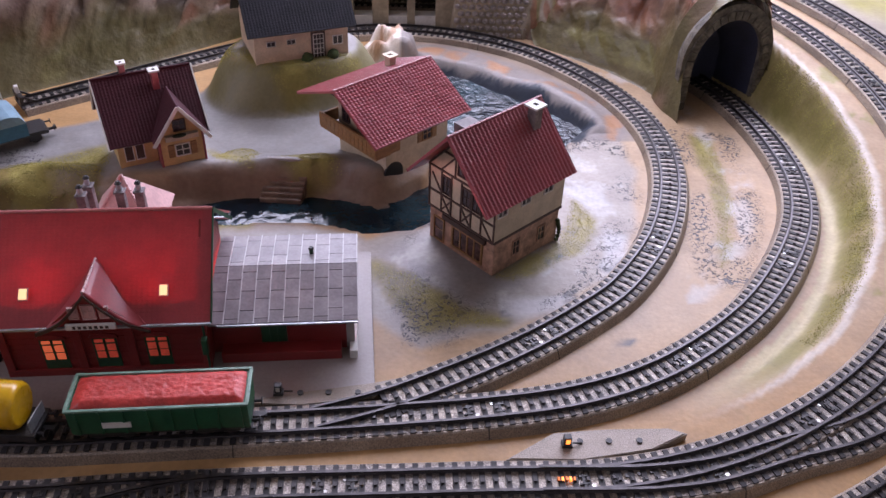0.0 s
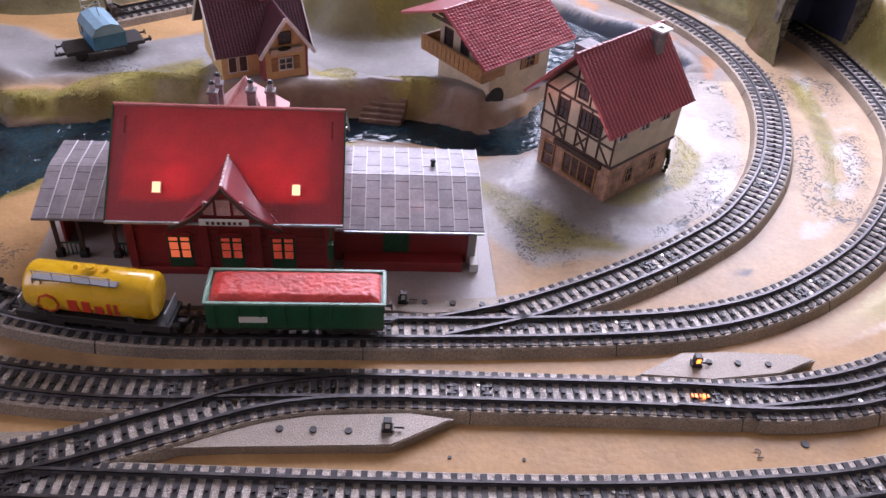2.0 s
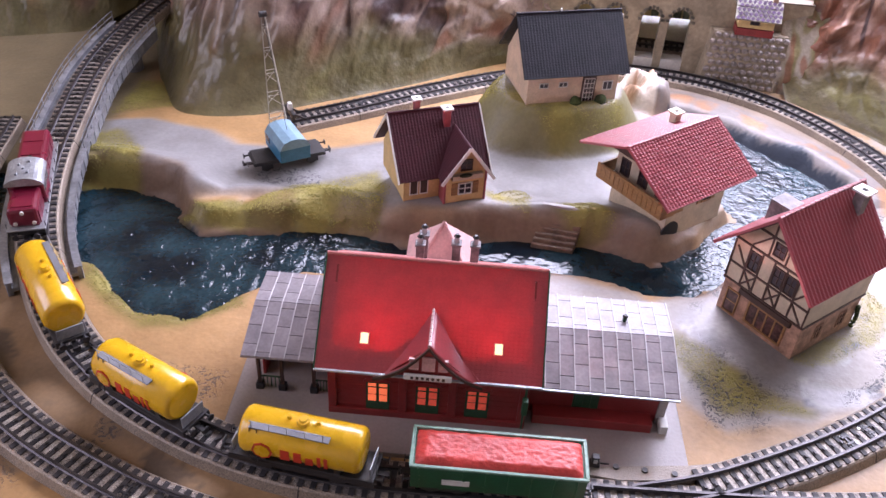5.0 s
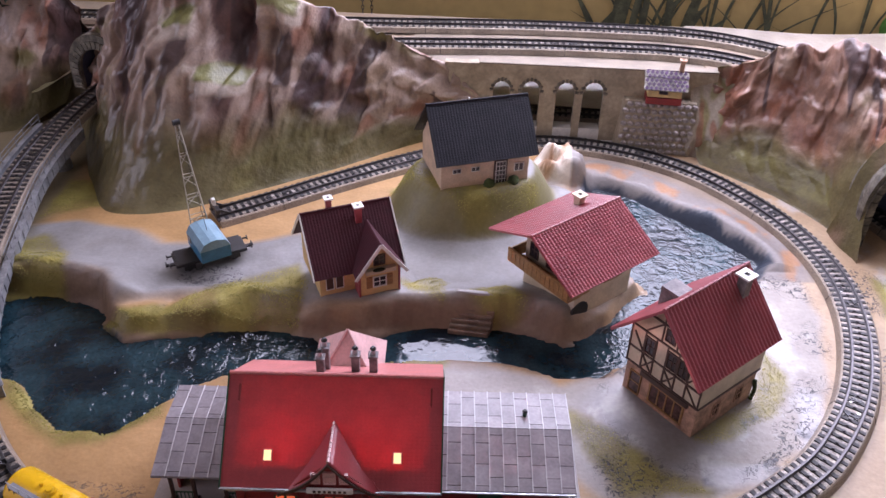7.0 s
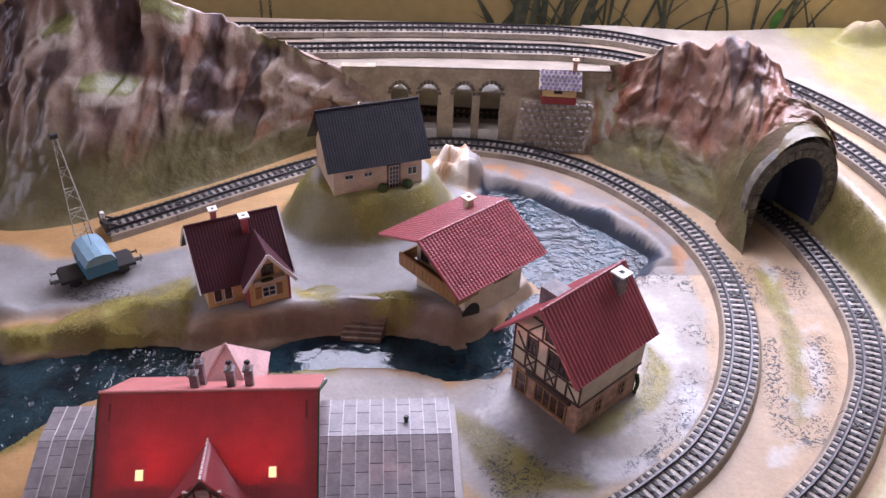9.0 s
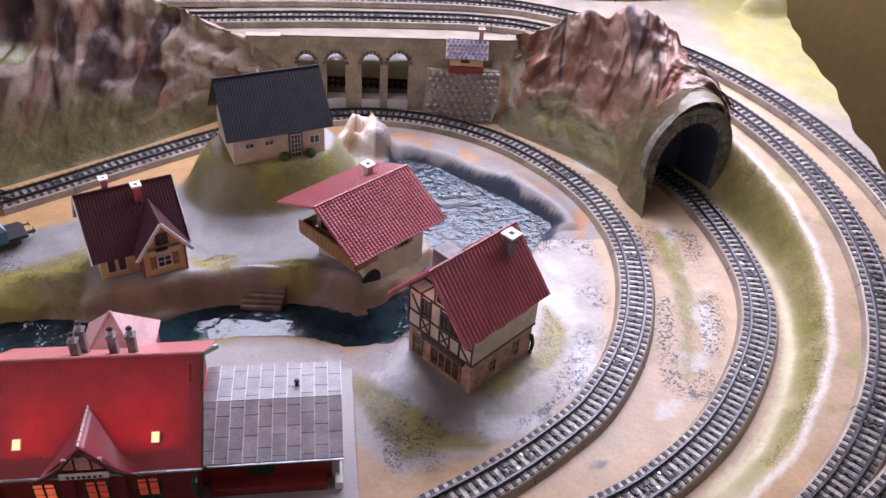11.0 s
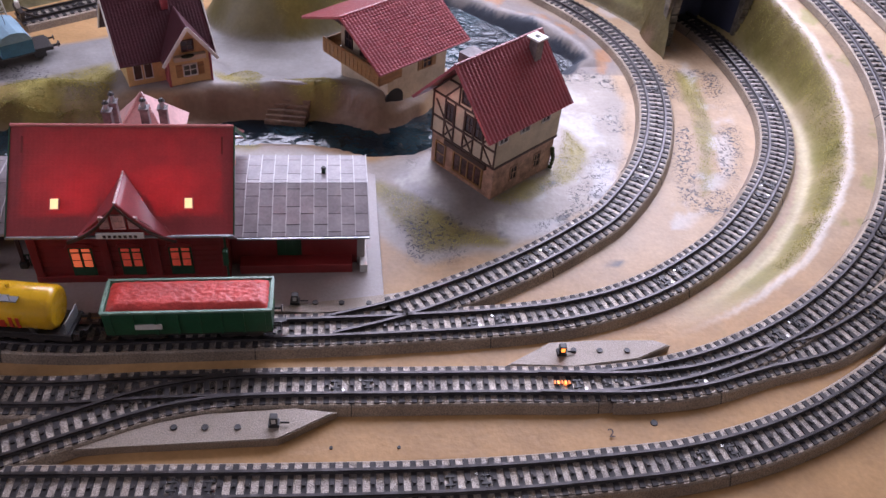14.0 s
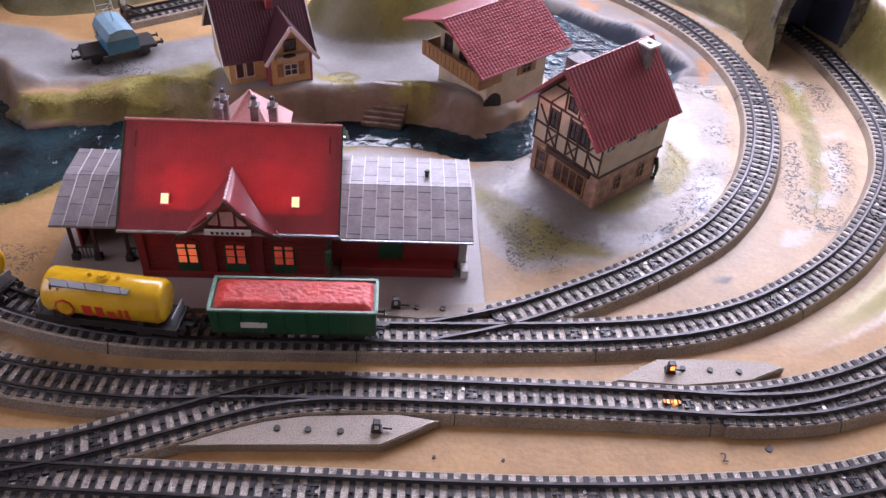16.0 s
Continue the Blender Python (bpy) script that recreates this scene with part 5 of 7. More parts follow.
def chimney(top, x, y, z0, z1, w, material="chimney", cap="white"):
    w *= 0.80
    c = part("chimney", boxed(x - w / 2, x + w / 2, y - w / 2, y + w / 2, z0, z1, 0.0003), material, top)
    bm = bmesh.new()
    a, b = w * 0.78, w * 0.26
    box(bm, x - a, x - b, y - a, y + a, z1, z1 + 0.0016)
    box(bm, x + b, x + a, y - a, y + a, z1, z1 + 0.0016)
    box(bm, x - b, x + b, y - a, y - b, z1, z1 + 0.0016)
    box(bm, x - b, x + b, y + b, y + a, z1, z1 + 0.0016)
    part("cap", bm, cap, c)
    part("flue", boxed(x - b, x + b, y - b, y + b, z1 - 0.0005, z1 + 0.0004), "dark", c)


def place(x, y, z, turn):
    return Matrix.Translation((x, y, z)) @ Matrix.Rotation(radians(turn), 4, "Z")


# half-timbered shop house (its gable with the shop front is -x)
h = thing("half_timbered_house", place(0.6976, 1.2326, 0.003, 40.5), "half-timbered cream house with red tiled roof and stone shop floor", "house", "houses of the village")
X0, X1, HW = -0.035, 0.050, 0.0400
part("ground_floor", boxed(X0 + 0.0015, X1 - 0.0015, -HW + 0.001, HW - 0.001, 0, 0.036), "sand", h)
gable_walls(h, "upper_floor", X0, X1, HW, 0.036, 0.080, 0.122, "cream")
gable_roof(h, 0.1275, 0.048, 0.0525, 0.109, "tile", 22, 26)
bm = bmesh.new()


def beam(p, q, w=0.0014):
    bar(bm, (X0 - 0.0004, -p[0], p[1]), (X0 - 0.0004, -q[0], q[1]), w, 0.0016)


for z in (0.0372, 0.0545, 0.0785):
    beam((-HW, z), (HW, z))
beam((-0.022, 0.098), (0.022, 0.098), 0.0016)
for u in (-HW + 0.001, -0.024, -0.012, 0.0, 0.012, 0.024, HW - 0.001):
    beam((u, 0.037), (u, 0.079), 0.0012)
for u in (-0.008, 0.008):
    beam((u, 0.079), (u, 0.112), 0.0012)
for a, b in (((-HW, 0.079), (0, 0.1215)), ((HW, 0.079), (0, 0.1215)), ((-0.036, 0.072), (-0.024, 0.056)), ((0.036, 0.072), (0.024, 0.056)), ((-0.024, 0.080), (-0.008, 0.098)), ((0.024, 0.080), (0.008, 0.098)),
             ((-0.024, 0.053), (-0.012, 0.038)), ((-0.012, 0.053), (-0.024, 0.038)), ((0.0, 0.053), (0.012, 0.038)), ((0.012, 0.053), (0.0, 0.038)), ((0.024, 0.053), (0.037, 0.038))):
    beam(a, b, 0.0010)
part("timber_frame", bm, "timber", h, "dark brown timber framing")
part("timber_sill", boxed(X0, X1, -HW - 0.0006, -HW + 0.0006, 0.0362, 0.0386), "timber", h)
for u in (-0.018, 0.006, 0.018):
    window(h, facing("l", u, 0.066, X0, X1, HW), 0.0085, 0.016, "timber", bars=(1, 1))
window(h, facing("l", 0.0, 0.089, X0, X1, HW), 0.009, 0.011, "timber")
for u in (-0.028, 0.000, 0.028):
    window(h, facing("f", u, 0.066, X0, X1, HW), 0.010, 0.007, "white", bars=(1, 0))
for u in (-0.006, 0.026):
    window(h, facing("f", u, 0.020, X0, X1, HW - 0.001), 0.008, 0.014, "sand", shutters="")
part("shop_fascia", boxed(X0 - 0.001, X0 + 0.002, -0.030, 0.022, 0.030, 0.0352, 0.0004), "timber", h)
window(h, facing("l", 0.008, 0.018, X0 + 0.0015, X1, HW), 0.034, 0.019, "wood", "shop", bars=(3, 0))
window(h, facing("l", -0.027, 0.016, X0 + 0.0015, X1, HW), 0.011, 0.022, "wood", "shop", bars=(0, 1))
chimney(h, 0.034, -0.012, 0.108, 0.130, 0.011)
d = part("dormer", prism(bmesh.new(), [(0.012, 0.112), (0.034, 0.092), (0.034, 0.112)], -0.014, 0.004, Matrix(((0, 0, 1, 0), (1, 0, 0, 0), (0, 1, 0, 0), (0, 0, 0, 1)))), "chimney", h, "small grey shed dormer")
for k in range(7):
    a = k * 0.7
    bm = bmesh.new()
    bmesh.ops.create_icosphere(bm, subdivisions=1, radius=0.0024, matrix=Matrix.Translation((X1 - 0.002 + 0.002 * math.sin(a), -HW - 0.001, 0.003 + 0.0036 * k)))
    part("ivy_clump", bm, "bush", h)

# chalet (its balcony gable is -x)
h = thing("chalet", place(0.6045, 1.377, 0.004, 40.5), "cream chalet with a wide low red tiled roof and wooden balcony", "house", "houses of the village")
X0, X1, HW = -0.029, 0.052, 0.0370
gable_walls(h, "house_body", X0, X1, HW, 0, 0.064, 0.0885, "cream")
for run, drop, turn in ((0.0610, 0.0350, 0.0), (0.0610, 0.0245, math.pi)):
    part("roof_slope", roof_slab(0.122, run, drop, 0.002, 20, 31), "tile", h, m=Matrix.Translation((0, 0, 0.094)) @ Matrix.Rotation(turn, 4, "Z"))
bm = bmesh.new()
for i in range(20):
    tube(bm, (-0.061 + 0.0061 * i, 0, 0.0942), (-0.061 + 0.0061 * i + 0.0062, 0, 0.0942), 0.0015, 0.0011, 8)
part("ridge_tiles", bm, "tile", h)
part("balcony_floor", boxed(X0 - 0.018, X0, -0.044, 0.044, 0.034, 0.036), "wood", h)
rail = part("balcony_rail", boxed(X0 - 0.0185, X0 - 0.0165, -0.044, 0.044, 0.036, 0.051, 0.0003), "wood", h, "orange-brown boarded balcony front")
for k in range(14):
    u = -0.041 + k * 0.0063
    part("board", boxed(X0 - 0.0190, X0 - 0.0184, u - 0.0026, u + 0.0026, 0.0365, 0.050), "wood", rail)
for s in (-1, 1):
    part("balcony_side", boxed(X0 - 0.018, X0 + 0.012, s * 0.043 - 0.001, s * 0.043 + 0.001, 0.035, 0.049), "wood", h)
part("gable_boarding", prism(bmesh.new(), [(-0.040, 0.062), (0.040, 0.062), (0, 0.088)], X0 - 0.001, X0 + 0.0002, Matrix(((0, 0, 1, 0), (1, 0, 0, 0), (0, 1, 0, 0), (0, 0, 0, 1)))), "timber", h)
for u in (-0.024, 0.0, 0.024):
    window(h, facing("l", u, 0.050, X0, X1, HW), 0.010, 0.016, "timber")
window(h, facing("f", 0.024, 0.036, X0, X1, HW), 0.011, 0.012, "wood", shutters="wood")
window(h, facing("f", -0.012, 0.046, X0, X1, HW), 0.008, 0.009, "wood")
for k in range(10):
    x = -0.026 + k * 0.0084
    part("rafter", boxed(x - 0.0012, x + 0.0012, -0.053, 0.053, 0.0600, 0.0625), "timber", h)
pts = [(-0.012, 0)] + [(-0.012 * math.cos(t), 0.007 + 0.012 * math.sin(t)) for t in np.linspace(0, math.pi, 10)] + [(0.012, 0)]
part("cellar_arch", prism(bmesh.new(), pts, HW - 0.001, HW + 0.0008, Matrix(((1, 0, 0, -0.020), (0, 0, -1, 0), (0, 1, 0, 0), (0, 0, 0, 1)))), "dark", h)
chimney(h, 0.030, 0.026, 0.078, 0.094, 0.010, "cream", "cream")

# villa with the cross gable
h = thing("villa", place(0.3755, 1.3715, 0.021, 25.0), "small yellow villa with a dark maroon roof and cross gable", "house", "houses of the village")
X0, X1, HW = -0.039, 0.041, 0.036
gable_walls(h, "house_body", X0, X1, HW, 0, 0.030, 0.073, "yellow_wall")
gable_roof(h, 0.0785, 0.045, 0.0500, 0.092, "maroon", 24, 30, wave=0.25)
wing = part("wing", prism(bmesh.new(), [(-0.020, 0), (0.020, 0), (0.020, 0.034), (0, 0.062), (-0.020, 0.034)], -0.050, 0.0, Matrix(((1, 0, 0, 0.018), (0, 0, 1, 0), (0, 1, 0, 0), (0, 0, 0, 1)))), "yellow_wall", h)
for s in (1, -1):
    m = Matrix.Translation((0.018, -0.0275, 0.066)) @ Matrix.Rotation(math.pi / 2 * s, 4, "Z")
    part("wing_roof", roof_slab(0.061, 0.026, 0.036, 0.0018, 14, 18, 0.25), "maroon", h, m=m)
    part("barge_board", bar(bmesh.new(), (0.018, -0.0585, 0.0650), (0.018 + s * 0.0265, -0.0585, 0.0285), 0.0012, 0.0032), "white", h)
    for e in (-0.0465, 0.0465):
        part("barge_board", bar(bmesh.new(), (e, 0, 0.0775), (e, s * 0.0455, 0.0275), 0.0012, 0.0028), "white", h)
part("corner_brick", boxed(-0.0035, -0.0015, -0.0512, -0.036, 0, 0.034), "tile", h)
part("corner_brick", boxed(0.0375, 0.0395, -0.0512, -0.036, 0, 0.034), "tile", h)
wb = facing("f", 0.018, 0.043, X0, X1, 0.0502)
window(h, wb, 0.010, 0.010, "timber")
part("balcony", boxed(0.003, 0.034, -0.0555, -0.050, 0.0295, 0.0345, 0.0004), "cream", h)
window(h, facing("f", 0.018, 0.017, X0, X1, 0.0502), 0.012, 0.011, "white", shutters="wood")
window(h, facing("f", -0.019, 0.016, X0, X1, HW), 0.007, 0.015, "white", "timber", bars=(0, 0))
window(h, facing("f", -0.029, 0.016, X0, X1, HW), 0.007, 0.015, "white", "timber", bars=(0, 0))
bm = bmesh.new()
bmesh.ops.create_icosphere(bm, subdivisions=2, radius=0.004, matrix=Matrix.Translation((0.016, -0.056, 0.035)) @ Matrix.Diagonal((1.7, 0.6, 0.5, 1)))
part("flower_box", bm, "bush", h)
window(h, facing("r", 0.0, 0.045, X0, X1, HW), 0.010, 0.012, "white")
chimney(h, -0.016, 0.004, 0.070, 0.088, 0.007, "tile")
chimney(h, 0.010, -0.010, 0.064, 0.082, 0.008, "tile")

# black-roofed house on the mound
h = thing("black_roofed_house", place(0.5005, 1.5355, 0.053, 20.0), "cream house with a steep black slate roof on a flocked mound", "house", "houses of the village")
X0, X1, HW = -0.052, 0.052, 0.038
gable_walls(h, "house_body", X0, X1, HW, -0.006, 0.036, 0.085, "peach")
gable_roof(h, 0.090, 0.047, 0.0530, 0.120, "blackroof", 26, 36, wave=0.22)
for u in (-0.034, -0.012):
    window(h, facing("f", u, 0.024, X0, X1, HW), 0.009, 0.005, "white", bars=(1, 0))
door = part("door", boxed(0.010, 0.026, -HW - 0.0008, -HW + 0.001, 0, 0.032), "timber", h)
part("door_leaf", boxed(0.012, 0.024, -HW - 0.0014, -HW - 0.0006, 0.001, 0.030), "white", door, "white glazed double door")
for i in range(3):
    for j in range(5):
        part("pane", boxed(0.0128 + i * 0.0037, 0.0158 + i * 0.0037, -HW - 0.0018, -HW - 0.0012, 0.0025 + j * 0.0055, 0.0070 + j * 0.0055), "pane", door)
window(h, facing("f", 0.040, 0.020, X0, X1, HW), 0.010, 0.009, "white", bars=(1, 0))
for x in (0.004, 0.033):
    bm = bmesh.new()
    bmesh.ops.create_icosphere(bm, subdivisions=2, radius=0.0065, matrix=Matrix.Translation((x, -HW - 0.004, 0.004)))
    for v in bm.verts:
        v.co += Vector((0.0018, 0.0018, 0.0018)) * noise.noise(v.co * 300)
    part("bush", bm, "bush", h, "dark green shrub")
part("roof_pin", tube(bmesh.new(), (-0.01, 0, 0.090), (-0.01, 0, 0.0935), 0.0009, n=6), "white", h)

# steps down the bank between villa and chalet
weir = thing("stone_steps", Matrix.Translation((0.511, 1.344, 0.0)) @ Matrix.Rotation(radians(-5), 4, "Z"), "pale stone ledge with worn steps down the river bank", "steps", kind="structure")
part("ledge", boxed(-0.022, 0.022, -0.004, 0.002, 0.004, 0.0235, 0.0016), "concrete", weir)
for k in range(6):
    part("step", boxed(-0.021 - 0.0010 * k, 0.020 - 0.0010 * k, -0.0090 - 0.0040 * k, -0.0048 - 0.0040 * k, -0.020, 0.0125 - 0.0040 * k, 0.0012), "bankstone", weir)

# small hut on the terrace
h = thing("hut", place(0.745, 1.716, 0.068, -4.0), "tiny yellow hut with a violet patterned roof and tall chimney", "house", "houses of the village")
part("plinth", boxed(-0.023, 0.023, -0.014, 0.014, 0, 0.009), "redbrick", h)
gable_walls(h, "house_body", -0.022, 0.022, 0.013, 0.010, 0.026, 0.038, "yellow_wall")
for s in (1, -1):
    slope = part("roof_slope", roof_slab(0.056, 0.019, 0.019, 0.0015, 3, 5), "lattice", h, m=Matrix.Translation((0, 0, 0.041)) @ Matrix.Rotation(0 if s == 1 else math.pi, 4, "Z"))
    for r in range(5):
        for k in range(9):
            u = -0.025 + (k + 0.5 * (r % 2)) * 0.0060
            part("shingle", prism(bmesh.new(), [(u - 0.0026, 0), (u, -0.0028), (u + 0.0026, 0), (u, 0.0028)], 0.0012, 0.0020,
                 Matrix.Translation((0, -0.0019 - r * 0.0039, -0.0019 - r * 0.0039)) @ Matrix.Rotation(radians(45), 4, "X")), "violet", slope)
window(h, facing("f", -0.002, 0.019, -0.022, 0.022, 0.013), 0.010, 0.007, "timber")
chimney(h, 0.018, 0.002, 0.030, 0.056, 0.007, "sand", "sand")


# ---------------------------------------------------------------- station
ST = place(0.408, 1.1225, 0.0045, 2.5)
st = thing("station_building", ST, "dark red brick station with a glowing red roof and lit windows", "station")
RZ, EZ, RUN = 0.1085, 0.0565, 0.0625
part("platform_plate", boxed(-0.145, 0.190, -0.085, 0.085, -0.0045, 0.0005, 0.0006), "concrete", st, "grey station ground plate")
X0, X1, FY, BY = -0.071, 0.071, -0.050, 0.046


def hollow_walls(top, name, x0, x1, y0, y1, z0, z1, material, t=0.0016):
    for a, b, c, d in ((x0, x1, y0, y0 + t), (x0, x1, y1 - t, y1), (x0, x0 + t, y0 + t, y1 - t), (x1 - t, x1, y0 + t, y1 - t)):
        part(name, boxed(a, b, c, d, z0, z1), material, top)


hollow_walls(st, "wall", X0, X1, FY, BY, 0.0, 0.064, "redbrick")
for x in (X0 + 0.0008, X1 - 0.0008):
    part("gable_wall", prism(bmesh.new(), [(FY, 0.064), (BY, 0.064), (BY - 0.040, 0.1035), (FY + 0.043, 0.1035)], x - 0.0007, x + 0.0007, Matrix(((0, 0, 1, 0), (1, 0, 0, 0), (0, 1, 0, 0), (0, 0, 0, 1)))), "redbrick", st)
# the rear slope takes the pink copy that holds the back light
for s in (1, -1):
    part("roof_slope", roof_slab(0.157, RUN, RZ - EZ - (0.006 if s < 0 else 0), 0.0014, 30, 44, 0.08), "redroof" if s > 0 else "backlit", st, "glowing red tiled plastic roof" if s > 0 else "pink rear roof, its colour lightened for the back light", Matrix.Translation((0, 0, RZ)) @ Matrix.Rotation(0 if s == 1 else math.pi, 4, "Z"))
bm = bmesh.new()
for i in range(27):
    x = -0.0785 + 0.157 * (i + 0.5) / 27
    tube(bm, (x - 0.003, 0, RZ + 0.0003), (x + 0.003, 0, RZ + 0.0003), 0.0015, 0.0011, 8)
part("ridge_tiles", bm, "backlit", st)
for e in (-0.079, 0.079):
    for s in (-1, 1):
        part("barge_board", bar(bmesh.new(), (e, 0, RZ - 0.0012), (e, s * RUN, EZ - 0.0012), 0.0010, 0.0030), "green", st)
for s in (-1, 1):
    part("gutter", bar(bmesh.new(), (-0.079, s * (RUN + 0.0008), EZ - 0.0008), (0.079, s * (RUN + 0.0008), EZ - 0.0008), 0.0018, 0.0016), "metalgrey", st)
# front cross gable
GA = 0.090 - 0.0045
gx = 0.0
part("front_gable", prism(bmesh.new(), [(-0.031, 0.0545), (0.031, 0.0545), (0.0, GA - 0.002)], 0.0605, 0.0618, Matrix(((1, 0, 0, gx), (0, 0, -1, 0), (0, 1, 0, 0), (0, 0, 0, 1)))), "redbrick", st)
for s in (1, -1):
    verts = [(gx, -0.0640, GA), (gx + s * 0.038, -0.0640, 0.0525), (gx + s * 0.036, -0.0625, 0.0565), (gx, -0.0265, GA + 0.0008)]
    nv, nf = [], []
    n = 12
    for j in range(n + 1):
        for i in range(n + 1):
            u, w = i / n, j / n
            a = Vector(verts[0]).lerp(Vector(verts[3]), w)
            b = Vector(verts[1]).lerp(Vector(verts[2]), w)
            q = a.lerp(b, u)
            q.z -= 0.006 * math.sin(u * math.pi) * (1 - 0.5 * w)
            nv.append(q)
    for j in range(n):
        for i in range(n):
            a = j * (n + 1) + i
            nf.append((a, a + 1, a + n + 2, a + n + 1))
    me = mesh_from("gable_roof", nv, nf, True)
    g = part("gable_roof", me, "redroof", st, "red tiled cross-gable roof")
    sol = g.modifiers.new("thickness", "SOLIDIFY")
    sol.thickness, sol.offset = 0.0012, 1.0
    part("barge_board", sweep("barge_board", np.array([Vector(verts[0]).lerp(Vector(verts[1]), i / 10) - Vector((0, 0.0003, 0.006 * math.sin(i / 10 * math.pi))) for i in range(11)]), [(-0.0008, -0.0022), (-0.0008, 0.0006), (0.0008, 0.0006), (0.0008, -0.0022)]), "timber", st)
bm = bmesh.new()
for i in range(9):
    y = -0.063 + i * 0.0043
    tube(bm, (0, y, GA + 0.0006), (0, y + 0.0040, GA + 0.0007), 0.0013, 0.0010, 8)
part("ridge_tiles", bm, "tile_pale", st)
for x, w, hh in ((-0.010, 0.0055, 0.009), (0.0, 0.0075, 0.011), (0.010, 0.0055, 0.009)):
    window(st, Matrix.Translation((x, -0.0622, 0.0685 + 0.0006 * (hh > 0.01))), w, hh, "tile_pale", "tile_pale", bars=(1, 1))
sign = part("station_sign", boxed(-0.0165, 0.0165, -0.0660, -0.0640, 0.0560, 0.0608, 0.0003), "white", st, "cream name board with worn dark lettering")
for k in range(7):
    part("letter_bar", boxed(-0.0118 + k * 0.0036, -0.0098 + k * 0.0036, -0.0664, -0.0659, 0.0573, 0.0595), "timber", sign)
# skylights
for x in (-0.046, 0.047):
    m = Matrix.Translation((x, -0.0455, RZ - 0.0455 * (RZ - EZ) / RUN + 0.0012)) @ Matrix.Rotation(math.atan2(RZ - EZ, RUN), 4, "X")
    sk = part("skylight", boxed(-0.0032, 0.0032, -0.0042, 0.0042, 0, 0.0014, 0.0002), "tile_pale", st, m=m)
    part("pane", boxed(-0.0025, 0.0025, -0.0035, 0.0035, 0.0012, 0.0018), "litwhite", sk, "brightly lit skylight pane")
# windows of the main front
for x in (-0.036, 0.0, 0.036):
    lit = "lit" if x < -0.01 else "litdim"
    win = part("window", boxed(x - 0.0085, x + 0.0085, FY - 0.0006, FY + 0.0002, 0.004, 0.034), "green", st, "green door under lit window panes")
    for i in (-1, 1):
        for j in range(2):
            part("pane", boxed(x + i * 0.0040 - 0.0029, x + i * 0.0040 + 0.0029, FY - 0.0012, FY - 0.0004, 0.0155 + j * 0.0072, 0.0213 + j * 0.0072), lit, win)
        part("fanlight", boxed(x + i * 0.0040 - 0.0029, x + i * 0.0040 + 0.0029, FY - 0.0012, FY - 0.0004, 0.0305, 0.0330), lit, win)
    part("lintel", prism(bmesh.new(), [(x - 0.0105, 0.0345), (x + 0.0105, 0.0345), (x + 0.0085, 0.0375), (x, 0.0388), (x - 0.0085, 0.0375)], -FY - 0.0002, -FY + 0.0012, Matrix(((1, 0, 0, 0), (0, 0, -1, 0), (0, 1, 0, 0), (0, 0, 0, 1)))), "redbrick", st)
for x in (X0 + 0.002, -0.018, 0.018, X1 - 0.002):
    part("pilaster", boxed(x - 0.003, x + 0.003, FY - 0.0016, FY + 0.0003, 0, 0.050, 0.0004), "redbrick", st)
part("plinth", boxed(X0 - 0.001, X1 + 0.001, FY - 0.0024, FY - 0.0002, 0, 0.006, 0.0004), "redbrick", st)
for k in range(9):
    part("brick_course", boxed(X0, X1, FY - 0.0004, FY + 0.0002, 0.009 + k * 0.0052, 0.0094 + k * 0.0052), "redbrick", st)
part("drain_pipe", tube(bmesh.new(), (X1 - 0.001, FY - 0.002, 0.0), (X1 - 0.001, FY - 0.002, 0.052), 0.0009, n=8), "green", st)
part("lamp_bracket", boxed(X1 - 0.003, X1 + 0.001, FY - 0.0075, FY - 0.002, 0.020, 0.034, 0.0005), "green", st)
# rear wing with the pyramid roof
hollow_walls(st, "rear_wall", -0.026, 0.028, BY, 0.086, 0.0, 0.055, "redbrick")
bm = bmesh.new()
a = bm.verts.new((0.001, 0.0615, 0.099))
q = [bm.verts.new(p) for p in ((-0.028, 0.024, 0.060), (0.030, 0.024, 0.060), (0.030, 0.093, 0.060), (-0.028, 0.093, 0.060))]
for i in range(4):
    bm.faces.new((a, q[i], q[(i + 1) % 4]))
part("pyramid_roof", bm, "tile_pale", st, "pale red pyramid roof of the rear wing")
for i, (x, y) in enumerate(((-0.028, 0.024), (0.030, 0.024))):
    bm = bmesh.new()
    for k in range(12):
        p, r = Vector((0.001, 0.0615, 0.0995)), Vector((x, y, 0.0605))
        tube(bm, p.lerp(r, k / 12), p.lerp(r, (k + 0.9) / 12), 0.0010, 0.0013, 7)
    part("hip_tiles", bm, "tile_pale", st)
for x, y in ((-0.014, 0.014), (-0.012, 0.026), (0.012, 0.018), (0.0255, 0.018)):
    c = part("chimney", boxed(x - 0.0030, x + 0.0030, y - 0.0030, y + 0.0030, RZ - 0.026, RZ + 0.0035, 0.0003), "chimney", st, "grey brick chimney with a dark cowl")
    part("cornice", boxed(x - 0.0038, x + 0.0038, y - 0.0038, y + 0.0038, RZ + 0.0035, RZ + 0.005, 0.0003), "chimney", c)
    part("cowl", tube(bmesh.new(), (x, y, RZ + 0.005), (x, y, RZ + 0.0105), 0.0022, 0.0016, 10), "metalgrey", c)
    part("cowl_hat", tube(bmesh.new(), (x, y, RZ + 0.0105), (x, y, RZ + 0.0125), 0.0026, 0.0012, 10), "black", c)


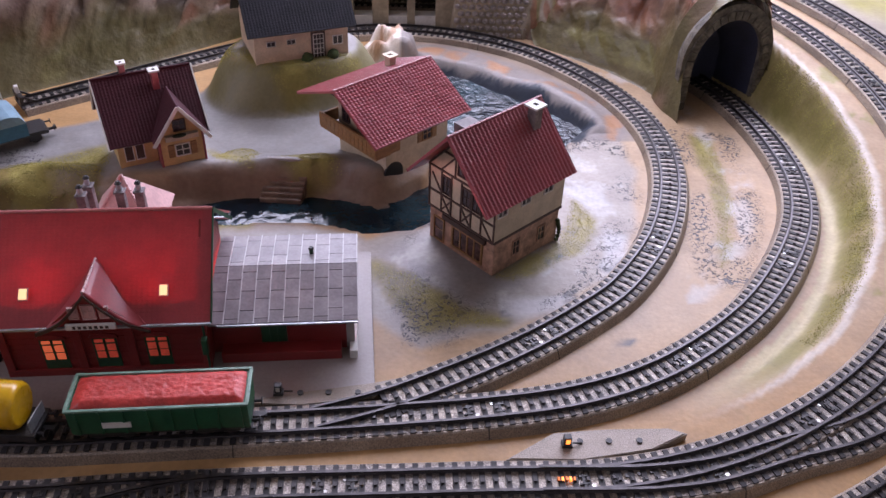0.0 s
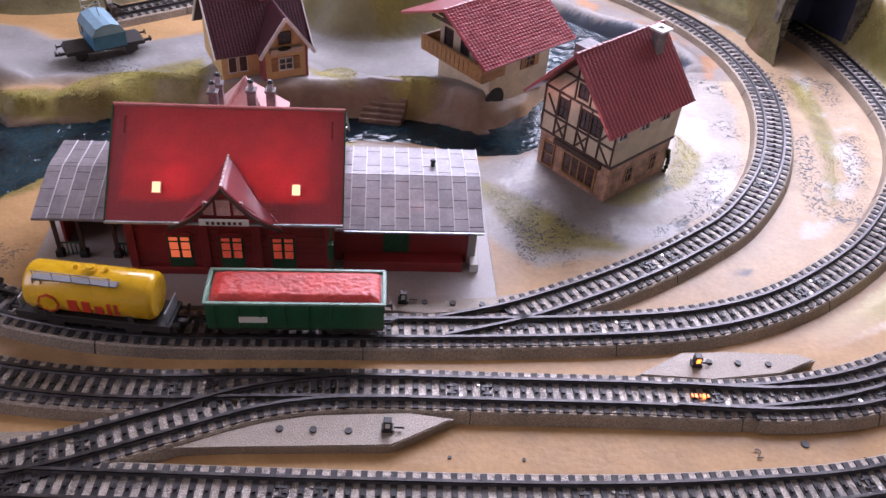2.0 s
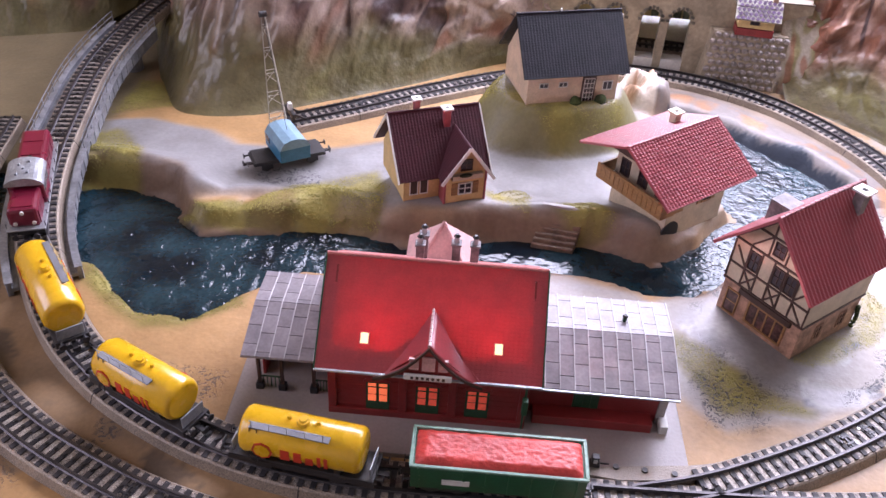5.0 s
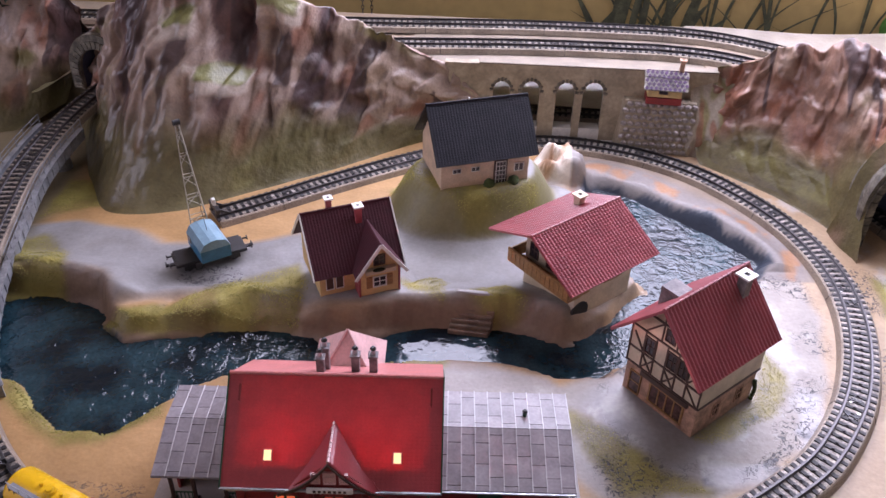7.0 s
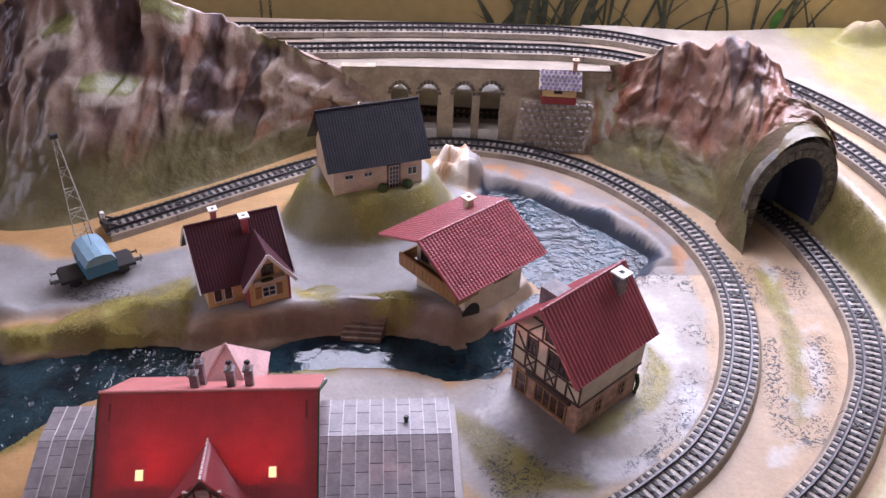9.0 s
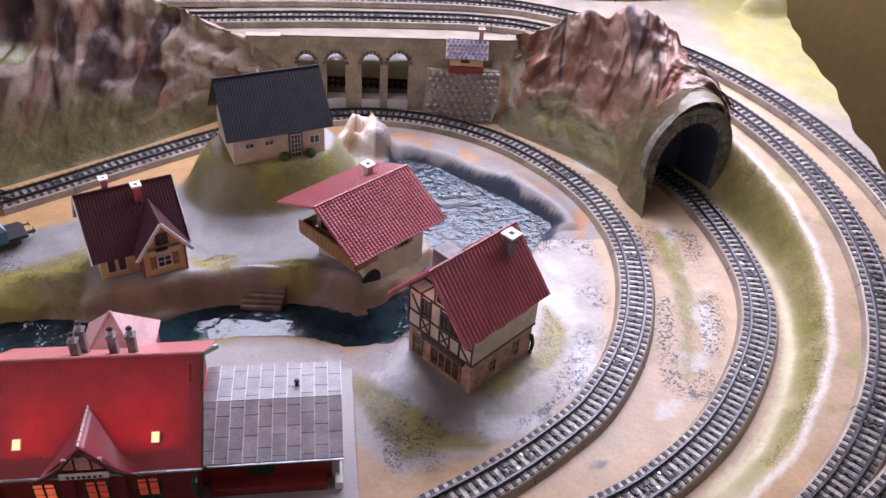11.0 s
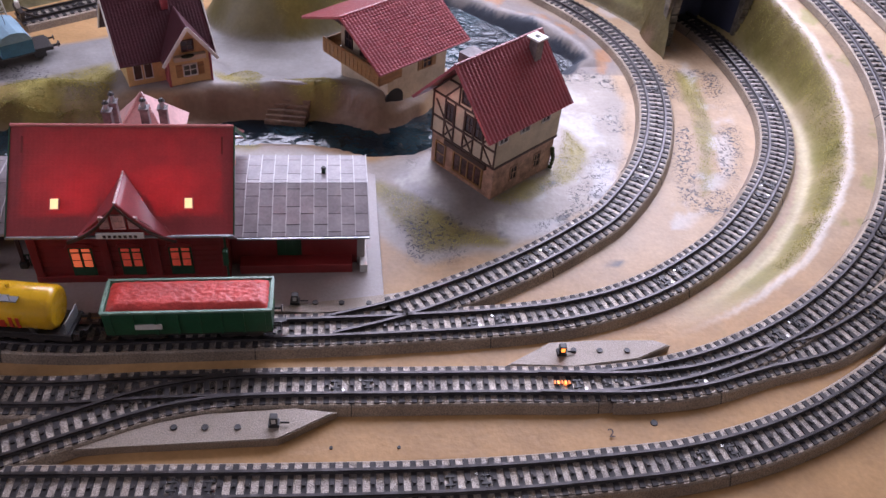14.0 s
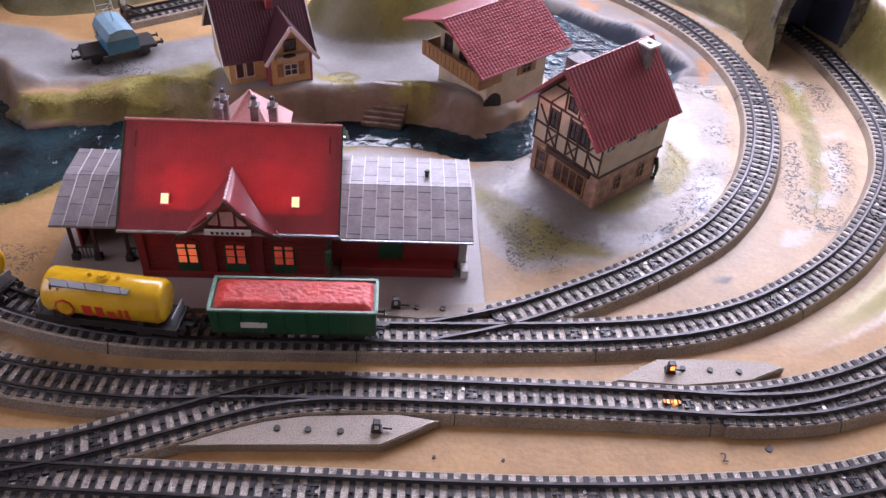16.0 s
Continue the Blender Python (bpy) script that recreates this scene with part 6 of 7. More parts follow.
def felt_roof(x0, x1, yb, zb, ym, zm, yf, zf, m, ribs):
    """A bent roof of felt sheets: flat rear part and sloping front part, with each sheet a piece."""
    base = part("roof_deck", mesh_from("roof_deck", [(x0, yb, zb), (x1, yb, zb), (x1, ym, zm), (x0, ym, zm), (x1, yf, zf), (x0, yf, zf),
                (x0, yb, zb - 0.0012), (x1, yb, zb - 0.0012), (x1, ym, zm - 0.0012), (x0, ym, zm - 0.0012), (x1, yf, zf - 0.0012), (x0, yf, zf - 0.0012)],
                [(0, 3, 2, 1), (3, 5, 4, 2), (6, 7, 8, 9), (9, 8, 10, 11), (1, 2, 8, 7), (2, 4, 10, 8), (5, 11, 10, 4), (0, 6, 9, 3), (3, 9, 11, 5), (0, 1, 7, 6)]), "greyroof", m)
    for (ya, za), (yc, zc), cuts in (((yb, zb), (ym, zm), 2), ((ym, zm), (yf, zf), 3)):
        for i in range(ribs):
            a, b = x0 + (x1 - x0) * i / ribs, x0 + (x1 - x0) * (i + 1) / ribs
            marks = sorted([0.0, 1.0] + [((k + 0.35 + 0.4 * (i % 2)) / cuts) % 1 for k in range(cuts)])
            for s, e in zip(marks, marks[1:]):
                if e - s < 0.05:
                    continue
                P = [Vector((x, ya + (yc - ya) * w, za + (zc - za) * w)) for x in (a + 0.0003, b - 0.0003) for w in (s + 0.006, e - 0.006)]
                up = Vector((0, 0, 0.0007))
                part("felt_sheet", mesh_from("felt_sheet", [p for p in P] + [p + up for p in P], [(4, 5, 7, 6), (0, 1, 5, 4), (1, 3, 7, 5), (3, 2, 6, 7), (2, 0, 4, 6)]), "greyroof", base)
            bm = bar(bmesh.new(), (b, ya, za + 0.0008), (b, yc, zc + 0.0008), 0.0007, 0.0012)
            part("seam", bm, "seam", base)
    return base


an = thing("station_annex", ST, "low red brick annex with a grey felt roof", "annex", "station annexes")
felt_roof(0.0725, 0.179, 0.044, 0.0500, 0.003, 0.0525, -0.0480, 0.0400, an, 10)
hollow_walls(an, "wall", 0.0715, 0.170, -0.034, 0.040, 0, 0.0400, "redbrick")
part("ramp", boxed(0.172, 0.178, -0.046, -0.006, 0, 0.008, 0.0006), "white", an)
part("corner_stone", boxed(0.170, 0.176, -0.036, -0.030, 0, 0.038), "concrete", an)
dr = part("loading_door", boxed(0.107, 0.126, -0.0352, -0.0338, 0.010, 0.030), "green", an, "dark green loading door")
for k in range(2):
    part("transom_pane", boxed(0.1080 + k * 0.0090, 0.1155 + k * 0.0090, -0.0356, -0.0346, 0.0305, 0.0362), "lit", an, "lit orange transom pane")
for k in range(3):
    part("door_board", boxed(0.1085 + k * 0.0057, 0.1135 + k * 0.0057, -0.0358, -0.0350, 0.011, 0.029), "green", dr)
for k in range(4):
    part("pane", boxed(0.1078 + k * 0.0046, 0.1116 + k * 0.0046, -0.0356, -0.0342, 0.0305, 0.0350), "lit", an)
part("loading_platform", boxed(0.078, 0.166, -0.046, -0.034, 0, 0.009, 0.0006), "redbrick", an)
part("gutter", bar(bmesh.new(), (0.079, -0.0488, 0.0396), (0.179, -0.0488, 0.0396), 0.0016, 0.0014), "metalgrey", an)
part("vent_pipe", tube(bmesh.new(), (0.144, 0.018, 0.049), (0.144, 0.018, 0.0565), 0.0017, n=12), "green", an, "short green vent pipe")
part("vent_cap", tube(bmesh.new(), (0.144, 0.018, 0.0565), (0.144, 0.018, 0.0580), 0.0023, 0.0014, n=12), "black", an)

an = thing("station_shelter", ST, "open waiting shelter with a grey felt roof and green railings", "annex", "station annexes")
felt_roof(-0.137, -0.0735, 0.044, 0.0490, 0.006, 0.0515, -0.0420, 0.0400, an, 6)
part("rear_wall", boxed(-0.128, -0.0715, 0.036, 0.038, 0, 0.046), "redbrick", an)
part("side_wall", boxed(-0.128, -0.126, -0.020, 0.036, 0, 0.044), "redbrick", an)
for x in (-0.127, -0.110, -0.086):
    part("post", boxed(x - 0.0012, x + 0.0012, -0.0345, -0.0321, 0, 0.0405), "timber", an)
    part("post_foot", boxed(x - 0.0030, x + 0.0030, -0.0365, -0.0305, 0, 0.006, 0.0008), "black", an)
for a, b in ((-0.126, -0.111), (-0.085, -0.073)):
    rl = part("railing", bar(bmesh.new(), (a, -0.033, 0.012), (b, -0.033, 0.012), 0.0009, 0.0009), "green", an)
    for k in range(5):
        x = a + (b - a) * (k + 0.5) / 5
        part("baluster", bar(bmesh.new(), (x, -0.033, 0.001), (x, -0.033, 0.012), 0.0007, 0.0007), "green", rl)


# ---------------------------------------------------------------- train
def along(p, s):
    """The place and heading s metres along the polyline p."""
    d = np.concatenate([[0], np.cumsum(np.linalg.norm(np.diff(p, axis=0), axis=1))])
    q = np.array([np.interp(s, d, p[:, j]) for j in range(3)])
    r = np.array([np.interp(s + 0.03, d, p[:, j]) for j in range(3)]) - np.array([np.interp(s - 0.03, d, p[:, j]) for j in range(3)])
    e = Vector((r[0], r[1], r[2])).normalized()
    n = Vector((-e.y, e.x, 0)).normalized()
    u = e.cross(n)
    m = Matrix((e, n, u)).transposed().to_4x4()
    m.translation = Vector(q) + u * 0.0118
    return m


def wheels(top, xs, r=0.0052):
    for x in xs:
        for s in (-1, 1):
            w = part("wheel", tube(bmesh.new(), (x, s * 0.0072, r), (x, s * 0.0094, r), r, n=18), "black", top)
            part("tyre", tube(bmesh.new(), (x, s * 0.0092, r), (x, s * 0.0097, r), r * 0.82, n=18), "rail", w)
        part("axle", tube(bmesh.new(), (x, -0.0074, r), (x, 0.0074, r), 0.0009, n=8), "rail", top)


def buffers(top, x, z=0.0115):
    for e in (-1, 1):
        for s in (-1, 1):
            b = part("buffer", tube(bmesh.new(), (e * x, s * 0.0085, z), (e * (x + 0.005), s * 0.0085, z), 0.0010, n=8), "black", top)
            part("buffer_head", tube(bmesh.new(), (e * (x + 0.005), s * 0.0085, z), (e * (x + 0.0058), s * 0.0085, z), 0.0028, n=12), "rail", b)
        c = part("coupling", bar(bmesh.new(), (e * (x - 0.002), 0, 0.007), (e * (x + 0.009), 0, 0.007), 0.0035, 0.0016), "black", top)
        part("coupling_hook", bar(bmesh.new(), (e * (x + 0.008), -0.003, 0.0085), (e * (x + 0.008), 0.003, 0.0085), 0.0012, 0.003), "black", c)


def locomotive(m):
    top = thing("diesel_locomotive", m, "crimson diesel locomotive with a grey cab roof on the track", "locomotive")
    part("frame", boxed(-0.064, 0.064, -0.0145, 0.0145, 0.0085, 0.0145, 0.0008), "black", top)
    part("running_board", boxed(-0.066, 0.066, -0.0158, 0.0158, 0.0142, 0.0156, 0.0004), "metalgrey", top)
    part("long_hood", boxed(-0.0610, 0.006, -0.0122, 0.0122, 0.0150, 0.0345, 0.0030), "crimson", top)
    part("short_hood", boxed(0.028, 0.0620, -0.0122, 0.0122, 0.0150, 0.0345, 0.0030), "crimson", top)
    cab = part("cab", boxed(0.004, 0.030, -0.0148, 0.0148, 0.0150, 0.0400, 0.0016), "crimson", top)
    bm = bmesh.new()
    pts = [(-0.0162 * math.cos(t), 0.0375 + 0.0085 * math.sin(t)) for t in np.linspace(0.05, math.pi - 0.05, 14)]
    prism(bm, pts, 0.0005, 0.0335, Matrix(((0, 0, 1, 0), (1, 0, 0, 0), (0, 1, 0, 0), (0, 0, 0, 1))))
    roof = part("cab_roof", bm, "metalgrey", top, "light grey curved cab roof")
    for x, y in ((0.008, 0.004), (0.012, -0.004), (0.018, 0.0), (0.024, 0.004), (0.026, -0.005)):
        part("roof_fitting", boxed(x - 0.0014, x + 0.0014, y - 0.001, y + 0.001, 0.0450, 0.0475, 0.0003), "metalgrey", roof)
    for s in (-1, 1):
        for x in (0.0105, 0.0235):
            w = part("side_window", boxed(x - 0.0048, x + 0.0048, s * 0.0150 - 0.0004, s * 0.0150 + 0.0004, 0.0285, 0.0370), "pane", cab)
            part("window_frame", boxed(x - 0.0054, x + 0.0054, s * 0.0149 - 0.0003, s * 0.0149 + 0.0003, 0.0279, 0.0376), "metalgrey", w)
        for x in (-0.052, -0.038, -0.024, -0.010, 0.042, 0.054):
            part("side_grille", boxed(x - 0.0055, x + 0.0055, s * 0.0124 - 0.0003, s * 0.0124 + 0.0003, 0.0175, 0.0300), "crimson", top)
        for k in range(9):
            x = -0.062 + k * 0.0155
            part("handrail_post", tube(bmesh.new(), (x, s * 0.0155, 0.0155), (x, s * 0.0155, 0.0205), 0.0004, n=6), "black", top)
    for x0, x1 in ((-0.056, -0.040), (-0.034, -0.018), (0.046, 0.058)):
        part("hood_hatch", boxed(x0, x1, -0.0085, 0.0085, 0.0342, 0.0352, 0.0003), "crimson", top)
    for x in (-0.013, -0.006):
        part("exhaust", tube(bmesh.new(), (x, 0, 0.034), (x, 0, 0.0368), 0.0016, n=10), "black", top)
    for e in (-1, 1):
        for y, z in ((-0.0075, 0.020), (0.0075, 0.020), (0.0, 0.031)):
            part("headlamp", tube(bmesh.new(), (e * 0.0605 + 0.0005, y, z), (e * 0.0628 + 0.0005, y, z), 0.0017, n=12), "white", top)
        part("bogie", boxed(e * 0.036 - 0.020, e * 0.036 + 0.020, -0.0105, 0.0105, 0.003, 0.0090, 0.0008), "black", top)
    part("fuel_tank", boxed(-0.014, 0.014, -0.0125, 0.0125, 0.0035, 0.0090, 0.0010), "black", top)
    wheels(top, (-0.048, -0.025, 0.025, 0.048))
    buffers(top, 0.0655)
    return top


def letters(parent, text, size, m, material):
    cu = bpy.data.curves.new("lettering", "FONT")
    cu.body, cu.size, cu.extrude, cu.align_x, cu.align_y = text, size, 0.00012, "CENTER", "CENTER"
    ob = new("lettering", cu)
    dg = bpy.context.evaluated_depsgraph_get()
    me = bpy.data.meshes.new_from_object(ob.evaluated_get(dg))
    bpy.data.objects.remove(ob)
    me.materials.clear()
    return part("lettering", me, material, parent, m=m)


def tank_wagon(m, long, side):
    """side: on which the walkway and ladder stand."""
    top = thing("tank_wagon", m, "bright yellow tank wagon with red markings and grey walkway", "tank wagon", "tank wagons of the train")
    L, R, C = long / 2, 0.0158, 0.0275
    part("frame", boxed(-L - 0.009, L + 0.009, -0.0125, 0.0125, 0.0095, 0.0125, 0.0005), "black", top)
    for s in (-1, 1):
        part("sole_bar", boxed(-L - 0.009, L + 0.009, s * 0.0118 - 0.0009, s * 0.0118 + 0.0009, 0.0068, 0.0105), "black", top)
    bm = bmesh.new()
    rings = [(-L, 0.80 * R), (-L + 0.0012, 0.93 * R), (-L + 0.0035, R), (L - 0.0035, R), (L - 0.0012, 0.93 * R), (L, 0.80 * R)]
    prev = None
    n = 40
    for x, r in rings:
        ring = [bm.verts.new((x, r * math.cos(2 * math.pi * k / n), C + r * math.sin(2 * math.pi * k / n))) for k in range(n)]
        if prev:
            for k in range(n):
                bm.faces.new((prev[k], prev[(k + 1) % n], ring[(k + 1) % n], ring[k])).smooth = True
        else:
            bm.faces.new(ring)
        prev = ring
    bm.faces.new(prev)
    tank = part("tank", bm, "yellow", top)
    part("dome", tube(bmesh.new(), (0.0, 0, C + R - 0.001), (0.0, 0, C + R + 0.0022), 0.0048, 0.0040, 18), "yellow", tank)
    part("dome_lid", tube(bmesh.new(), (0.0, 0, C + R + 0.0022), (0.0, 0, C + R + 0.0036), 0.0030, 0.0024, 14), "yellow", tank)
    for x in (-0.010, 0.010):
        part("valve", tube(bmesh.new(), (x, 0.001, C + R - 0.001), (x, 0.001, C + R + 0.0026), 0.0017, 0.0012, 10), "yellow", tank)
    y = side * 0.0095
    wk = part("walkway", boxed(-L * 0.80, L * 0.50, y - 0.0026, y + 0.0026, C + R - 0.0014, C + R - 0.0006), "walk", top)
    for k in range(5):
        x = -L * 0.75 + k * L * 0.29
        part("walkway_post", bar(bmesh.new(), (x, y + side * 0.0025, C + R - 0.001), (x, y + side * 0.0025, C + R + 0.0055), 0.0005, 0.0005), "metalgrey", wk)
        part("walkway_stay", bar(bmesh.new(), (x, y, C + R - 0.001), (x, y * 0.9, C + R * 0.72), 0.0006, 0.0006), "black", wk)
    part("walkway_rail", bar(bmesh.new(), (-L * 0.78, y + side * 0.0025, C + R + 0.0055), (L * 0.44, y + side * 0.0025, C + R + 0.0055), 0.0005, 0.0005), "metalgrey", wk)
    lad = part("ladder", bar(bmesh.new(), (-L * 0.80, side * 0.0108, C + R - 0.001), (-L * 0.80, side * 0.0166, 0.0125), 0.0006, 0.0006), "black", top)
    part("ladder_side", bar(bmesh.new(), (-L * 0.80 + 0.005, side * 0.0108, C + R - 0.001), (-L * 0.80 + 0.005, side * 0.0166, 0.0125), 0.0006, 0.0006), "black", lad)
    for k in range(8):
        w = (k + 0.5) / 8
        q = Vector((-L * 0.80, side * 0.0108, C + R - 0.001)).lerp(Vector((-L * 0.80, side * 0.0166, 0.0125)), w)
        part("rung", bar(bmesh.new(), q, q + Vector((0.005, 0, 0)), 0.0005, 0.0005), "black", lad)
    for x in (-L * 0.62, L * 0.62):
        bm = bmesh.new()
        prism(bm, [(-0.012, 0.012), (0.012, 0.012), (0.0140, 0.021), (0.009, 0.016), (-0.009, 0.016), (-0.0140, 0.021)], x - 0.002, x + 0.002, Matrix(((0, 0, 1, 0), (1, 0, 0, 0), (0, 1, 0, 0), (0, 0, 0, 1))))
        part("saddle", bm, "black", top)
    for e in (-1, 1):
        part("end_plate", boxed(e * (L + 0.0062) - 0.0005, e * (L + 0.0062) + 0.0005, -0.010, 0.010, 0.0125, 0.022, 0.0002), "metalgrey", top)
    for s in (-1, 1):
        turn = Matrix.Rotation(math.pi / 2, 4, "X") if s < 0 else Matrix.Rotation(math.pi, 4, "Z") @ Matrix.Rotation(math.pi / 2, 4, "X")
        side_m = Matrix.Translation((0, s * (R + 0.0002), C)) @ turn
        mark = part("round_mark", tube(bmesh.new(), (-s * -0.024, s * (R - 0.0006), C - 0.0015), (-s * -0.024, s * (R + 0.0003), C - 0.0015), 0.0072, n=8), "red", tank, "plain red shell-coloured emblem disc")
        part("emblem_face", tube(bmesh.new(), (s * 0.024, s * (R + 0.0002), C - 0.0015), (s * 0.024, s * (R + 0.0005), C - 0.0015), 0.0058, n=8), "yellow", mark)
        for k, (x, w, hh) in enumerate(((-0.009, 0.0062, 0.009), (-0.0015, 0.0052, 0.009), (0.0055, 0.0052, 0.0065), (0.0112, 0.0024, 0.009), (0.0152, 0.0024, 0.009))):
            xx = -s * x * 1.15 - s * 0.002
            part("print_bar", boxed(xx - w / 2, xx + w / 2, s * (R - 0.0003) - 0.0005, s * (R - 0.0003) + 0.0006, C - 0.006, C - 0.006 + hh), "red", tank)
    wheels(top, (-L * 0.62, L * 0.62))
    for x in (-L * 0.62, L * 0.62):
        for s in (-1, 1):
            part("axle_guard", boxed(x - 0.0055, x + 0.0055, s * 0.0112 - 0.0008, s * 0.0112 + 0.0008, 0.0032, 0.0098, 0.0004), "black", top)
    buffers(top, L + 0.009)
    return top


def open_wagon(m):
    top = thing("open_wagon", m, "green open goods wagon heaped with a red load", "goods wagon")
    L = 0.0565
    part("frame", boxed(-L, L, -0.0130, 0.0130, 0.0085, 0.0125, 0.0006), "black", top)
    bm = bmesh.new()
    prism(bm, [(-0.0150, 0.0125), (0.0150, 0.0125), (0.0165, 0.0345), (-0.0165, 0.0345)], -L, L, Matrix(((0, 0, 1, 0), (1, 0, 0, 0), (0, 1, 0, 0), (0, 0, 0, 1))))
    body = part("body", bm, "wagon", top)
    for s in (-1, 1):
        for k in range(8):
            x = -L + 0.005 + k * (2 * L - 0.01) / 7
            part("rib", bar(bmesh.new(), (x, s * 0.0153, 0.0125), (x, s * 0.0168, 0.034), 0.0016, 0.0010), "wagon", body)
        part("rim", boxed(-L - 0.0008, L + 0.0008, s * 0.0160 - 0.0011, s * 0.0160 + 0.0011, 0.0343, 0.0360, 0.0003), "palegreen", body)
        part("rim", boxed(s * L - 0.0012, s * L + 0.0012, -0.0150, 0.0150, 0.0343, 0.0360, 0.0003), "palegreen", body)
        part("marking", boxed(-0.036, -0.018, s * 0.0163 - 0.0004, s * 0.0163 + 0.0004, 0.019, 0.0235), "white", body, "worn white marking bar")
    bm = bmesh.new()
    bmesh.ops.create_grid(bm, x_segments=80, y_segments=26, size=0.5)
    for v in bm.verts:
        x, y = v.co.x * (2 * L - 0.003), v.co.y * 0.030
        edge = min(1.0, (0.5 - abs(v.co.x)) * 16) * min(1.0, (0.5 - abs(v.co.y)) * 6)
        v.co = Vector((x, y, 0.0335 + 0.0048 * edge ** 0.6 + 0.0007 * noise.noise(Vector((x * 260 + y * 160, y * 420, 0)))))
    for f in bm.faces:
        f.smooth = True
    part("load", bm, "load", top, "heaped red load with a wrinkled surface")
    for e in (-1, 1):
        part("bogie", boxed(e * 0.034 - 0.015, e * 0.034 + 0.015, -0.0105, 0.0105, 0.003, 0.0085, 0.0008), "black", top)
    wheels(top, (-0.043, -0.025, 0.025, 0.043))
    buffers(top, L)
    return top


TRAIN = [(0.017, 1.262), (0.105, 1.128), (0.212, 1.050), (0.332, 1.014), (0.465, 1.014)]


def nearest(p, x, y):
    d = np.concatenate([[0], np.cumsum(np.linalg.norm(np.diff(p, axis=0), axis=1))])
    return d[np.argmin(np.hypot(p[:, 0] - x, p[:, 1] - y))]


S = [nearest(P_MAIN, x, y) for x, y in TRAIN]
locomotive(along(P_MAIN, S[0]))
tank_wagon(along(P_MAIN, S[1]), 0.083, 1)
tank_wagon(along(P_MAIN, S[2]), 0.076, -1)
tank_wagon(along(P_MAIN, S[3]), 0.083, -1)
open_wagon(along(P_MAIN, S[4]))

# ---------------------------------------------------------------- crane wagon
cr = thing("crane_wagon", place(0.222, 1.394, 0.0065, 31.0), "blue model crane on a black flat wagon with a lattice jib", "crane")
part("frame", boxed(-0.038, 0.038, -0.013, 0.013, 0.0090, 0.0125, 0.0006), "black", cr)
part("deck", boxed(-0.036, 0.036, -0.0142, 0.0142, 0.0125, 0.0138, 0.0003), "black", cr)
wheels(cr, (-0.024, 0.024))
buffers(cr, 0.038)
for x in (-0.024, 0.024):
    for s in (-1, 1):
        part("axle_guard", boxed(x - 0.006, x + 0.006, s * 0.0112 - 0.0008, s * 0.0112 + 0.0008, 0.0032, 0.0098, 0.0004), "black", cr)
part("turntable", tube(bmesh.new(), (0, 0, 0.0138), (0, 0, 0.0170), 0.0120, n=24), "black", cr)
CT = Matrix.Rotation(radians(95), 4, "Z") @ Matrix.Diagonal((1.18, 1.18, 1.0, 1.0))
bm = bmesh.new()
prism(bm, [(-0.0135, 0.017), (0.0135, 0.017), (0.0135, 0.031), (0.0095, 0.0385), (0.003, 0.0410), (-0.003, 0.0410), (-0.0095, 0.0385), (-0.0135, 0.031)], -0.022, 0.015, Matrix(((0, 0, 1, 0), (1, 0, 0, 0), (0, 1, 0, 0), (0, 0, 0, 1))))
cab = part("cab", bm, "blue", cr, "blue crane cab", CT)
part("cab_roof", prism(bmesh.new(), [(-0.0138, 0.0312), (-0.0098, 0.0389), (-0.003, 0.0414), (0.003, 0.0414), (0.0098, 0.0389), (0.0138, 0.0312), (0.0098, 0.0398), (0.003, 0.0422), (-0.003, 0.0422), (-0.0098, 0.0398)][:6], -0.0225, 0.0155, Matrix(((0, 0, 1, 0), (1, 0, 0, 0), (0, 1, 0, 0), (0, 0, 0, 1)))), "palebl", cab, "pale bare roof sheet")
for s in (-1, 1):
    part("cab_window", boxed(0.004, 0.012, s * 0.0137 - 0.0004, s * 0.0137 + 0.0004, 0.024, 0.031), "pane", cab)
part("lattice_bracket", boxed(0.014, 0.018, -0.009, 0.009, 0.018, 0.022), "black", cab)
jib = part("jib", bmesh.new(), "lattice", cr, "cream lattice jib")
tip = cr.matrix_world.inverted() @ Vector((0.197, 1.428, 0.153))
A = [CT @ Vector((0.015, s * 0.0085, z)) for s, z in ((-1, 0.020), (1, 0.020), (1, 0.026), (-1, 0.026))]
B = [tip + CT @ Vector((0, s * 0.0015, z)) for s, z in ((-1, -0.001), (1, -0.001), (1, 0.001), (-1, 0.001))]
for a, b in zip(A, B):
    part("chord", bar(bmesh.new(), a, b, 0.0009, 0.0009), "lattice", jib)
for k in range(11):
    w, w2 = k / 11, (k + 1) / 11
    for i in range(4):
        j = (i + 1) % 4
        part("lattice_strut", bar(bmesh.new(), A[i].lerp(B[i], w), A[j].lerp(B[j], w2 if k % 2 else w), 0.0006, 0.0006), "lattice", jib)
part("jib_head", tube(bmesh.new(), tip + CT @ Vector((0, -0.003, 0)), tip + CT @ Vector((0, 0.003, 0)), 0.0030, n=14), "black", jib)
part("cable", bar(bmesh.new(), CT @ Vector((-0.004, 0, 0.041)), tip, 0.0004, 0.0004), "black", cr)

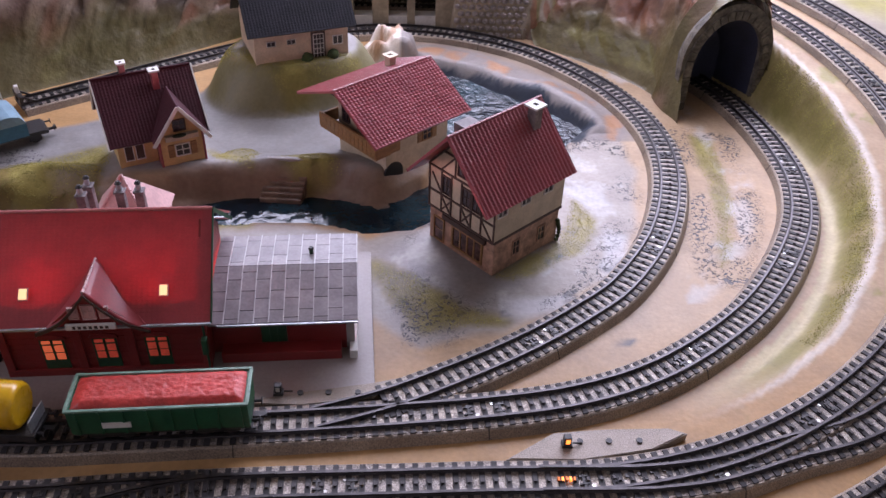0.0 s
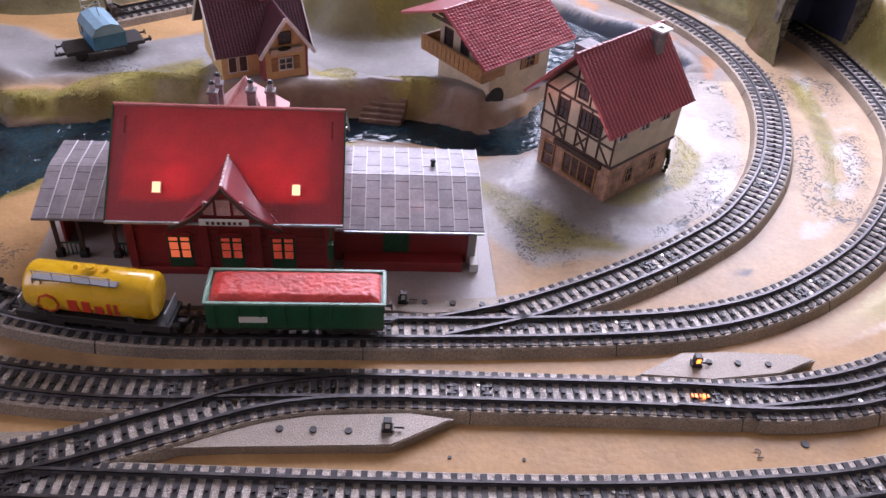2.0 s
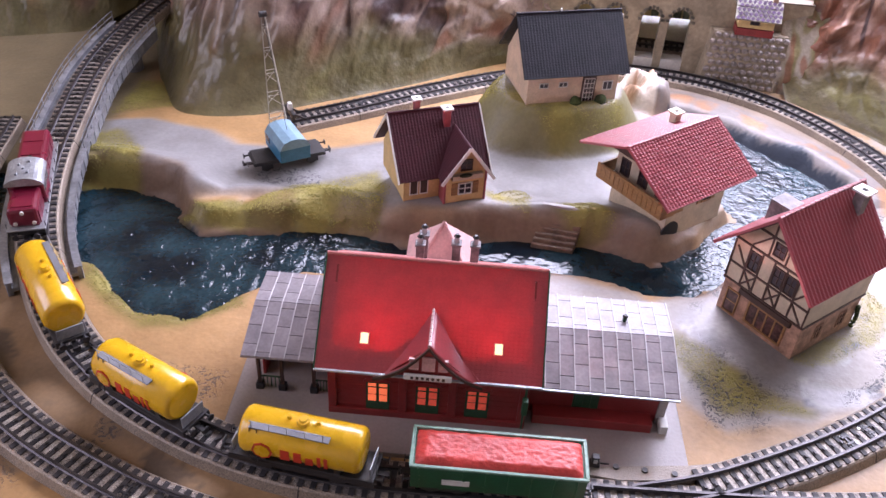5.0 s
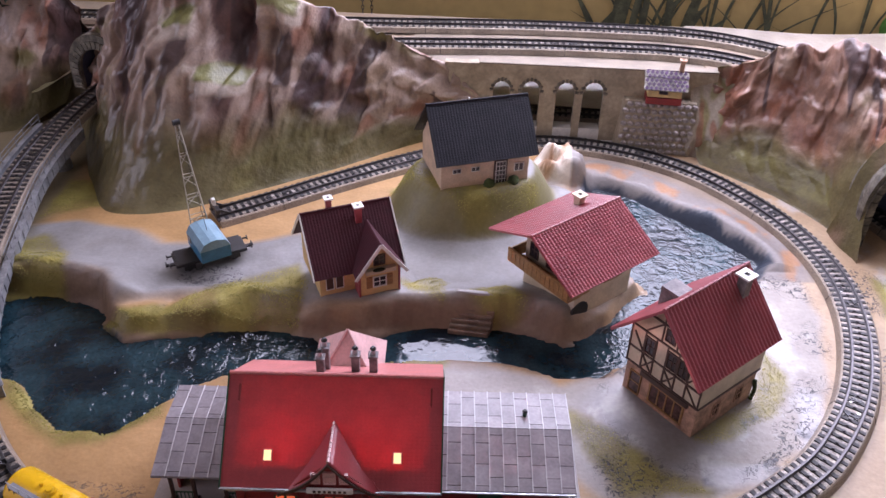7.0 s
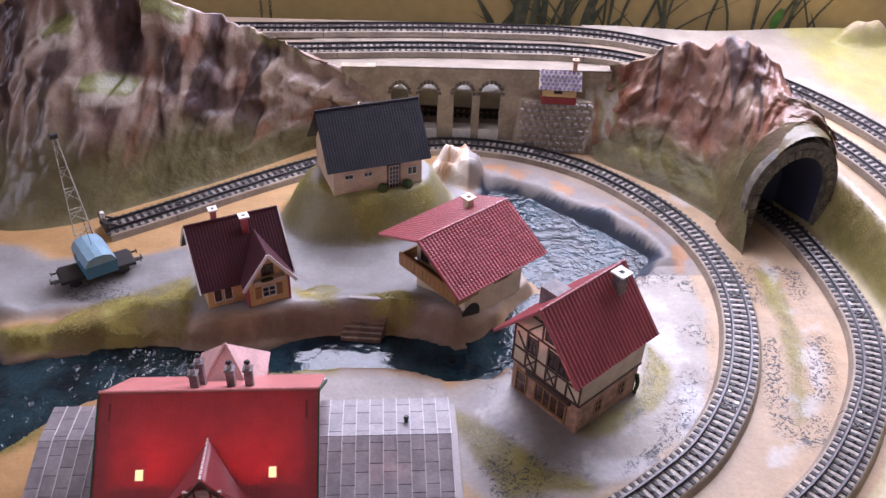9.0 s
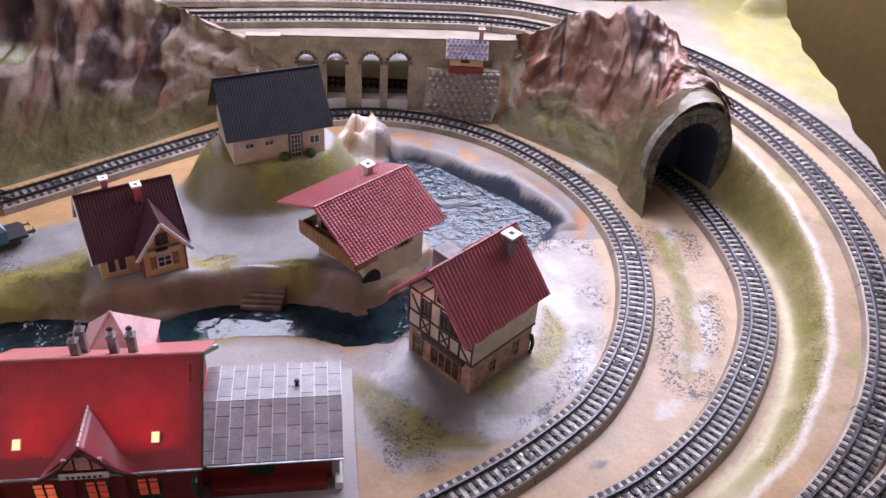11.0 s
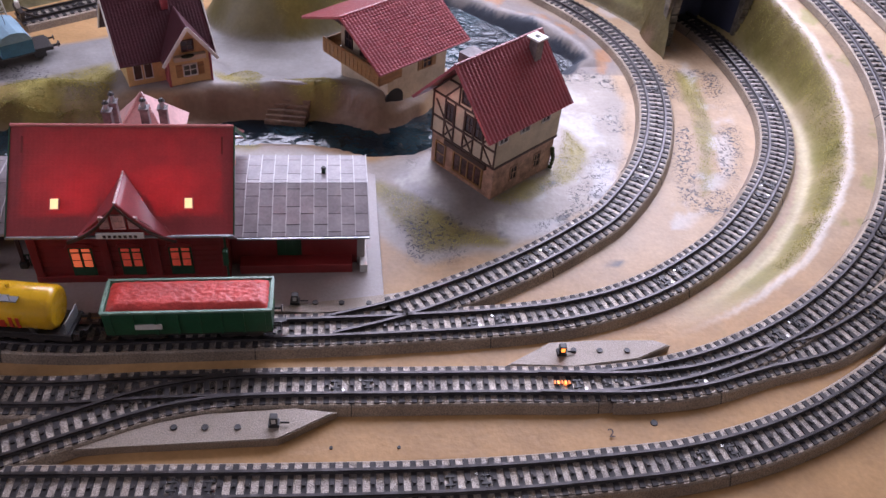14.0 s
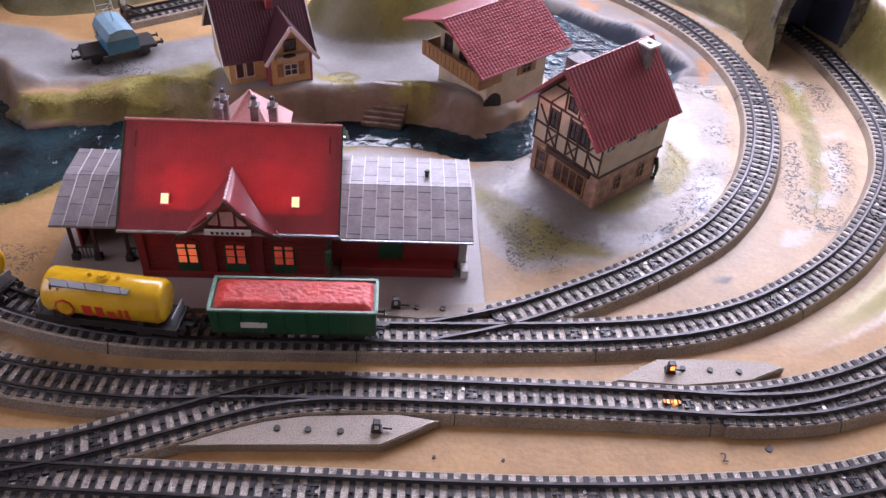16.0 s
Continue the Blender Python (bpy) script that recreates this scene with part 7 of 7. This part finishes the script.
# ---------------------------------------------------------------- bridge
q = P_MAIN[(P_MAIN[:, 1] > 1.165) & (P_MAIN[:, 1] < 1.60) & (P_MAIN[:, 0] < 0.2)]
br = thing("bridge", Matrix.Identity(4), "curved grey steel girder bridge with railings over the river", "bridge")
part("deck", sweep("deck", q, [(-0.027, -0.004), (-0.027, -0.0004), (0.027, -0.0004), (0.027, -0.004)]), "bridge", br)
for s in (-1, 1):
    part("girder", sweep("girder", q, [(s * 0.026, -0.010), (s * 0.026, 0.0045), (s * 0.0295, 0.0045), (s * 0.0295, -0.010)]), "bridge", br)
    part("flange", sweep("flange", q, [(s * 0.0245, 0.0045), (s * 0.0245, 0.0056), (s * 0.031, 0.0056), (s * 0.031, 0.0045)]), "bridge", br)
    up = q[q[:, 1] > 1.33]
    for z in (0.0115, 0.0175):
        part("railing", sweep("railing", up, [(s * 0.0280, z), (s * 0.0280, z + 0.0009), (s * 0.0288, z + 0.0009), (s * 0.0288, z)]), "bridge", br)
    t, n = frames(q)
    for i in range(0, len(q), 2):
        a = q[i] + n[i] * s * 0.0284
        if q[i][1] > 1.33:
            part("railing_post", bar(bmesh.new(), a + np.array([0, 0, 0.005]), a + np.array([0, 0, 0.018]), 0.0008, 0.0008), "bridge", br)
        b = q[i] + n[i] * s * 0.0298
        part("stiffener", bar(bmesh.new(), b + np.array([0, 0, -0.010]), b + np.array([0, 0, 0.0045]), 0.0012, 0.0012), "bridge", br)
for k in (2, len(q) // 3, 2 * len(q) // 3, len(q) - 3):
    c = q[k]
    part("pier", tube(bmesh.new(), (c[0], c[1], -0.03), (c[0], c[1], c[2] - 0.006), 0.013, 0.0115, 24), "bridge", br)

# ---------------------------------------------------------------- flock tufts, trees and small marks
def flock_tufts(name, poly, count, seed, most=9.0):
    rs = np.random.RandomState(seed)
    p = np.array(poly)
    X = rs.uniform(p[:, 0].min() - 0.004, p[:, 0].max() + 0.004, count)
    Y = rs.uniform(p[:, 1].min() - 0.004, p[:, 1].max() + 0.004, count)
    ok = inside(X, Y, poly) + rs.uniform(-0.006, 0.002, count) > -0.002
    X, Y = X[ok], Y[ok]
    lie = ground_height(X, Y)
    ok = lie[5] + rs.uniform(-0.08, 0.05, len(X)) < most
    X, Y, Z = X[ok], Y[ok], lie[0][ok]
    verts, faces = [], []
    for x, y, z in zip(X, Y, Z):
        if z < -0.006:
            continue
        a, r, hh = rs.uniform(0, 6.28), rs.uniform(0.0005, 0.0010), rs.uniform(0.0002, 0.0005)
        k = len(verts)
        for i in range(3):
            verts.append((x + r * math.cos(a + 2.094 * i), y + r * math.sin(a + 2.094 * i), z - 0.0003))
        verts.append((x + rs.uniform(-0.001, 0.001), y + rs.uniform(-0.001, 0.001), z + hh))
        faces += [(k, k + 1, k + 3), (k + 1, k + 2, k + 3), (k + 2, k, k + 3)]
    me = mesh_from(name, verts, faces)
    me.materials.append(M["flock"])
    tagged(new(name, me), "short olive yellow flock grass on the scenery", "grass", kind="stuff")


for i, g in enumerate(FLOCK):
    a = np.ptp(np.array(g)[:, 0]) * np.ptp(np.array(g)[:, 1])
    flock_tufts("flock_grass", g, int(a * 900000), 20 + i)

bank = [(HUB[0] + 0.378 * math.sin(radians(a)), HUB[1] - 0.378 * math.cos(radians(a))) for a in range(38, 116, 6)]
bank += [(0.672 + 0.392 * math.sin(radians(a)), 1.385 - 0.392 * math.cos(radians(a))) for a in range(108, 36, -6)]
flock_tufts("flock_grass", bank, 90000, 61, 0.5)


def conifer(x, y, z, h, seed):
    top = thing("conifer", Matrix.Translation((x, y, z)), "dark green model conifer on the crag", "tree", "conifers on the crag")
    part("trunk", tube(bmesh.new(), (0, 0, -0.01), (0, 0, h * 0.95), 0.0022, 0.0006, 8), "timber", top)
    rs = random.Random(seed)
    bm = bmesh.new()
    for k in range(260):
        t = rs.random() ** 0.8
        r = 0.26 * h * (1 - t) * rs.uniform(0.35, 1.0)
        a = rs.uniform(0, 6.283)
        c = Vector((r * math.cos(a), r * math.sin(a), h * (0.12 + 0.86 * t) - r * 0.35))
        s = h * 0.055 * (1.15 - t)
        e = [c + Vector((rs.uniform(-s, s), rs.uniform(-s, s), rs.uniform(-s, s) * 0.6)) for _ in range(4)]
        v = [bm.verts.new(q) for q in e]
        for f in ((0, 1, 2), (0, 1, 3), (1, 2, 3), (0, 2, 3)):
            bm.faces.new([v[i] for i in f])
    part("crown", bm, "needle", top)


for x, y, z, h, s in ((-0.135, 1.70, 0.15, 0.11, 1), (-0.175, 1.715, 0.17, 0.12, 2), (-0.105, 1.745, 0.15, 0.09, 3)):
    conifer(x, y, z, h, s)

for x, y, r in ((0.610, 0.920, 0.0012), (0.565, 0.920, 0.0012), (0.790, 0.939, 0.0026), (0.770, 0.955, 0.0014), (0.465, 0.925, 0.001), (0.345, 0.925, 0.001)):
    tagged(part("screw_hole", tube(bmesh.new(), (x, y, -0.001), (x, y, 0.0009), r, n=12), "black"), "small dark screw hole in the beige board", "hole", "screw holes in the board")
mark = thing("pencil_mark", Matrix.Translation((0.7572, 0.9298, 0.0012)), "small dark pencil numeral on the beige board", "mark")
letters(mark, "2", 0.010, Matrix.Identity(4), "timber")

bx = thing("cardboard_box", Matrix.Translation((1.72, 1.50, -0.75)) @ Matrix.Rotation(radians(20), 4, "Z"), "brown cardboard box on the floor beside the table", "box")
for a in ((-0.17, 0.17, -0.13, -0.126), (-0.17, 0.17, 0.126, 0.13), (-0.17, -0.166, -0.126, 0.126), (0.166, 0.17, -0.126, 0.126)):
    part("side", boxed(*a, 0, 0.30), "cardboard", bx)
for s in (-1, 1):
    part("flap", boxed(-0.168, 0.168, s * 0.065 - 0.064, s * 0.065 + 0.064, 0.300, 0.304), "cardboard", bx)
